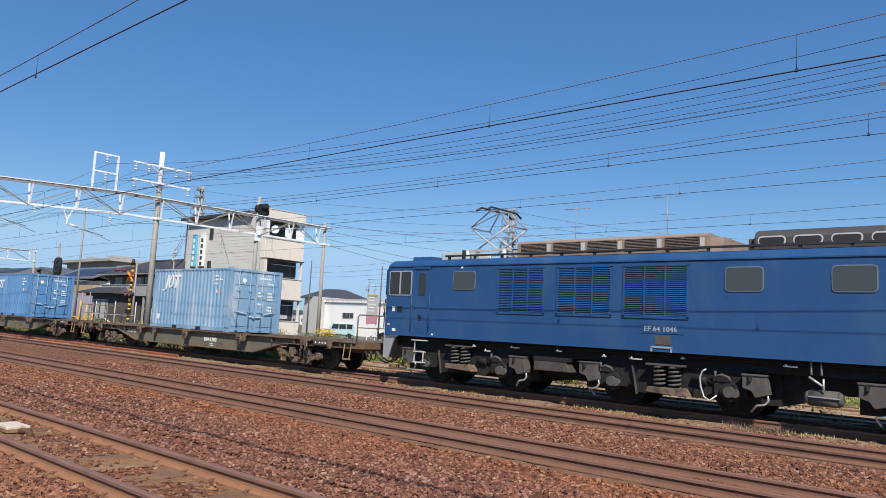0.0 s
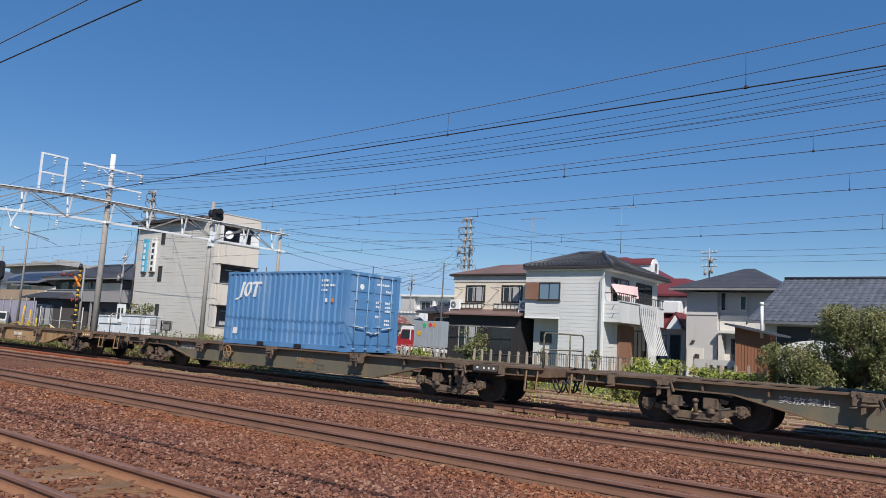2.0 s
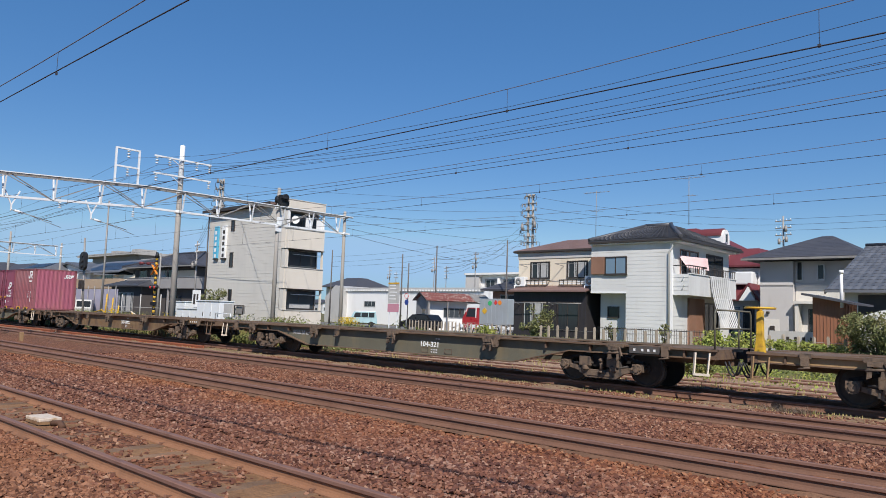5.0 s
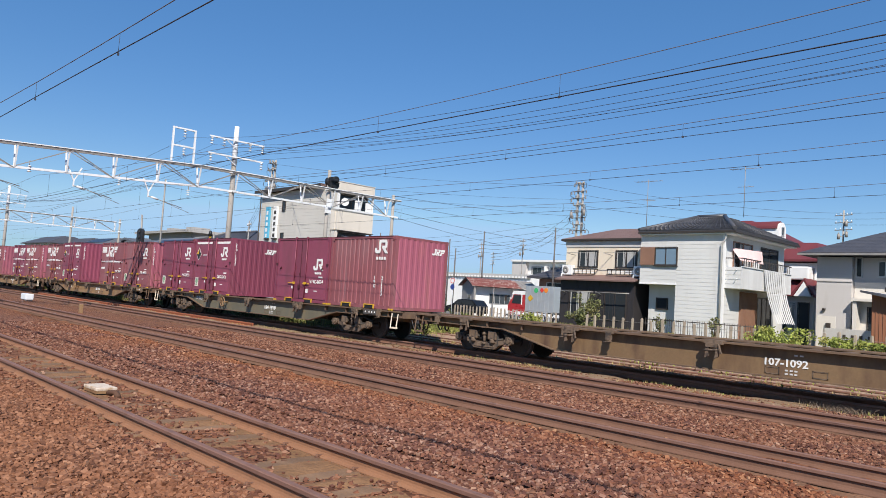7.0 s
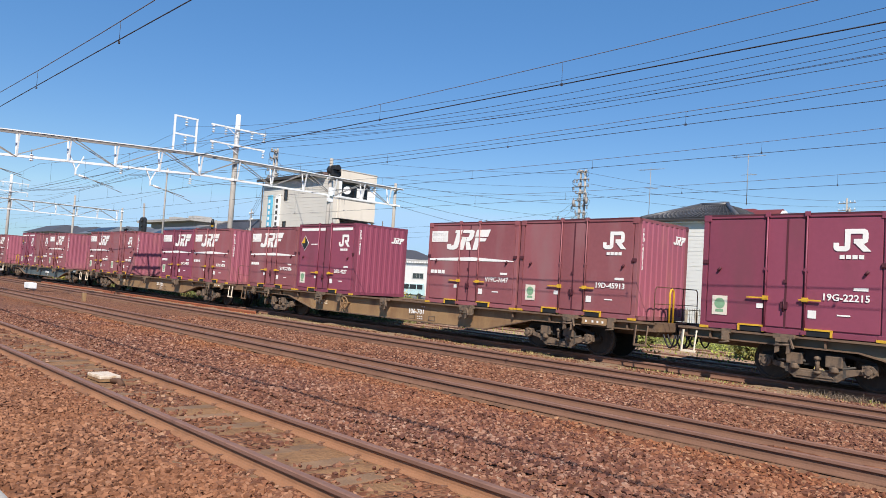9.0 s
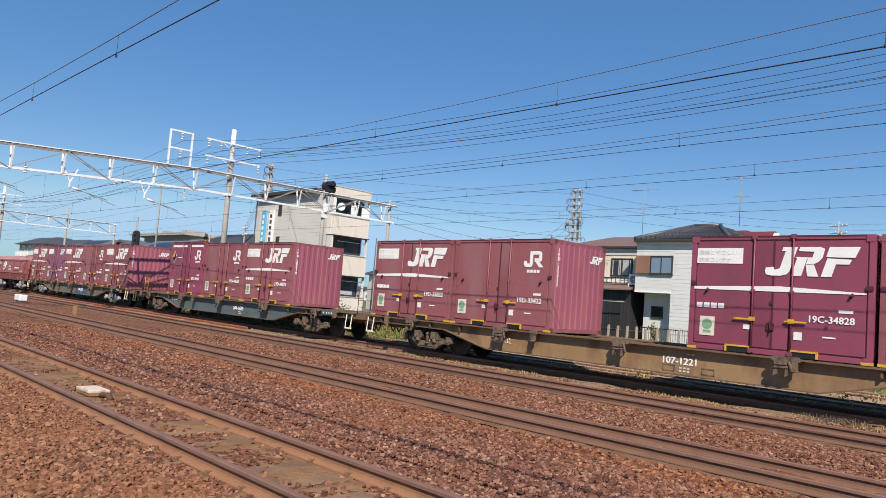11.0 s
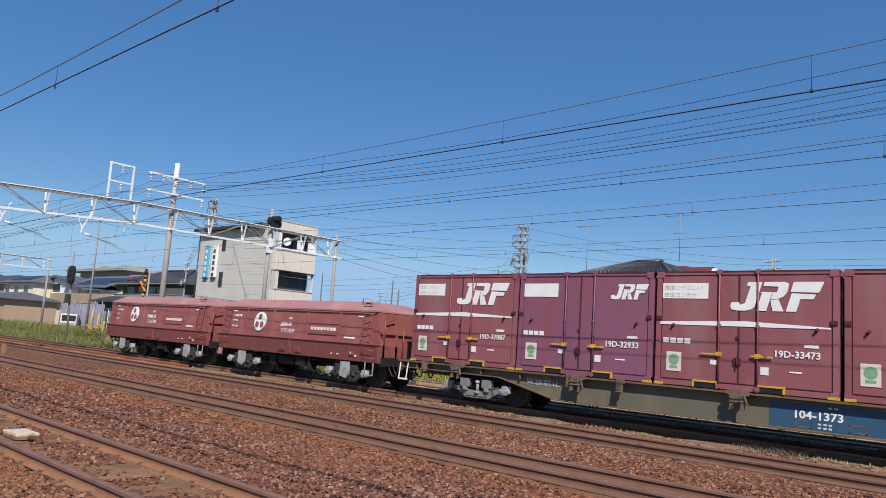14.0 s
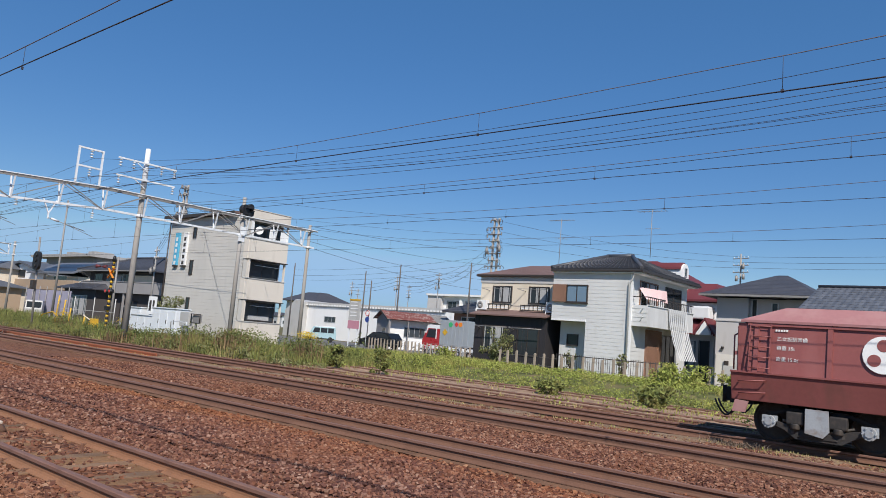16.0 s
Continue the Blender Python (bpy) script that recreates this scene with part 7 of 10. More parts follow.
locomotive(-7.125)
WAGONS = [
    ("koki_olive", "104-1700", "dusty grey-brown container flat wagon under a pale blue container", "koki_tan", "koki_olive", None),
    ("koki_olive", "104-2262", "dusty grey-brown container flat wagon under a blue container", "koki_tan", "koki_olive", None),
    ("koki_sand", "107-1365", "empty tan container flat wagon", "koki_tan", "galv_old", None),
    ("koki_olive", "104-321", "empty olive-grey container flat wagon", "cream_wall", "koki_olive", None),
    ("koki_brown", "107-1092", "empty rust-brown container flat wagon", "koki_deck", None, None),
    ("koki_olive", "104-1918", "olive-grey container flat wagon with four wine-red containers", "cream_wall", None, None),
    ("koki_tan", "106-701", "rusty tan container flat wagon with four wine-red containers", "koki_deck", "yellow", None),
    ("koki_tan", "107-1221", "tan container flat wagon with four wine-red containers", "cream_wall", "yellow", None),
    ("koki_blue", "104-1625", "blue-grey container flat wagon with three wine-red containers", "cream_wall", "yellow", None),
    ("koki_olive", "104-1373", "grey container flat wagon with a full load of containers", "cream_wall", "yellow", "van_dark"),
]
M["van_dark"] = surf("repaint_blue", (0.03, 0.085, 0.16), 0.55, 0, 0.1, 2, 20)
for k, (paint, number, label, steps, rails, plate) in enumerate(WAGONS, 1):
    container_wagon(CAR(k), paint, number, label, steps, rails, plate)
big_container(CAR(1) - 0.2, "jot", "pale blue corrugated shipping container, faded paint", "")
big_container(CAR(2) + 0.25, "jot2", "mid-blue corrugated shipping container with streaked paint", "")
LOADS = {
    6: [(0, "bare", "wine", "19G-22215"), (1, "stripe", "wine", "20G-12631"), (3, "bare", "wine", "V19C-8634"), (4, "ribbed", "wine_old", "")],
    7: [(0, "banner", "wine_old", "V19C-2486"), (1, "stripe", "wine", "20D-4227"), (3, "banner", "wine_old", "V19C-7647"), (4, "bare", "wine_old", "19D-45913")],
    8: [(0, "banner", "wine_old", "19D-33822"), (1, "bare", "wine_old", "19D-33422"), (3, "banner", "wine", "19C-34828"), (4, "banner", "wine_old", "V19C-4926")],
    9: [(1, "stripe", "wine", "20D-10461"), (2, "bare", "wine_old", "19D-44658"), (3, "banner", "wine_old", "19D-38870")],
    10: [(0, "banner", "wine_old", "19D-37087"), (1, "banner", "plum", "19D-32933"), (2, "banner", "wine_old", "19D-33473"), (3, "bare", "wine_old", "19D-49465"), (4, "banner", "wine_old", "19D-33476")],
}
KINDS = {"bare": "wine-red goods container with a side door", "banner": "faded wine-red container with white banner and stripe",
         "stripe": "bright wine-red container with white top stripe and diamond", "ribbed": "dull red ribbed goods container"}
for k, row in LOADS.items():
    for slot, style, paint, number in row:
        shift = -0.25 if k == 8 else 0.0
        small_container(CAR(k) + (slot - 2) * 3.83 + shift, style, paint, number, KINDS[style] if paint != "plum" else "purple-tinged wine container with white banner")
hopper_wagon(-229.3, "2000-8")
hopper_wagon(-239.38, "2000-20")


# ---- overhead line ----
GANTRY_X, STEP_X, SIZE = -37.65, 50.3, 0.905


def insulator(parent, x, y, z, n=3, drop=0.16):
    b = B()
    for k in range(n):
        b.rod((x, y, z - k * drop - 0.10), (x, y, z - k * drop - 0.04), 0.11, 10, 0.05)
        b.rod((x, y, z - k * drop - drop), (x, y, z - k * drop), 0.018, 5)
    part("insulator", b, "porcelain", parent, "white porcelain insulator string")


def gantry(x, y0, y1, signal):
    g = thing("overhead_line_gantry", "lattice steel gantry on concrete masts spanning all tracks", "gantry", (x, 0, 0), "overhead line gantries")
    g.matrix_basis = Matrix.Translation((x, 0, 1.58 * (1 - SIZE))) @ Matrix.Scale(SIZE, 4)
    for y, top, r in ((21.0, 11.25, 0.19), (28.1, 9.75, 0.16), (33.9, 8.85, 0.15), (y0 + 0.8, 9.0, 0.19)):
        m = part("mast", B().rod((0, y, -0.6), (0, y, top), r, 12, r * 0.72), "concrete", g, "round concrete mast")
        for z in (7.2, 8.4):
            part("mast_band", B().rod((0, y, z - 0.09), (0, y, z + 0.09), r * 0.95, 12).box(-0.32, 0.32, y - 0.1, y + 0.1, z - 0.06, z + 0.06), "galv", m)
    part("mast_top", B().rod((0, 21, 8.9), (0, 21, 11.3), 0.165, 12, 0.142), "galv", g, "white-painted mast top")
    sag = lambda v: -0.05 * max(0.0, 19.0 - v)
    b = B()
    for s in (-0.3, 0.3):
        b.beam((s, y0, 8.42 + sag(y0)), (s, 19.0, 8.42), 0.09, 0.09).beam((s, 19.0, 8.42), (s, y1, 8.42), 0.09, 0.09)
    part("top_chord", b, "galv_old", g, "weathered dark top chord")
    part("top_cap", B().beam((0.36, y0, 8.46 + sag(y0)), (0.36, 19.0, 8.46), 0.03, 0.05).beam((0.36, 19.0, 8.46), (0.36, y1, 8.46), 0.03, 0.05), "galv", g)
    part("bottom_chord", B().beam((0, y0, 7.22 + sag(y0)), (0, 19.0, 7.22), 0.12, 0.12).beam((0, 19.0, 7.22), (0, y1, 7.22), 0.12, 0.12), "galv", g, "bright galvanised bottom chord")
    n = 0
    y = 33.3
    while y > y0:
        for s in (-0.3, 0.3):
            part("upright", shared(("upr", s), lambda: B().beam((s, 0, 8.42), (s * 0.15, 0, 7.22), 0.08, 0.05).mesh("upright", M["galv"])), None, g, at=(0, y, sag(y)))
            part("diagonal", shared(("dia", s, n % 2), lambda: B().beam((s, 0.08 if n % 2 else -2.4, 8.42), (s * 0.15, -2.4 if n % 2 else 0.0, 7.22), 0.042, 0.042).mesh("diagonal", M["galv_old"])), None, g, at=(0, y, sag(y - 1.2)))
        n += 1
        y -= 2.42
    # upright frame on the girder and cross arms on the mast
    f = B()
    for q in (17.05, 18.38):
        f.beam((0, q, 8.46), (0, q, 10.48), 0.11, 0.09)
    for z in (9.42, 10.46):
        f.beam((0, 17.0, z), (0, 18.43, z), 0.10, 0.09)
    part("feeder_frame", f, "galv", g, "galvanised feeder frame")
    for z in (10.42, 9.36):
        insulator(g, 0, 17.75, z)
    for z in (10.36, 9.33):
        part("cross_arm", B().beam((0.2, 19.2, z), (0.2, 22.85, z), 0.09, 0.09).beam((0.2, 20.2, z), (0.2, 21, z - 0.5), 0.04, 0.04), "galv", g)
    for q, z in ((19.35, 10.33), (20.15, 10.33), (21.9, 10.33), (22.75, 10.33), (19.35, 9.3), (22.75, 9.3)):
        insulator(g, 0.2, q, z)
    for q in (3.88, 8.85, 12.9, 16.5):
        q, v = q / SIZE, (q - 2.1) / SIZE
        part("hanger_bracket", B().beam((0, v - 0.35, 7.2), (0, v, 6.45), 0.06, 0.06).beam((0, v + 0.35, 7.2), (0, v, 6.45), 0.06, 0.06).beam((0, v, 6.5), (0, v, 6.15), 0.07, 0.07), "galv", g)
        part("pull_off_arm", B().rod((0.05, v, 6.2), (0.3, v + 1.9, 5.75), 0.02), "galv_old", g)
        part("steady_arm", B().rod((0.1, v + 0.9, 5.98), (0.4, q, 5.5), 0.014), "galv_old", g)
        part("drop_rod", B().rod((0, q, 7.2), (0, q, 6.85), 0.02), "galv_old", g)
        part("arm_insulator", B().rod((0.05, v + 0.15, 6.18), (0.1, v + 0.55, 6.08), 0.06, 8), "porcelain", g)
        insulator(g, 0, q, 6.95, 3, 0.13)
    if signal:
        s = part("signal_back", B().rod((0.2, 28.2, 8.95), (-0.15, 28.2, 8.95), 0.34, 16).box(-0.1, 0.28, 28.0, 28.7, 8.6, 9.2).rod((0.3, 28.5, 8.75), (-0.1, 28.5, 8.75), 0.27, 14).rod((0.3, 28.5, 9.12), (-0.1, 28.5, 9.12), 0.24, 14).box(0.25, 0.5, 28.05, 28.3, 9.0, 9.04).box(0.25, 0.5, 28.4, 28.65, 8.85, 8.89), "black", g, "black round signal head cluster")
        part("signal_plate", B().box(0.1, 0.2, 27.95, 28.35, 7.25, 7.75).box(0.1, 0.2, 27.85, 28.3, 6.75, 7.15), "galv", s)
    return g


gantry(GANTRY_X, -9.0, 34.4, True)
gantry(GANTRY_X - STEP_X, -9.0, 33.4, False)


def hang(x, top, low):
    """Height of a wire that sags between the gantries."""
    u = ((x - GANTRY_X) / STEP_X) % 1.0
    return low + (top - low) * (2 * u - 1) ** 2


def wire(parent, name, y, top, low, r, x0=-152.8, x1=14.0, step=3.5, dy=0.0, material="wire"):
    b = B()
    xs = np.arange(x0, x1 + 0.01, step)
    b.path([(x, y + dy * math.sin(x * 0.11), hang(x, top, low)) for x in xs], r, 5)
    return part(name, b, material, parent)


for y, z, m_low, m_top in ((3.88, 5.07, 5.42, 6.1), (9.15, 4.90, 5.24, 6.0), (13.15, 5.05, 5.28, 6.1), (16.7, 5.09, 5.32, 6.1), (21.7, 5.05, 5.31, 6.1)):
    o = thing("overhead_line", "sagging catenary wire with droppers above a track", "overhead wire", (0, 0, 0), "overhead lines")
    wire(o, "contact_wire", y, z, z, 0.009 if y < 5 else 0.0066, dy=0.06)
    wire(o, "messenger_wire", y, m_top, m_low, 0.0075 if y < 5 else 0.006, material="strand")
    if y == 9.15:
        wire(o, "second_contact_wire", y + 0.1, z + 0.03, z + 0.03, 0.0066, dy=0.06)
    if y == 13.15:
        wire(o, "second_messenger", y + 0.05, m_top - 0.03, m_low - 0.09, 0.006)
    for k in range(33):
        x = -2.5 - k * 4.7
        part("dropper", B().rod((x, y, z), (x, y, hang(x, m_top, m_low)), 0.004, 4).box(x - 0.018, x + 0.018, y - 0.012, y + 0.012, z - 0.01, z + 0.03), "wire", o)
o = thing("near_feeder", "sagging feeder cable above the near edge of the line", "overhead wire", (0, 0, 0))
wire(o, "feeder_cable", -0.45, 9.7, 8.75, 0.034)
o = thing("feeder_cables", "row of sagging feeder cables high beside the tracks", "overhead wire", (0, 0, 0))
for y, top, low in ((16.04, 9.15, 7.53), (16.09, 8.2, 7.15), (17.51, 9.06, 7.44), (18.24, 9.06, 7.5), (19.82, 9.06, 7.92), (20.59, 9.06, 8.16), (17.56, 8.13, 7.03)):
    wire(o, "feeder_cable", y, top, low, 0.0074)


# ---- houses ----
def fb(b, face, plane, a0, a1, d0, d1, z0, z1):
    """A box on a wall: face y looks to -y at y = plane, face x looks to +x; d is how far it stands out."""
    if face == "y":
        return b.box(a0, a1, plane - d1, plane - d0, z0, z1)
    return b.box(plane + d0, plane + d1, a0, a1, z0, z1)


def window(parent, face, plane, a0, a1, z0, z1, rim="dark_trim", glass="glass", bars=1, curtain=False, sill=True):
    b = B()
    t = 0.06
    for p, q, r, s in ((a0 - t, a0, z0 - t, z1 + t), (a1, a1 + t, z0 - t, z1 + t), (a0, a1, z1, z1 + t), (a0, a1, z0 - t, z0)):
        fb(b, face, plane, p, q, -0.03, 0.05, r, s)
    w = part("window", b, rim, parent)
    n = bars + 1
    for k in range(n):
        p, q = a0 + (a1 - a0) * k / n, a0 + (a1 - a0) * (k + 1) / n
        part("pane", fb(B(), face, plane, p + 0.015, q - 0.015, -0.02, 0.012 + 0.008 * (k % 2), z0, z1), glass, w)
        if k:
            part("sash", fb(B(), face, plane, p - 0.025, p + 0.025, 0, 0.035, z0, z1), rim, w)
    if curtain:
        for k in range(9):
            p = a0 + (a1 - a0) * (0.03, 0.34, 0.41, 0.55, 0.61, 0.67, 0.73, 0.79, 0.90)[k]
            part("curtain_fold", fb(B(), face, plane, p, p + (0.062 if 2 < k < 8 else 0.045) * (a1 - a0), 0.015, 0.022 + 0.006 * (k % 2), z0 + 0.03, z1 - 0.03), "curtain", w)
    if sill:
        part("sill", fb(B(), face, plane, a0 - 0.1, a1 + 0.1, 0, 0.1, z0 - 0.11, z0 - 0.06), rim, w)
    return w


def hip_roof(x0, x1, y0, y1, z, ridge, rx0, rx1, ry0, ry1, t=0.14):
    """A hipped roof slab with fascia; the ridge runs between (rx0, ry0) and (rx1, ry1)."""
    b = B()
    lo = [(x0, y0), (x1, y0), (x1, y1), (x0, y1)]
    b.add([(*p, z - t) for p in lo] + [(*p, z) for p in lo] + [(rx0, ry0, ridge), (rx1, ry0, ridge), (rx1, ry1, ridge), (rx0, ry1, ridge)],
          [(3, 2, 1, 0), (0, 1, 5, 4), (1, 2, 6, 5), (2, 3, 7, 6), (3, 0, 4, 7), (4, 5, 9, 8), (5, 6, 10, 9), (6, 7, 11, 10), (7, 4, 8, 11), (8, 9, 10, 11)])
    return b


def tile_rows(parent, a, b_, c, d, rows, material, lift=0.03, cols=0):
    """Courses of tiles over a roof slope with eave a-b and ridge d-c, each course a stepped strip; with cols, ribs down the slope."""
    a, b_, c, d = (Vector(v) for v in (a, b_, c, d))
    nrm = (b_ - a).cross(d - a).normalized()
    for k in range(rows):
        u, v = k / rows, (k + 1) / rows
        p, q, r, s = a.lerp(d, u), b_.lerp(c, u), b_.lerp(c, v), a.lerp(d, v)
        m = B().add([p + nrm * lift, q + nrm * lift, r + nrm * 0.006, s + nrm * 0.006, p, q], [(0, 1, 2, 3), (4, 5, 1, 0)])
        if cols:
            for j in range(cols):
                w = (j + 0.5) / cols
                e, f = p.lerp(q, w) + nrm * lift, s.lerp(r, w) + nrm * 0.01
                m.rod(e, f, 0.035, 5)
        part("tile_course", m, material, parent)


def siding(parent, face, plane, a0, a1, z0, z1, step, material, name="siding_board", proud=0.018):
    z = z0
    while z < z1 - 0.02:
        e = min(z + step, z1)
        if face == "y":
            b = B().prism([(plane, z), (plane, e), (plane - 0.006, e), (plane - proud, z + 0.012), (plane - proud, z)], a0, a1, "x")
        else:
            b = B().prism([(plane, z), (plane, e), (plane + 0.006, e), (plane + proud, z + 0.012), (plane + proud, z)], a0, a1)
        part(name, b, material, parent)
        z = e


def pipe(parent, pts, r=0.045, material="dark_trim"):
    part("drain_pipe", B().path(pts, r, 8), material, parent)


def antenna(x, y, z, h, label="thin television aerial on a mast"):
    t = thing("tv_antenna", label, "antenna", (x, y, z), "television aerials")
    part("mast_pole", B().rod((0, 0, 0), (0, 0, h), 0.02, 5), "galv_old", t)
    boom = part("aerial_boom", B().rod((-0.9, 0, h - 0.1), (0.9, 0.2, h - 0.1), 0.014, 4), "galv_old", t)
    for k in range(8):
        q = -0.85 + k * 0.24
        part("aerial_element", B().rod((q, -0.28 + 0.03 * k, h - 0.1), (q, 0.35 - 0.02 * k, h - 0.1), 0.008, 4), "galv_old", boom)
    part("lower_aerial", B().rod((-0.4, 0, h * 0.6), (0.5, 0.1, h * 0.6), 0.012, 4).rod((0, -0.3, h * 0.6), (0, 0.3, h * 0.6), 0.008, 4).rod((0.3, -0.3, h * 0.6), (0.3, 0.3, h * 0.6), 0.008, 4), "galv_old", t)


def three_storey():
    h = thing("three_storey_building", "narrow three-storey grey siding building with cream balconies", "building")
    x0, x1, y0, y1 = -60.6, -48.3, 33.7, 37.3
    part("wall", B().box(x0, x1 - 0.9, y0, y1, -0.2, 10.0).box(x1 - 0.9, x1 - 0.86, y0 + 0.02, y1, -0.2, 9.5), "siding", h)
    siding(h, "y", y0, x0, x1 - 0.9, 0.0, 9.9, 0.275, "siding", proud=0.016)
    part("roof", B().prism([(y0 - 0.5, 10.02), (y0 - 0.5, 10.22), (y1 + 0.3, 10.75), (y1 + 0.3, 10.55)], x0 - 0.5, x1 - 2.0, "x"), "tile_brown", h, "dark brown overhanging roof")
    part("eave_trim", B().box(x0 - 0.5, x1 - 2.0, y0 - 0.56, y0 - 0.5, 9.98, 10.24), "dark_trim", h)
    part("parapet", B().box(x1 - 1.6, x1, y0 - 0.02, y1, 9.55, 10.32).box(x1 - 1.65, x1 + 0.04, y0 - 0.06, y1 + 0.04, 10.32, 10.37), "cream", h, "cream roof parapet")
    for z0, z1 in ((6.42, 8.0), (3.2, 4.85), (-0.2, 1.45)):
        part("balcony_band", B().box(x1 - 0.55, x1, y0, y1, z0, z1).box(x1 - 0.9, x1 - 0.3, y0 - 0.03, y0 + 0.1, z0, z1), "cream", h, "cream balcony front")
        part("band_cap", B().box(x1 - 0.6, x1 + 0.05, y0 - 0.05, y1 + 0.05, z1, z1 + 0.06), "sheet_grey", h)
    for z0, z1 in ((8.0, 9.55), (4.9, 6.42), (1.5, 3.2)):
        part("side_cheek", B().box(x1 - 0.9, x1 - 0.35, y0 + 0.02, y0 + 0.1, z0, z1), "siding", h)
        part("recess", B().box(x1 - 0.95, x1 - 0.85, y0 + 0.05, y1 - 0.05, z0, z1), "galv_old", h)
        window(h, "x", x1 - 0.85, y0 + 0.35, y1 - 0.2, z0 + 0.1, z1 - 0.2, "dark_trim", "glass_pale", 1, False, False)
        part("corner_post", B().box(x1 - 0.3, x1 - 0.05, y0 + 0.02, y0 + 0.14, z0, z1), "white_wall" if z0 > 7 else "cream", h)
        part("corner_post", B().box(x1 - 0.25, x1 - 0.05, y1 - 0.12, y1 - 0.02, z0, z1), "white_wall" if z0 > 7 else "cream", h)
        part("clothes_pole", B().rod((x1 - 0.3, y0 + 0.7, z1 - 0.45), (x1 - 0.3, y1 - 0.1, z1 - 0.45), 0.025), "galv", h)
        part("awning_edge", B().box(x1 - 0.6, x1 + 0.12, y0, y1 + 0.05, z1 - 0.07, z1 - 0.02), "dark_trim", h)
    part("white_panel", B().box(x1 - 0.20, x1 - 0.14, y0 + 1.75, y0 + 2.3, 8.25, 9.05), "white_wall", h)
    part("white_panel", B().box(x1 - 0.20, x1 - 0.14, y1 - 0.75, y1 - 0.15, 8.15, 8.95), "white_wall", h)
    part("satellite_dish", B().rod((x1 - 0.2, y0 + 0.75, 8.75), (x1 - 0.12, y0 + 0.7, 8.75), 0.32, 14), "white_wall", h)
    part("curtain_low", B().box(x1 - 0.83, x1 - 0.80, y0 + 1.0, y1 - 0.6, 1.65, 2.0), "curtain", h)
    for a, z0, z1 in ((-56.8, 8.25, 9.1), (-56.8, 5.1, 6.25), (-56.7, 1.95, 3.05)):
        window(h, "y", y0 - 0.02, a, a + 0.42, z0, z1, "dark_trim", "glass", 0, False, False)
    for a, w, m in ((-59.4, 0.62, "sign_blue"), (-58.1, 0.66, "white_wall")):
        s = part("wall_sign", B().box(a, a + w, y0 - 0.2, y0 - 0.03, 5.85, 8.72), m, h, "tall upright sign board")
        for k in range(5):
            z = 8.3 - k * 0.52
            part("sign_bar", B().box(a + 0.16, a + w - 0.16, y0 - 0.21, y0 - 0.19, z - 0.30, z + 0.02), "white" if m == "sign_blue" else "dark_trim", s)
        part("sign_cap", B().box(a, a + w, y0 - 0.22, y0, 5.72, 5.86), "dark_trim", s)
    pipe(h, [(x0 - 0.05, y0 - 0.1, 10), (x0 - 0.05, y0 - 0.1, 0)], 0.06)
    part("meter_box", B().box(-57.9, -57.0, y0 - 0.5, y0 - 0.03, 0.3, 1.6).box(-56.6, -55.7, y0 - 0.4, y0 - 0.03, 0.5, 1.4), "sheet_grey", h, "grey meter boxes")


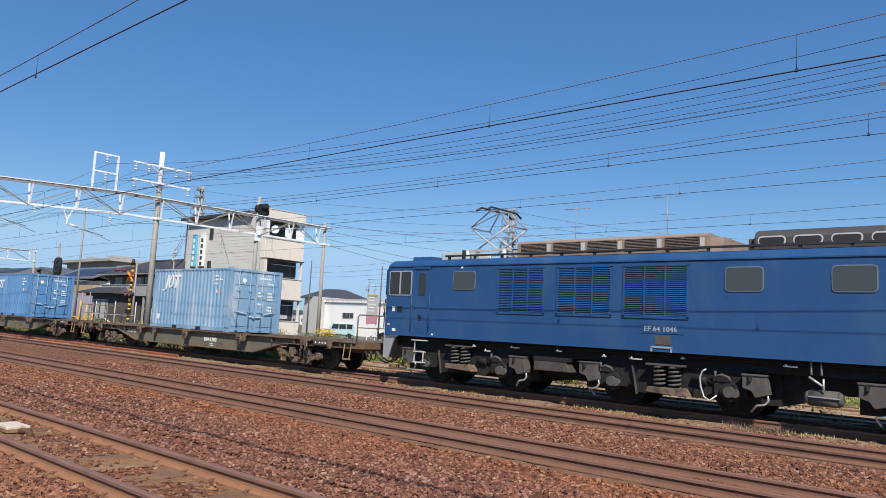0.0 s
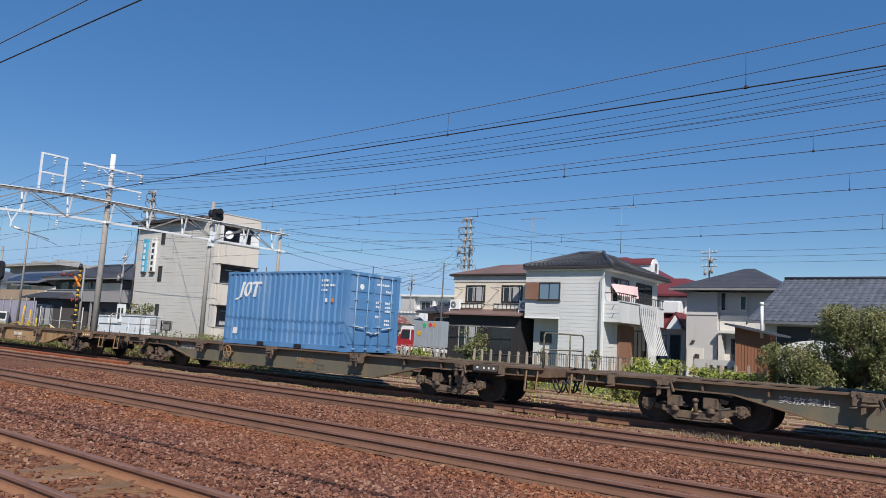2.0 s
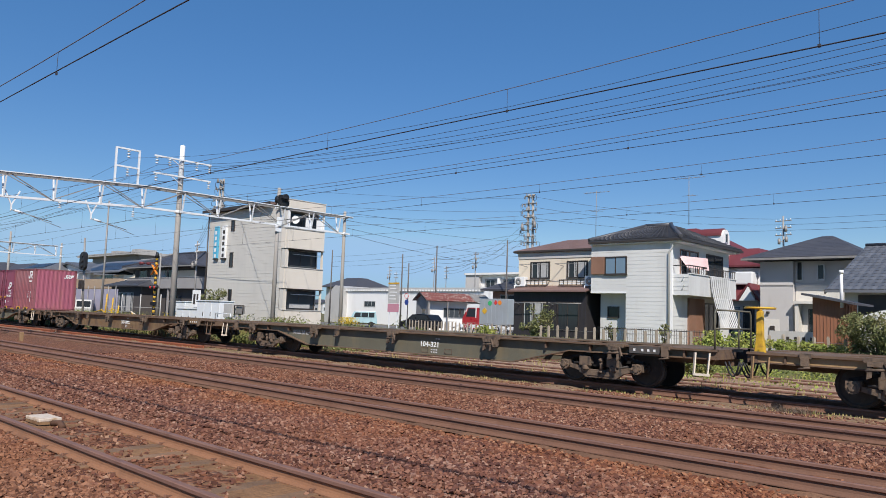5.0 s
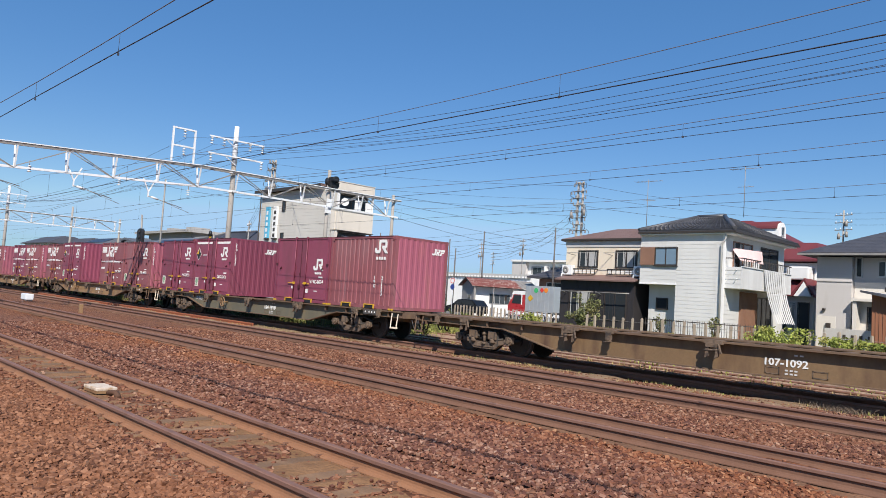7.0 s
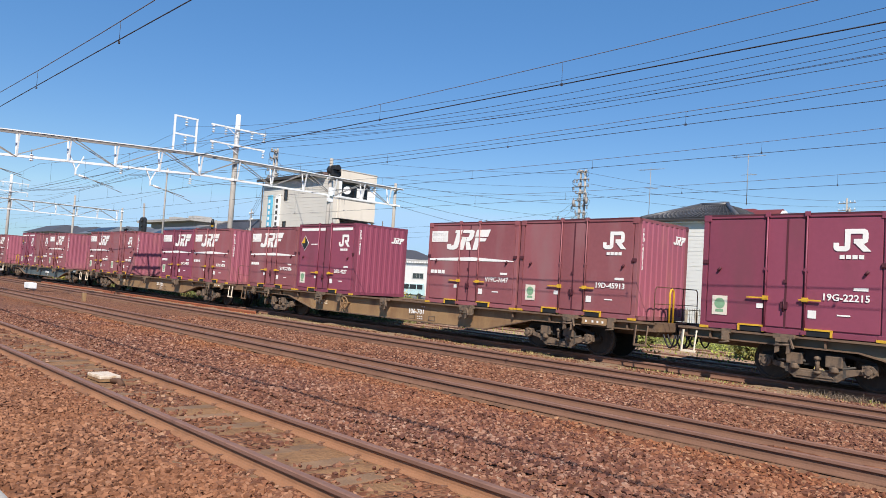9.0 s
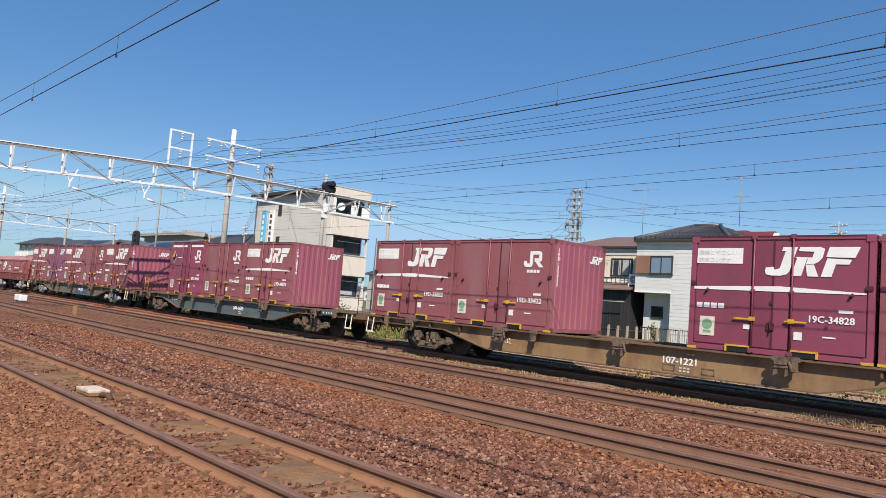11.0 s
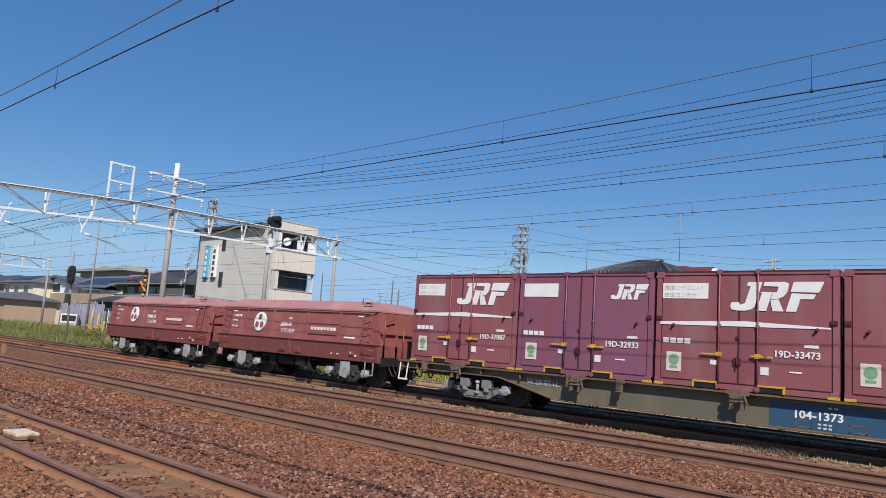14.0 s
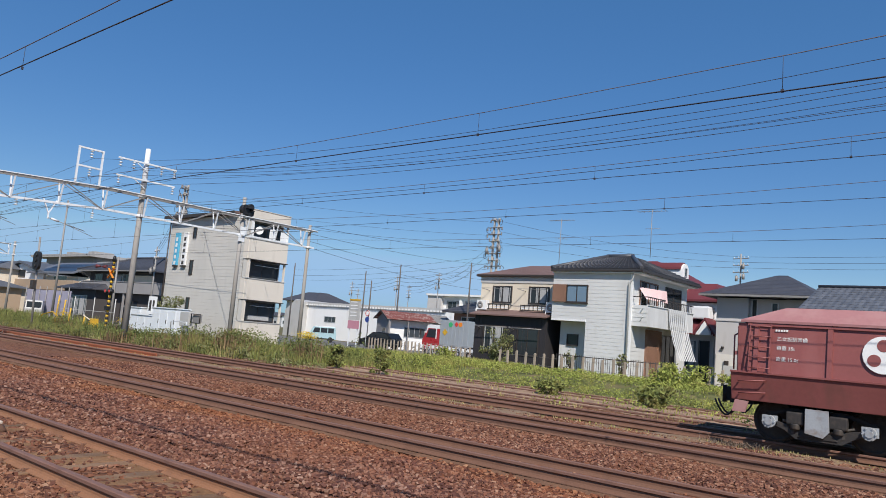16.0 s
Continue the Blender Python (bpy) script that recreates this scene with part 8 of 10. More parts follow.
def cream_black_house():
    h = thing("two_tone_house", "two-storey house, cream upper floor over black ground floor", "house", group="houses behind the fence")
    part("upper_wall", B().box(-28.0, -22.2, 37.2, 44, 3.2, 5.55), "cream_wall", h, "cream stucco upper wall")
    part("frieze", B().box(-28.05, -22.15, 37.16, 44, 5.2, 5.58), "grey_wall", h)
    r = part("roof", hip_roof(-28.3, -22.0, 37.05, 44.6, 5.72, 6.62, -26.2, -22.6, 40.0, 41.2), "tile_brown", h, "brown hipped roof")
    part("gutter", B().box(-28.3, -22.0, 36.97, 37.05, 5.6, 5.7), "dark_trim", h)
    tile_rows(r, (-28.3, 37.05, 5.72), (-22.0, 37.05, 5.72), (-22.6, 40, 6.62), (-26.2, 40, 6.62), 9, "tile_brown", 0.015)
    part("lower_wall", B().box(-27.55, -22.4, 36.2, 43, -0.2, 3.1), "black_side", h, "black clad lower wall")
    for k in range(21):
        part("cladding_batten", shared("batten", lambda: B().box(0, 0.03, -0.015, 0, 0, 3.05).mesh("cladding_batten", M["black_side"])), None, h, at=(-27.5 + k * 0.25, 36.2, 0))
    part("lean_to_roof", B().prism([(35.8, 3.08), (35.8, 3.16), (37.2, 3.52), (37.2, 3.4)], -27.75, -22.2, "x"), "tile_brown", h, "narrow brown lean-to roof")
    for a in (-27.0, -24.3):
        window(h, "y", 37.2, a, a + 1.35, 4.0, 4.95, "dark_trim", "glass", 1, True, False)
        rack = part("window_rack", B().box(a - 0.35, a + 1.5, 36.75, 36.8, 3.80, 3.86).box(a - 0.35, a + 1.5, 36.72, 36.8, 3.50, 3.55), "dark_trim", h)
        part("rack_slat", B().box(a - 0.3, a + 1.45, 36.78, 36.8, 3.60, 3.66).box(a - 0.3, a + 1.45, 36.78, 36.8, 3.70, 3.75), "white_wall", rack)
        part("clothes_arm", B().rod((a - 0.3, 37.2, 4.7), (a - 0.45, 36.5, 4.8), 0.02).rod((a - 0.45, 36.5, 4.8), (a + 1.6, 36.5, 4.8), 0.015), "galv_old", h)
        for k in range(7):
            part("rack_upright", B().box(a - 0.33 + k * 0.30, a - 0.30 + k * 0.30, 36.75, 36.79, 3.5, 3.86), "dark_trim", rack)
        part("rack_arm", B().box(a - 0.3, a - 0.25, 36.78, 37.2, 3.8, 3.85).box(a + 1.4, a + 1.45, 36.78, 37.2, 3.8, 3.85), "dark_trim", rack)
    for a, w in ((-26.8, 1.5), (-24.3, 1.4)):
        window(h, "y", 36.2, a, a + w, 0.9, 2.45, "dark_trim", "glass", 1, a < -26, False)
        part("pole_rack", B().rod((a - 0.35, 35.7, 2.4), (a + w + 0.5, 35.7, 2.42), 0.03).rod((a - 0.3, 36.2, 2.3), (a - 0.3, 35.65, 2.45), 0.025), "galv_old", h)
    for x in (-27.85, -22.75):
        part("air_conditioner", B().box(x, x + 0.75, 36.6, 36.95, 3.45, 4.05).box(x + 0.02, x + 0.06, 36.5, 36.6, 3.2, 3.5), "white_wall", h, "white outdoor cooling unit", bevel=0.02)
        part("fan_grille", B().ring((x + 0.3, 3.75), 0.05, 0.22, 36.585, 36.6, 18), "galv_old", h)


def white_house():
    h = thing("white_siding_house", "two-storey white siding house with black tiled hip roof", "house", group="houses behind the fence")
    x0, x1, y0, y1 = -21.95, -17.1, 36.0, 43.6
    part("wall", B().box(-19.75, x1, y0, y1, -0.2, 5.75).box(x0, -19.75, y0, y1, 3.1, 5.75).box(x0 + 0.1, -19.75, y0 + 0.9, y1, -0.2, 3.1), "white_side", h, "white siding walls")
    siding(h, "y", y0, -19.75, x1, 0.0, 5.7, 0.2, "white_side", proud=0.013)
    siding(h, "y", y0, x0, -19.75, 3.1, 5.7, 0.2, "white_side", proud=0.013)
    siding(h, "x", x1, y0, y0 + 1.5, 0.0, 3.0, 0.23, "white_side")
    part("corner_board", B().box(x1 - 0.08, x1 + 0.035, y0 - 0.035, y0 + 0.08, -0.1, 5.7), "white_wall", h)
    r = part("roof", hip_roof(x0 - 0.05, x1 + 0.6, y0 - 0.22, y1 + 0.5, 5.95, 7.08, -20.3, -18.8, 39.4, 40.6), "tile_black", h, "black glazed tile hip roof")
    tile_rows(r, (x0 - 0.05, y0 - 0.22, 5.95), (x1 + 0.6, y0 - 0.22, 5.95), (-18.8, 39.4, 7.08), (-20.3, 39.4, 7.08), 12, "tile_black", 0.05, 18)
    tile_rows(r, (x1 + 0.6, y0 - 0.22, 5.95), (x1 + 0.6, y1 + 0.5, 5.95), (-18.8, 40.6, 7.08), (-18.8, 39.4, 7.08), 12, "tile_black", 0.05, 22)
    part("ridge_tile", B().rod((x1 + 0.6, y0 - 0.22, 6.02), (-18.8, 39.4, 7.14), 0.11, 8).rod((x0 - 0.05, y0 - 0.22, 6.02), (-20.3, 39.4, 7.14), 0.11, 8).rod((-20.4, 39.4, 7.14), (-18.7, 39.4, 7.14), 0.12, 8), "tile_black", r)
    part("gutter", B().box(x0 - 0.05, x1 + 0.62, y0 - 0.30, y0 - 0.22, 5.80, 5.9).box(x1 + 0.6, x1 + 0.7, y0 - 0.30, y1 + 0.5, 5.78, 5.9), "dark_trim", h)
    part("soffit", B().box(x0, x1 + 0.55, y0 - 0.2, y1 + 0.4, 5.72, 5.79), "white_wall", h)
    window(h, "y", y0 - 0.03, -21.0, -19.75, 4.12, 5.0, "dark_trim", "glass_lit", 1, False, True)
    part("shutter_box", B().box(-21.9, -21.05, y0 - 0.14, y0, 4.08, 5.06), "shade_wood", h, "brown wooden shutter box")
    window(h, "y", y0 + 0.87, -21.3, -20.7, 1.7, 2.25, "dark_trim", "glass", 0, False, False)
    part("side_door", B().box(-19.95, -19.78, y0 + 0.4, y0 + 0.9, 1.55, 2.15), "dark_trim", h)
    part("soffit_low", B().box(x0, -19.75, y0 - 0.04, y0 + 0.9, 3.02, 3.1), "white_wall", h)
    pipe(h, [(x1 + 0.1, y0 - 0.12, 5.85), (x1 + 0.1, y0 - 0.12, 5.5), (x1 - 0.12, y0 - 0.1, 5.2), (x1 - 0.12, y0 - 0.1, 0)], 0.045, "sheet_grey")
    # balcony on the side
    part("balcony", B().box(x1, x1 + 0.9, y0 + 0.06, y1 - 1.2, 2.95, 4.05).box(x1 + 0.85, x1 + 0.95, y0 + 0.06, y1 - 1.2, 4.05, 4.1), "white_side", h, "white boarded balcony")
    b = B().beam((x1 + 0.88, y0 + 0.1, 4.5), (x1 + 0.88, y1 - 1.2, 4.5), 0.05, 0.05).beam((x1 + 0.05, y0 + 0.1, 4.5), (x1 + 0.88, y0 + 0.1, 4.5), 0.05, 0.05)
    for k in range(24):
        q = y0 + 0.1 + k * 0.265
        b.beam((x1 + 0.88, q, 4.05), (x1 + 0.88, q, 4.5), 0.025, 0.025)
    part("balcony_rail", b, "dark_trim", h, "dark balcony railing")
    window(h, "x", x1, y0 + 1.0, y0 + 3.2, 3.9, 5.4, "shade_wood", "glass", 1, True, False)
    window(h, "x", x1, y0 + 4.4, y0 + 6.6, 3.9, 5.4, "dark_trim", "glass", 1, False, False)
    part("wood_screen", B().box(x1, x1 + 0.10, y0 + 1.9, y0 + 3.9, 0.0, 2.85), "shade_wood", h, "brown wooden screen")
    b = B()
    for k in range(14):
        b.box(x1 + 0.1, x1 + 0.13, y0 + 1.92 + k * 0.14, y0 + 2.0 + k * 0.14, 0, 2.85)
    part("screen_slat", b, "shade_wood", h)
    window(h, "x", x1, y0 + 4.1, y0 + 5.9, 0.3, 2.6, "dark_trim", "glass", 2, False, False)
    siding(h, "y", y0 + 0.06, x1, x1 + 0.9, 2.95, 4.05, 0.23, "white_side", proud=0.02)
    part("bracket", B().beam((x1 + 0.5, y0 + 0.04, 3.65), (x1 + 0.72, y0 - 0.1, 3.9), 0.03, 0.03).beam((x1 + 0.5, y0 + 0.04, 3.2), (x1 + 0.72, y0 - 0.1, 3.45), 0.03, 0.03), "galv", h)
    cl = thing("hanging_cloth", "pink cloth drying on the balcony railing", "laundry")
    b = B()
    tl, tr, bl, br = Vector((x1 + 0.05, y0 + 0.7, 5.08)), Vector((x1 + 0.9, y0 + 2.4, 5.02)), Vector((x1 + 0.45, y0 + 0.85, 4.45)), Vector((x1 + 0.97, y0 + 2.45, 4.36))
    n = 10
    for k in range(n):
        for j in range(4):
            q = [tl.lerp(tr, u / n).lerp(bl.lerp(br, u / n), w / 4) + Vector((0.03, -0.03, 0)) * math.sin(u * 1.9) * (w / 4) for u, w in ((k, j), (k + 1, j), (k + 1, j + 1), (k, j + 1))]
            b.add(q, [(3, 2, 1, 0)])
    part("cloth", b, "pink", cl)
    st = thing("striped_awning_cloth", "white and grey striped cloth hung from the balcony", "awning")
    for k in range(18):
        u, v = k / 18, (k + 1) / 18
        a0, a1 = y0 + 2.6 + 2.6 * u, y0 + 2.6 + 2.6 * v
        c0, c1 = y0 + 3.0 + 2.4 * u, y0 + 3.0 + 2.4 * v
        m = B()
        for i in range(5):
            p, q = i / 5, (i + 1) / 5
            f = lambda w, s: (x1 + 0.97 + 0.55 * s ** 2 + (0.03 if k % 2 else 0), w[0] + (w[1] - w[0]) * s, 4.05 - 2.75 * s)
            m.add([f((a0, c0), p), f((a1, c1), p), f((a1, c1), q), f((a0, c0), q)], [(0, 1, 2, 3)])
        part("cloth_strip", m, "cloth" if k % 2 else "stripe", st)


def maroon_house():
    h = thing("maroon_roof_house", "white house with maroon roofs and arched dormer", "house", group="houses behind the fence")
    part("wall", B().box(-24.2, -18.2, 52.3, 60, -0.2, 5.5), "white_wall", h)
    part("porch_wall", B().box(-20.2, -18.0, 51.0, 52.3, -0.2, 3.2), "grey_wall", h)
    r = part("upper_roof", hip_roof(-24.8, -20.6, 52.0, 60, 6.9, 8.7, -24.2, -23.4, 53.4, 57), "tile_maroon", h)
    part("upper_wall", B().box(-24.3, -20.7, 52.4, 59, 5.4, 6.85), "white_wall", h)
    arch = [(53.0 + 0.6 * math.cos(math.pi * k / 10), 7.85 + 0.58 * math.sin(math.pi * k / 10)) for k in range(11)] + [(52.4, 6.9), (53.6, 6.9)]
    part("dormer", B().prism(arch, -23.0, -20.95, "x"), "white_wall", h, "white arched dormer")
    window(h, "x", -20.95, 52.8, 53.15, 7.5, 8.05, "alu", "glass", 0, False, False)
    part("dormer_roof", B().prism([(52.95 + (p - 53.0) * 1.12, q + 0.1) for p, q in arch[:11]], -23.2, -21.1, "x"), "tile_maroon", r)
    part("mid_roof", hip_roof(-20.9, -17.8, 51.6, 58, 5.7, 7.05, -20.9, -18.9, 53.8, 56), "tile_maroon", h)
    part("low_roof", B().prism([(50.6, 3.15), (50.6, 3.25), (52.4, 4.4), (52.4, 4.25)], -20.6, -18.0, "x"), "tile_maroon", h)
    part("porch_gable", B().prism([(-19.1, 3.15), (-18.0, 3.15), (-18.5, 4.1)], 50.45, 51.5), "white_wall", h, "white porch gable")
    part("porch_gable_roof", B().prism([(-19.25, 3.1), (-18.5, 4.2), (-17.85, 3.1), (-17.75, 3.2), (-18.5, 4.36), (-19.4, 3.2)], 50.55, 52.3), "tile_maroon", h)
    part("bay", B().box(-20.0, -18.5, 51.4, 52.3, 4.3, 5.2), "white_wall", h, bevel=0.1)
    window(h, "y", 52.3, -18.9, -18.5, 4.3, 5.1, "alu", "glass", 1, False, False)
    window(h, "y", 51.0, -20.0, -19.2, 0.6, 2.7, "alu", "glass_pale", 1, True, False)
    window(h, "y", 51.0, -18.95, -18.3, -0.1, 2.7, "dark_trim", "glass", 0, False, False)


def grey_house():
    h = thing("grey_stucco_house", "two-storey grey stucco house with dark hip roof", "house", group="houses behind the fence")
    part("wall", B().box(-16.1, -14.2, 46.0, 54, -0.2, 5.4).box(-14.2, -10.6, 46.4, 54, -0.2, 5.4), "grey_wall", h)
    part("pale_wall", B().box(-14.15, -10.62, 46.36, 46.5, 0.2, 4.0).box(-16.05, -15.0, 45.97, 46.1, -0.2, 1.9), "grey_pale", h)
    part("band", B().box(-16.15, -14.15, 45.95, 46.0, 3.95, 4.02).box(-14.2, -10.6, 46.33, 46.4, 3.95, 4.02), "grey_wall", h)
    r = part("roof", hip_roof(-16.9, -10.0, 45.2, 55, 5.6, 7.25, -13.6, -13.0, 49.8, 50.6), "slate", h, "dark slate hip roof")
    tile_rows(r, (-16.9, 45.2, 5.6), (-10.0, 45.2, 5.6), (-13.0, 49.8, 7.25), (-13.6, 49.8, 7.25), 14, "slate", 0.012)
    part("gutter", B().box(-16.95, -9.95, 45.1, 45.2, 5.44, 5.56), "galv_old", h)
    window(h, "y", 46.36, -14.05, -13.8, 4.3, 5.35, "alu", "glass", 0, False, False)
    window(h, "y", 46.36, -12.9, -12.6, 4.35, 5.15, "alu", "glass_pale", 0, False, True)
    part("porch", B().box(-14.05, -12.3, 45.5, 46.4, 2.85, 3.0).box(-14.0, -13.8, 45.6, 46.4, -0.2, 2.9).box(-13.6, -12.2, 45.2, 45.3, -0.2, 0.75), "grey_pale", h)
    window(h, "y", 46.36, -13.4, -12.4, 0.2, 2.5, "dark_trim", "glass", 0, False, False)
    part("wall_lamp", B().box(-15.5, -15.25, 45.85, 46.0, 1.1, 1.5).rod((-15.7, 45.9, 2.3), (-15.55, 45.9, 2.3), 0.08), "dark_trim", h)
    wl = thing("block_wall", "low grey concrete block garden wall", "wall")
    part("wall_blocks", B().box(-14.2, -11.6, 41.9, 42.05, -0.2, 1.25), "sheet_grey", wl)
    b = B()
    for k in range(4):
        b.box(-13.3 + k * 0.4, -13.15 + k * 0.4, 41.88, 41.91, 0.75, 0.95)
    part("block_opening", b, "dark_trim", wl)


def tiled_house():
    h = thing("tiled_roof_house", "low house under a large grey tiled roof", "house", group="houses behind the fence")
    x0, x1, ye, yr, ze, zr = -9.55, 6.0, 35.3, 42.6, 3.2, 5.8
    part("wall", B().box(x0 + 0.6, x1 - 0.5, 36.0, 48.6, -0.2, 3.3), "grey_pale", h)
    part("dark_panel", B().box(-8.4, -3.0, 35.96, 36.0, 2.0, 3.0), "dark_trim", h)
    part("roof", B().prism([(ye, ze - 0.12), (ye, ze), (yr, zr), (2 * yr - ye, ze), (2 * yr - ye, ze - 0.12), (yr, zr - 0.14)], x0, x1, "x"), "tile_grey", h, "large grey tiled roof")
    part("ridge", B().rod((x0, yr, zr + 0.06), (x1, yr, zr + 0.06), 0.09, 8), "slate", h)
    part("barge_board", B().prism([(ye, ze - 0.2), (ye, ze - 0.02), (yr, zr - 0.04), (yr, zr - 0.22)], x0 - 0.04, x0, "x"), "dark_trim", h)
    tile = shared("rooftile", lambda: B().add([(-0.165, 0, 0.012), (0.0, 0, 0.045), (0.165, 0, 0.012), (-0.165, 0.50, 0.004), (0.0, 0.50, 0.024), (0.165, 0.50, 0.004), (-0.165, 0, -0.01), (0.165, 0, -0.01)],
                                              [(0, 1, 4, 3), (1, 2, 5, 4), (6, 7, 2, 1, 0)]).mesh("roof_tile", M["tile_grey"]))
    slope = math.degrees(math.atan2(zr - ze, yr - ye))
    n_rows = 16
    for r in range(n_rows):
        for c in range(19):
            u = r / n_rows
            part("roof_tile", tile, None, h, at=pose(x0 + 0.17 + 0.33 * c, ye + (yr - ye) * u, ze + (zr - ze) * u + 0.006, slope))


def small_sheds():
    s = thing("rusty_shed", "rust-brown sheet metal shed with sloping roof", "shed")
    part("wall", B().prism([(-8.85, -0.2), (-7.75, -0.2), (-7.75, 2.5), (-8.85, 2.72)], 31.0, 33.0), "brown_iron", s)
    b = B()
    for k in range(9):
        b.box(-8.83 + k * 0.125, -8.80 + k * 0.125, 30.98, 31.0, -0.2, 2.6)
        b.box(-7.75, -7.73, 31.05 + k * 0.22, 31.1 + k * 0.22, -0.2, 2.45)
    part("wall_rib", b, "brown_iron", s)
    part("roof", B().prism([(-9.15, 2.78), (-9.15, 2.86), (-7.25, 2.49), (-7.25, 2.41)], 30.6, 33.4), "slate", s, "dark sloping shed roof")
    part("flue", B().rod((-7.78, 30.9, 2.3), (-7.78, 30.9, 3.65), 0.06, 10).rod((-7.78, 30.9, 3.62), (-7.78, 30.9, 3.75), 0.085, 10), "white_wall", s, "white vent pipe")
    c = thing("white_cover_sheet", "white tarpaulin roof of a small carport", "carport")
    part("sheet", B().prism([(-7.2 + 0.6 * k, 2.02 + 0.3 * math.sin(math.pi * k / 4)) for k in range(5)] + [(-4.8, 1.9), (-7.2, 1.9)], 31.5, 34), "white_wall", c)
    for x in (-7.1, -4.9):
        part("leg", B().rod((x, 31.6, -0.2), (x, 31.6, 2.0), 0.03), "galv", c)


def low_buildings():
    h = thing("white_shop_building", "long low white commercial building", "building")
    part("wall", B().box(-84.5, -58, 70, 82, -0.2, 4.75), "white_wall", h)
    part("parapet", B().box(-84.6, -57.9, 69.8, 70.0, 4.55, 5.0), "sheet_grey", h)
    b = B()
    for k in range(48):
        b.box(-84.5 + k * 0.55, -84.25 + k * 0.55, 69.7, 69.8, 4.5, 4.72)
    part("parapet_trim", b, "white_wall", h)
    window(h, "y", 70, -80.5, -78.2, 2.3, 3.0, "alu", "glass_pale", 2, False, False)
    part("side_wing", B().prism([(-88.5, -0.2), (-84.5, -0.2), (-84.5, 5.0), (-86.2, 5.3), (-88.5, 3.6)], 69, 80), "sheet_grey", h)
    o = thing("dark_roof_house", "far house with a dark tiled roof", "house", group="far houses")
    part("wall", B().box(-112.6, -104.2, 88, 96, -0.2, 5.9), "grey_pale", o)
    part("roof", hip_roof(-113.6, -103.2, 87, 97, 6.1, 7.9, -110.2, -106.6, 91, 93), "slate", o)
    s = thing("rusty_roof_shed", "open shed with rusted corrugated roof and pale gable", "shed", (-53.9, 55.8, 0), rz=65)
    part("wall", B().box(0.3, 7.2, 0.9, 3.8, -0.2, 2.9), "white_wall", s)
    part("gable", B().prism([(0.2, -0.2), (3.8, -0.2), (3.8, 2.95), (2.0, 3.72), (0.2, 2.95)], 0.05, 0.3, "x"), "veranda_grey", s, "weathered grey gable boards")
    slope = [(-0.05, 2.95), (-0.05, 3.02), (2.0, 3.86), (4.05, 3.02), (4.05, 2.95), (2.0, 3.78)]
    for x0, x1, m, label in ((-0.25, 5.5, "rust_roof", "rust-red corrugated roof"), (5.52, 7.6, "galv_old", "grey corrugated roof")):
        ro = part("roof", B().prism(slope, x0, x1, "x"), m, s, label)
        for k in range(int((x1 - x0) / 0.34)):
            part("roof_rib", shared("rib_" + m, lambda: B().beam((0, -0.05, 3.03), (0, 2.0, 3.87), 0.06, 0.05).mesh("roof_rib", M[m])), None, ro, at=(x0 + 0.15 + k * 0.34, 0, 0))
    part("barge_board", B().prism([(-0.08, 2.9), (-0.08, 3.05), (2.0, 3.90), (4.08, 3.05), (4.08, 2.9), (2.0, 3.75)], -0.32, -0.26, "x"), "dark_trim", s)
    window(s, "y", 0.9, 2.2, 4.6, 1.2, 2.2, "alu", "glass_pale", 3, False, False)
    window(s, "x", 0.05, 1.0, 1.9, 1.2, 2.0, "alu", "glass_pale", 1, False, False)
    for x in (0.1, 2.3, 4.6, 6.9):
        part("post", B().box(x - 0.05, x + 0.05, 0.05, 0.15, -0.2, 2.95), "galv_old", s)
    a = thing("white_apartment_block", "distant white flat-roofed apartment block", "building", group="far houses")
    part("wall", B().box(-90, -72, 104, 116, -0.2, 9.0), "white_wall", a)
    for k in range(3):
        for z in (3.6, 6.6):
            part("balcony_recess", B().box(-86 + k * 4.2, -82.4 + k * 4.2, 103.9, 104.0, z, z + 1.6), "veranda_grey", a)
            window(a, "y", 103.9, -85.6 + k * 4.2, -83.6 + k * 4.2, z + 0.1, z + 1.4, "alu", "glass", 1, False, False)
            part("balcony", B().box(-86.2 + k * 4.2, -82.2 + k * 4.2, 103.0, 104, z - 1.0, z + 0.1), "white_wall", a)
            part("partition", B().box(-82.35 + k * 4.2, -82.1 + k * 4.2, 103.0, 104, z, z + 1.7), "white_wall", a)
    part("end_wall", B().box(-90.1, -86.8, 103.2, 104.2, -0.2, 9.02), "grey_wall", a, "bare concrete end wall")
    part("roof_edge", B().box(-90.3, -71.8, 102.9, 116, 9.0, 9.35), "white_wall", a)
    bh = thing("small_dark_roof_house", "low brown house with a dark hip roof beside the shed", "house", group="far houses")
    part("wall", B().box(-50.6, -43.0, 62.6, 69, -0.2, 4.2), "shade_wood", bh, "brown clad wall")
    rr = part("roof", hip_roof(-51.6, -42.2, 61.6, 70, 4.4, 5.9, -48.4, -45.0, 65, 66.5), "slate", bh, "dark hip roof")
    tile_rows(rr, (-51.6, 61.6, 4.4), (-42.2, 61.6, 4.4), (-45.0, 65, 5.9), (-48.4, 65, 5.9), 8, "slate", 0.03)
    window(bh, "y", 62.6, -49.5, -47.5, 2.6, 3.8, "alu", "glass", 1, False, False)


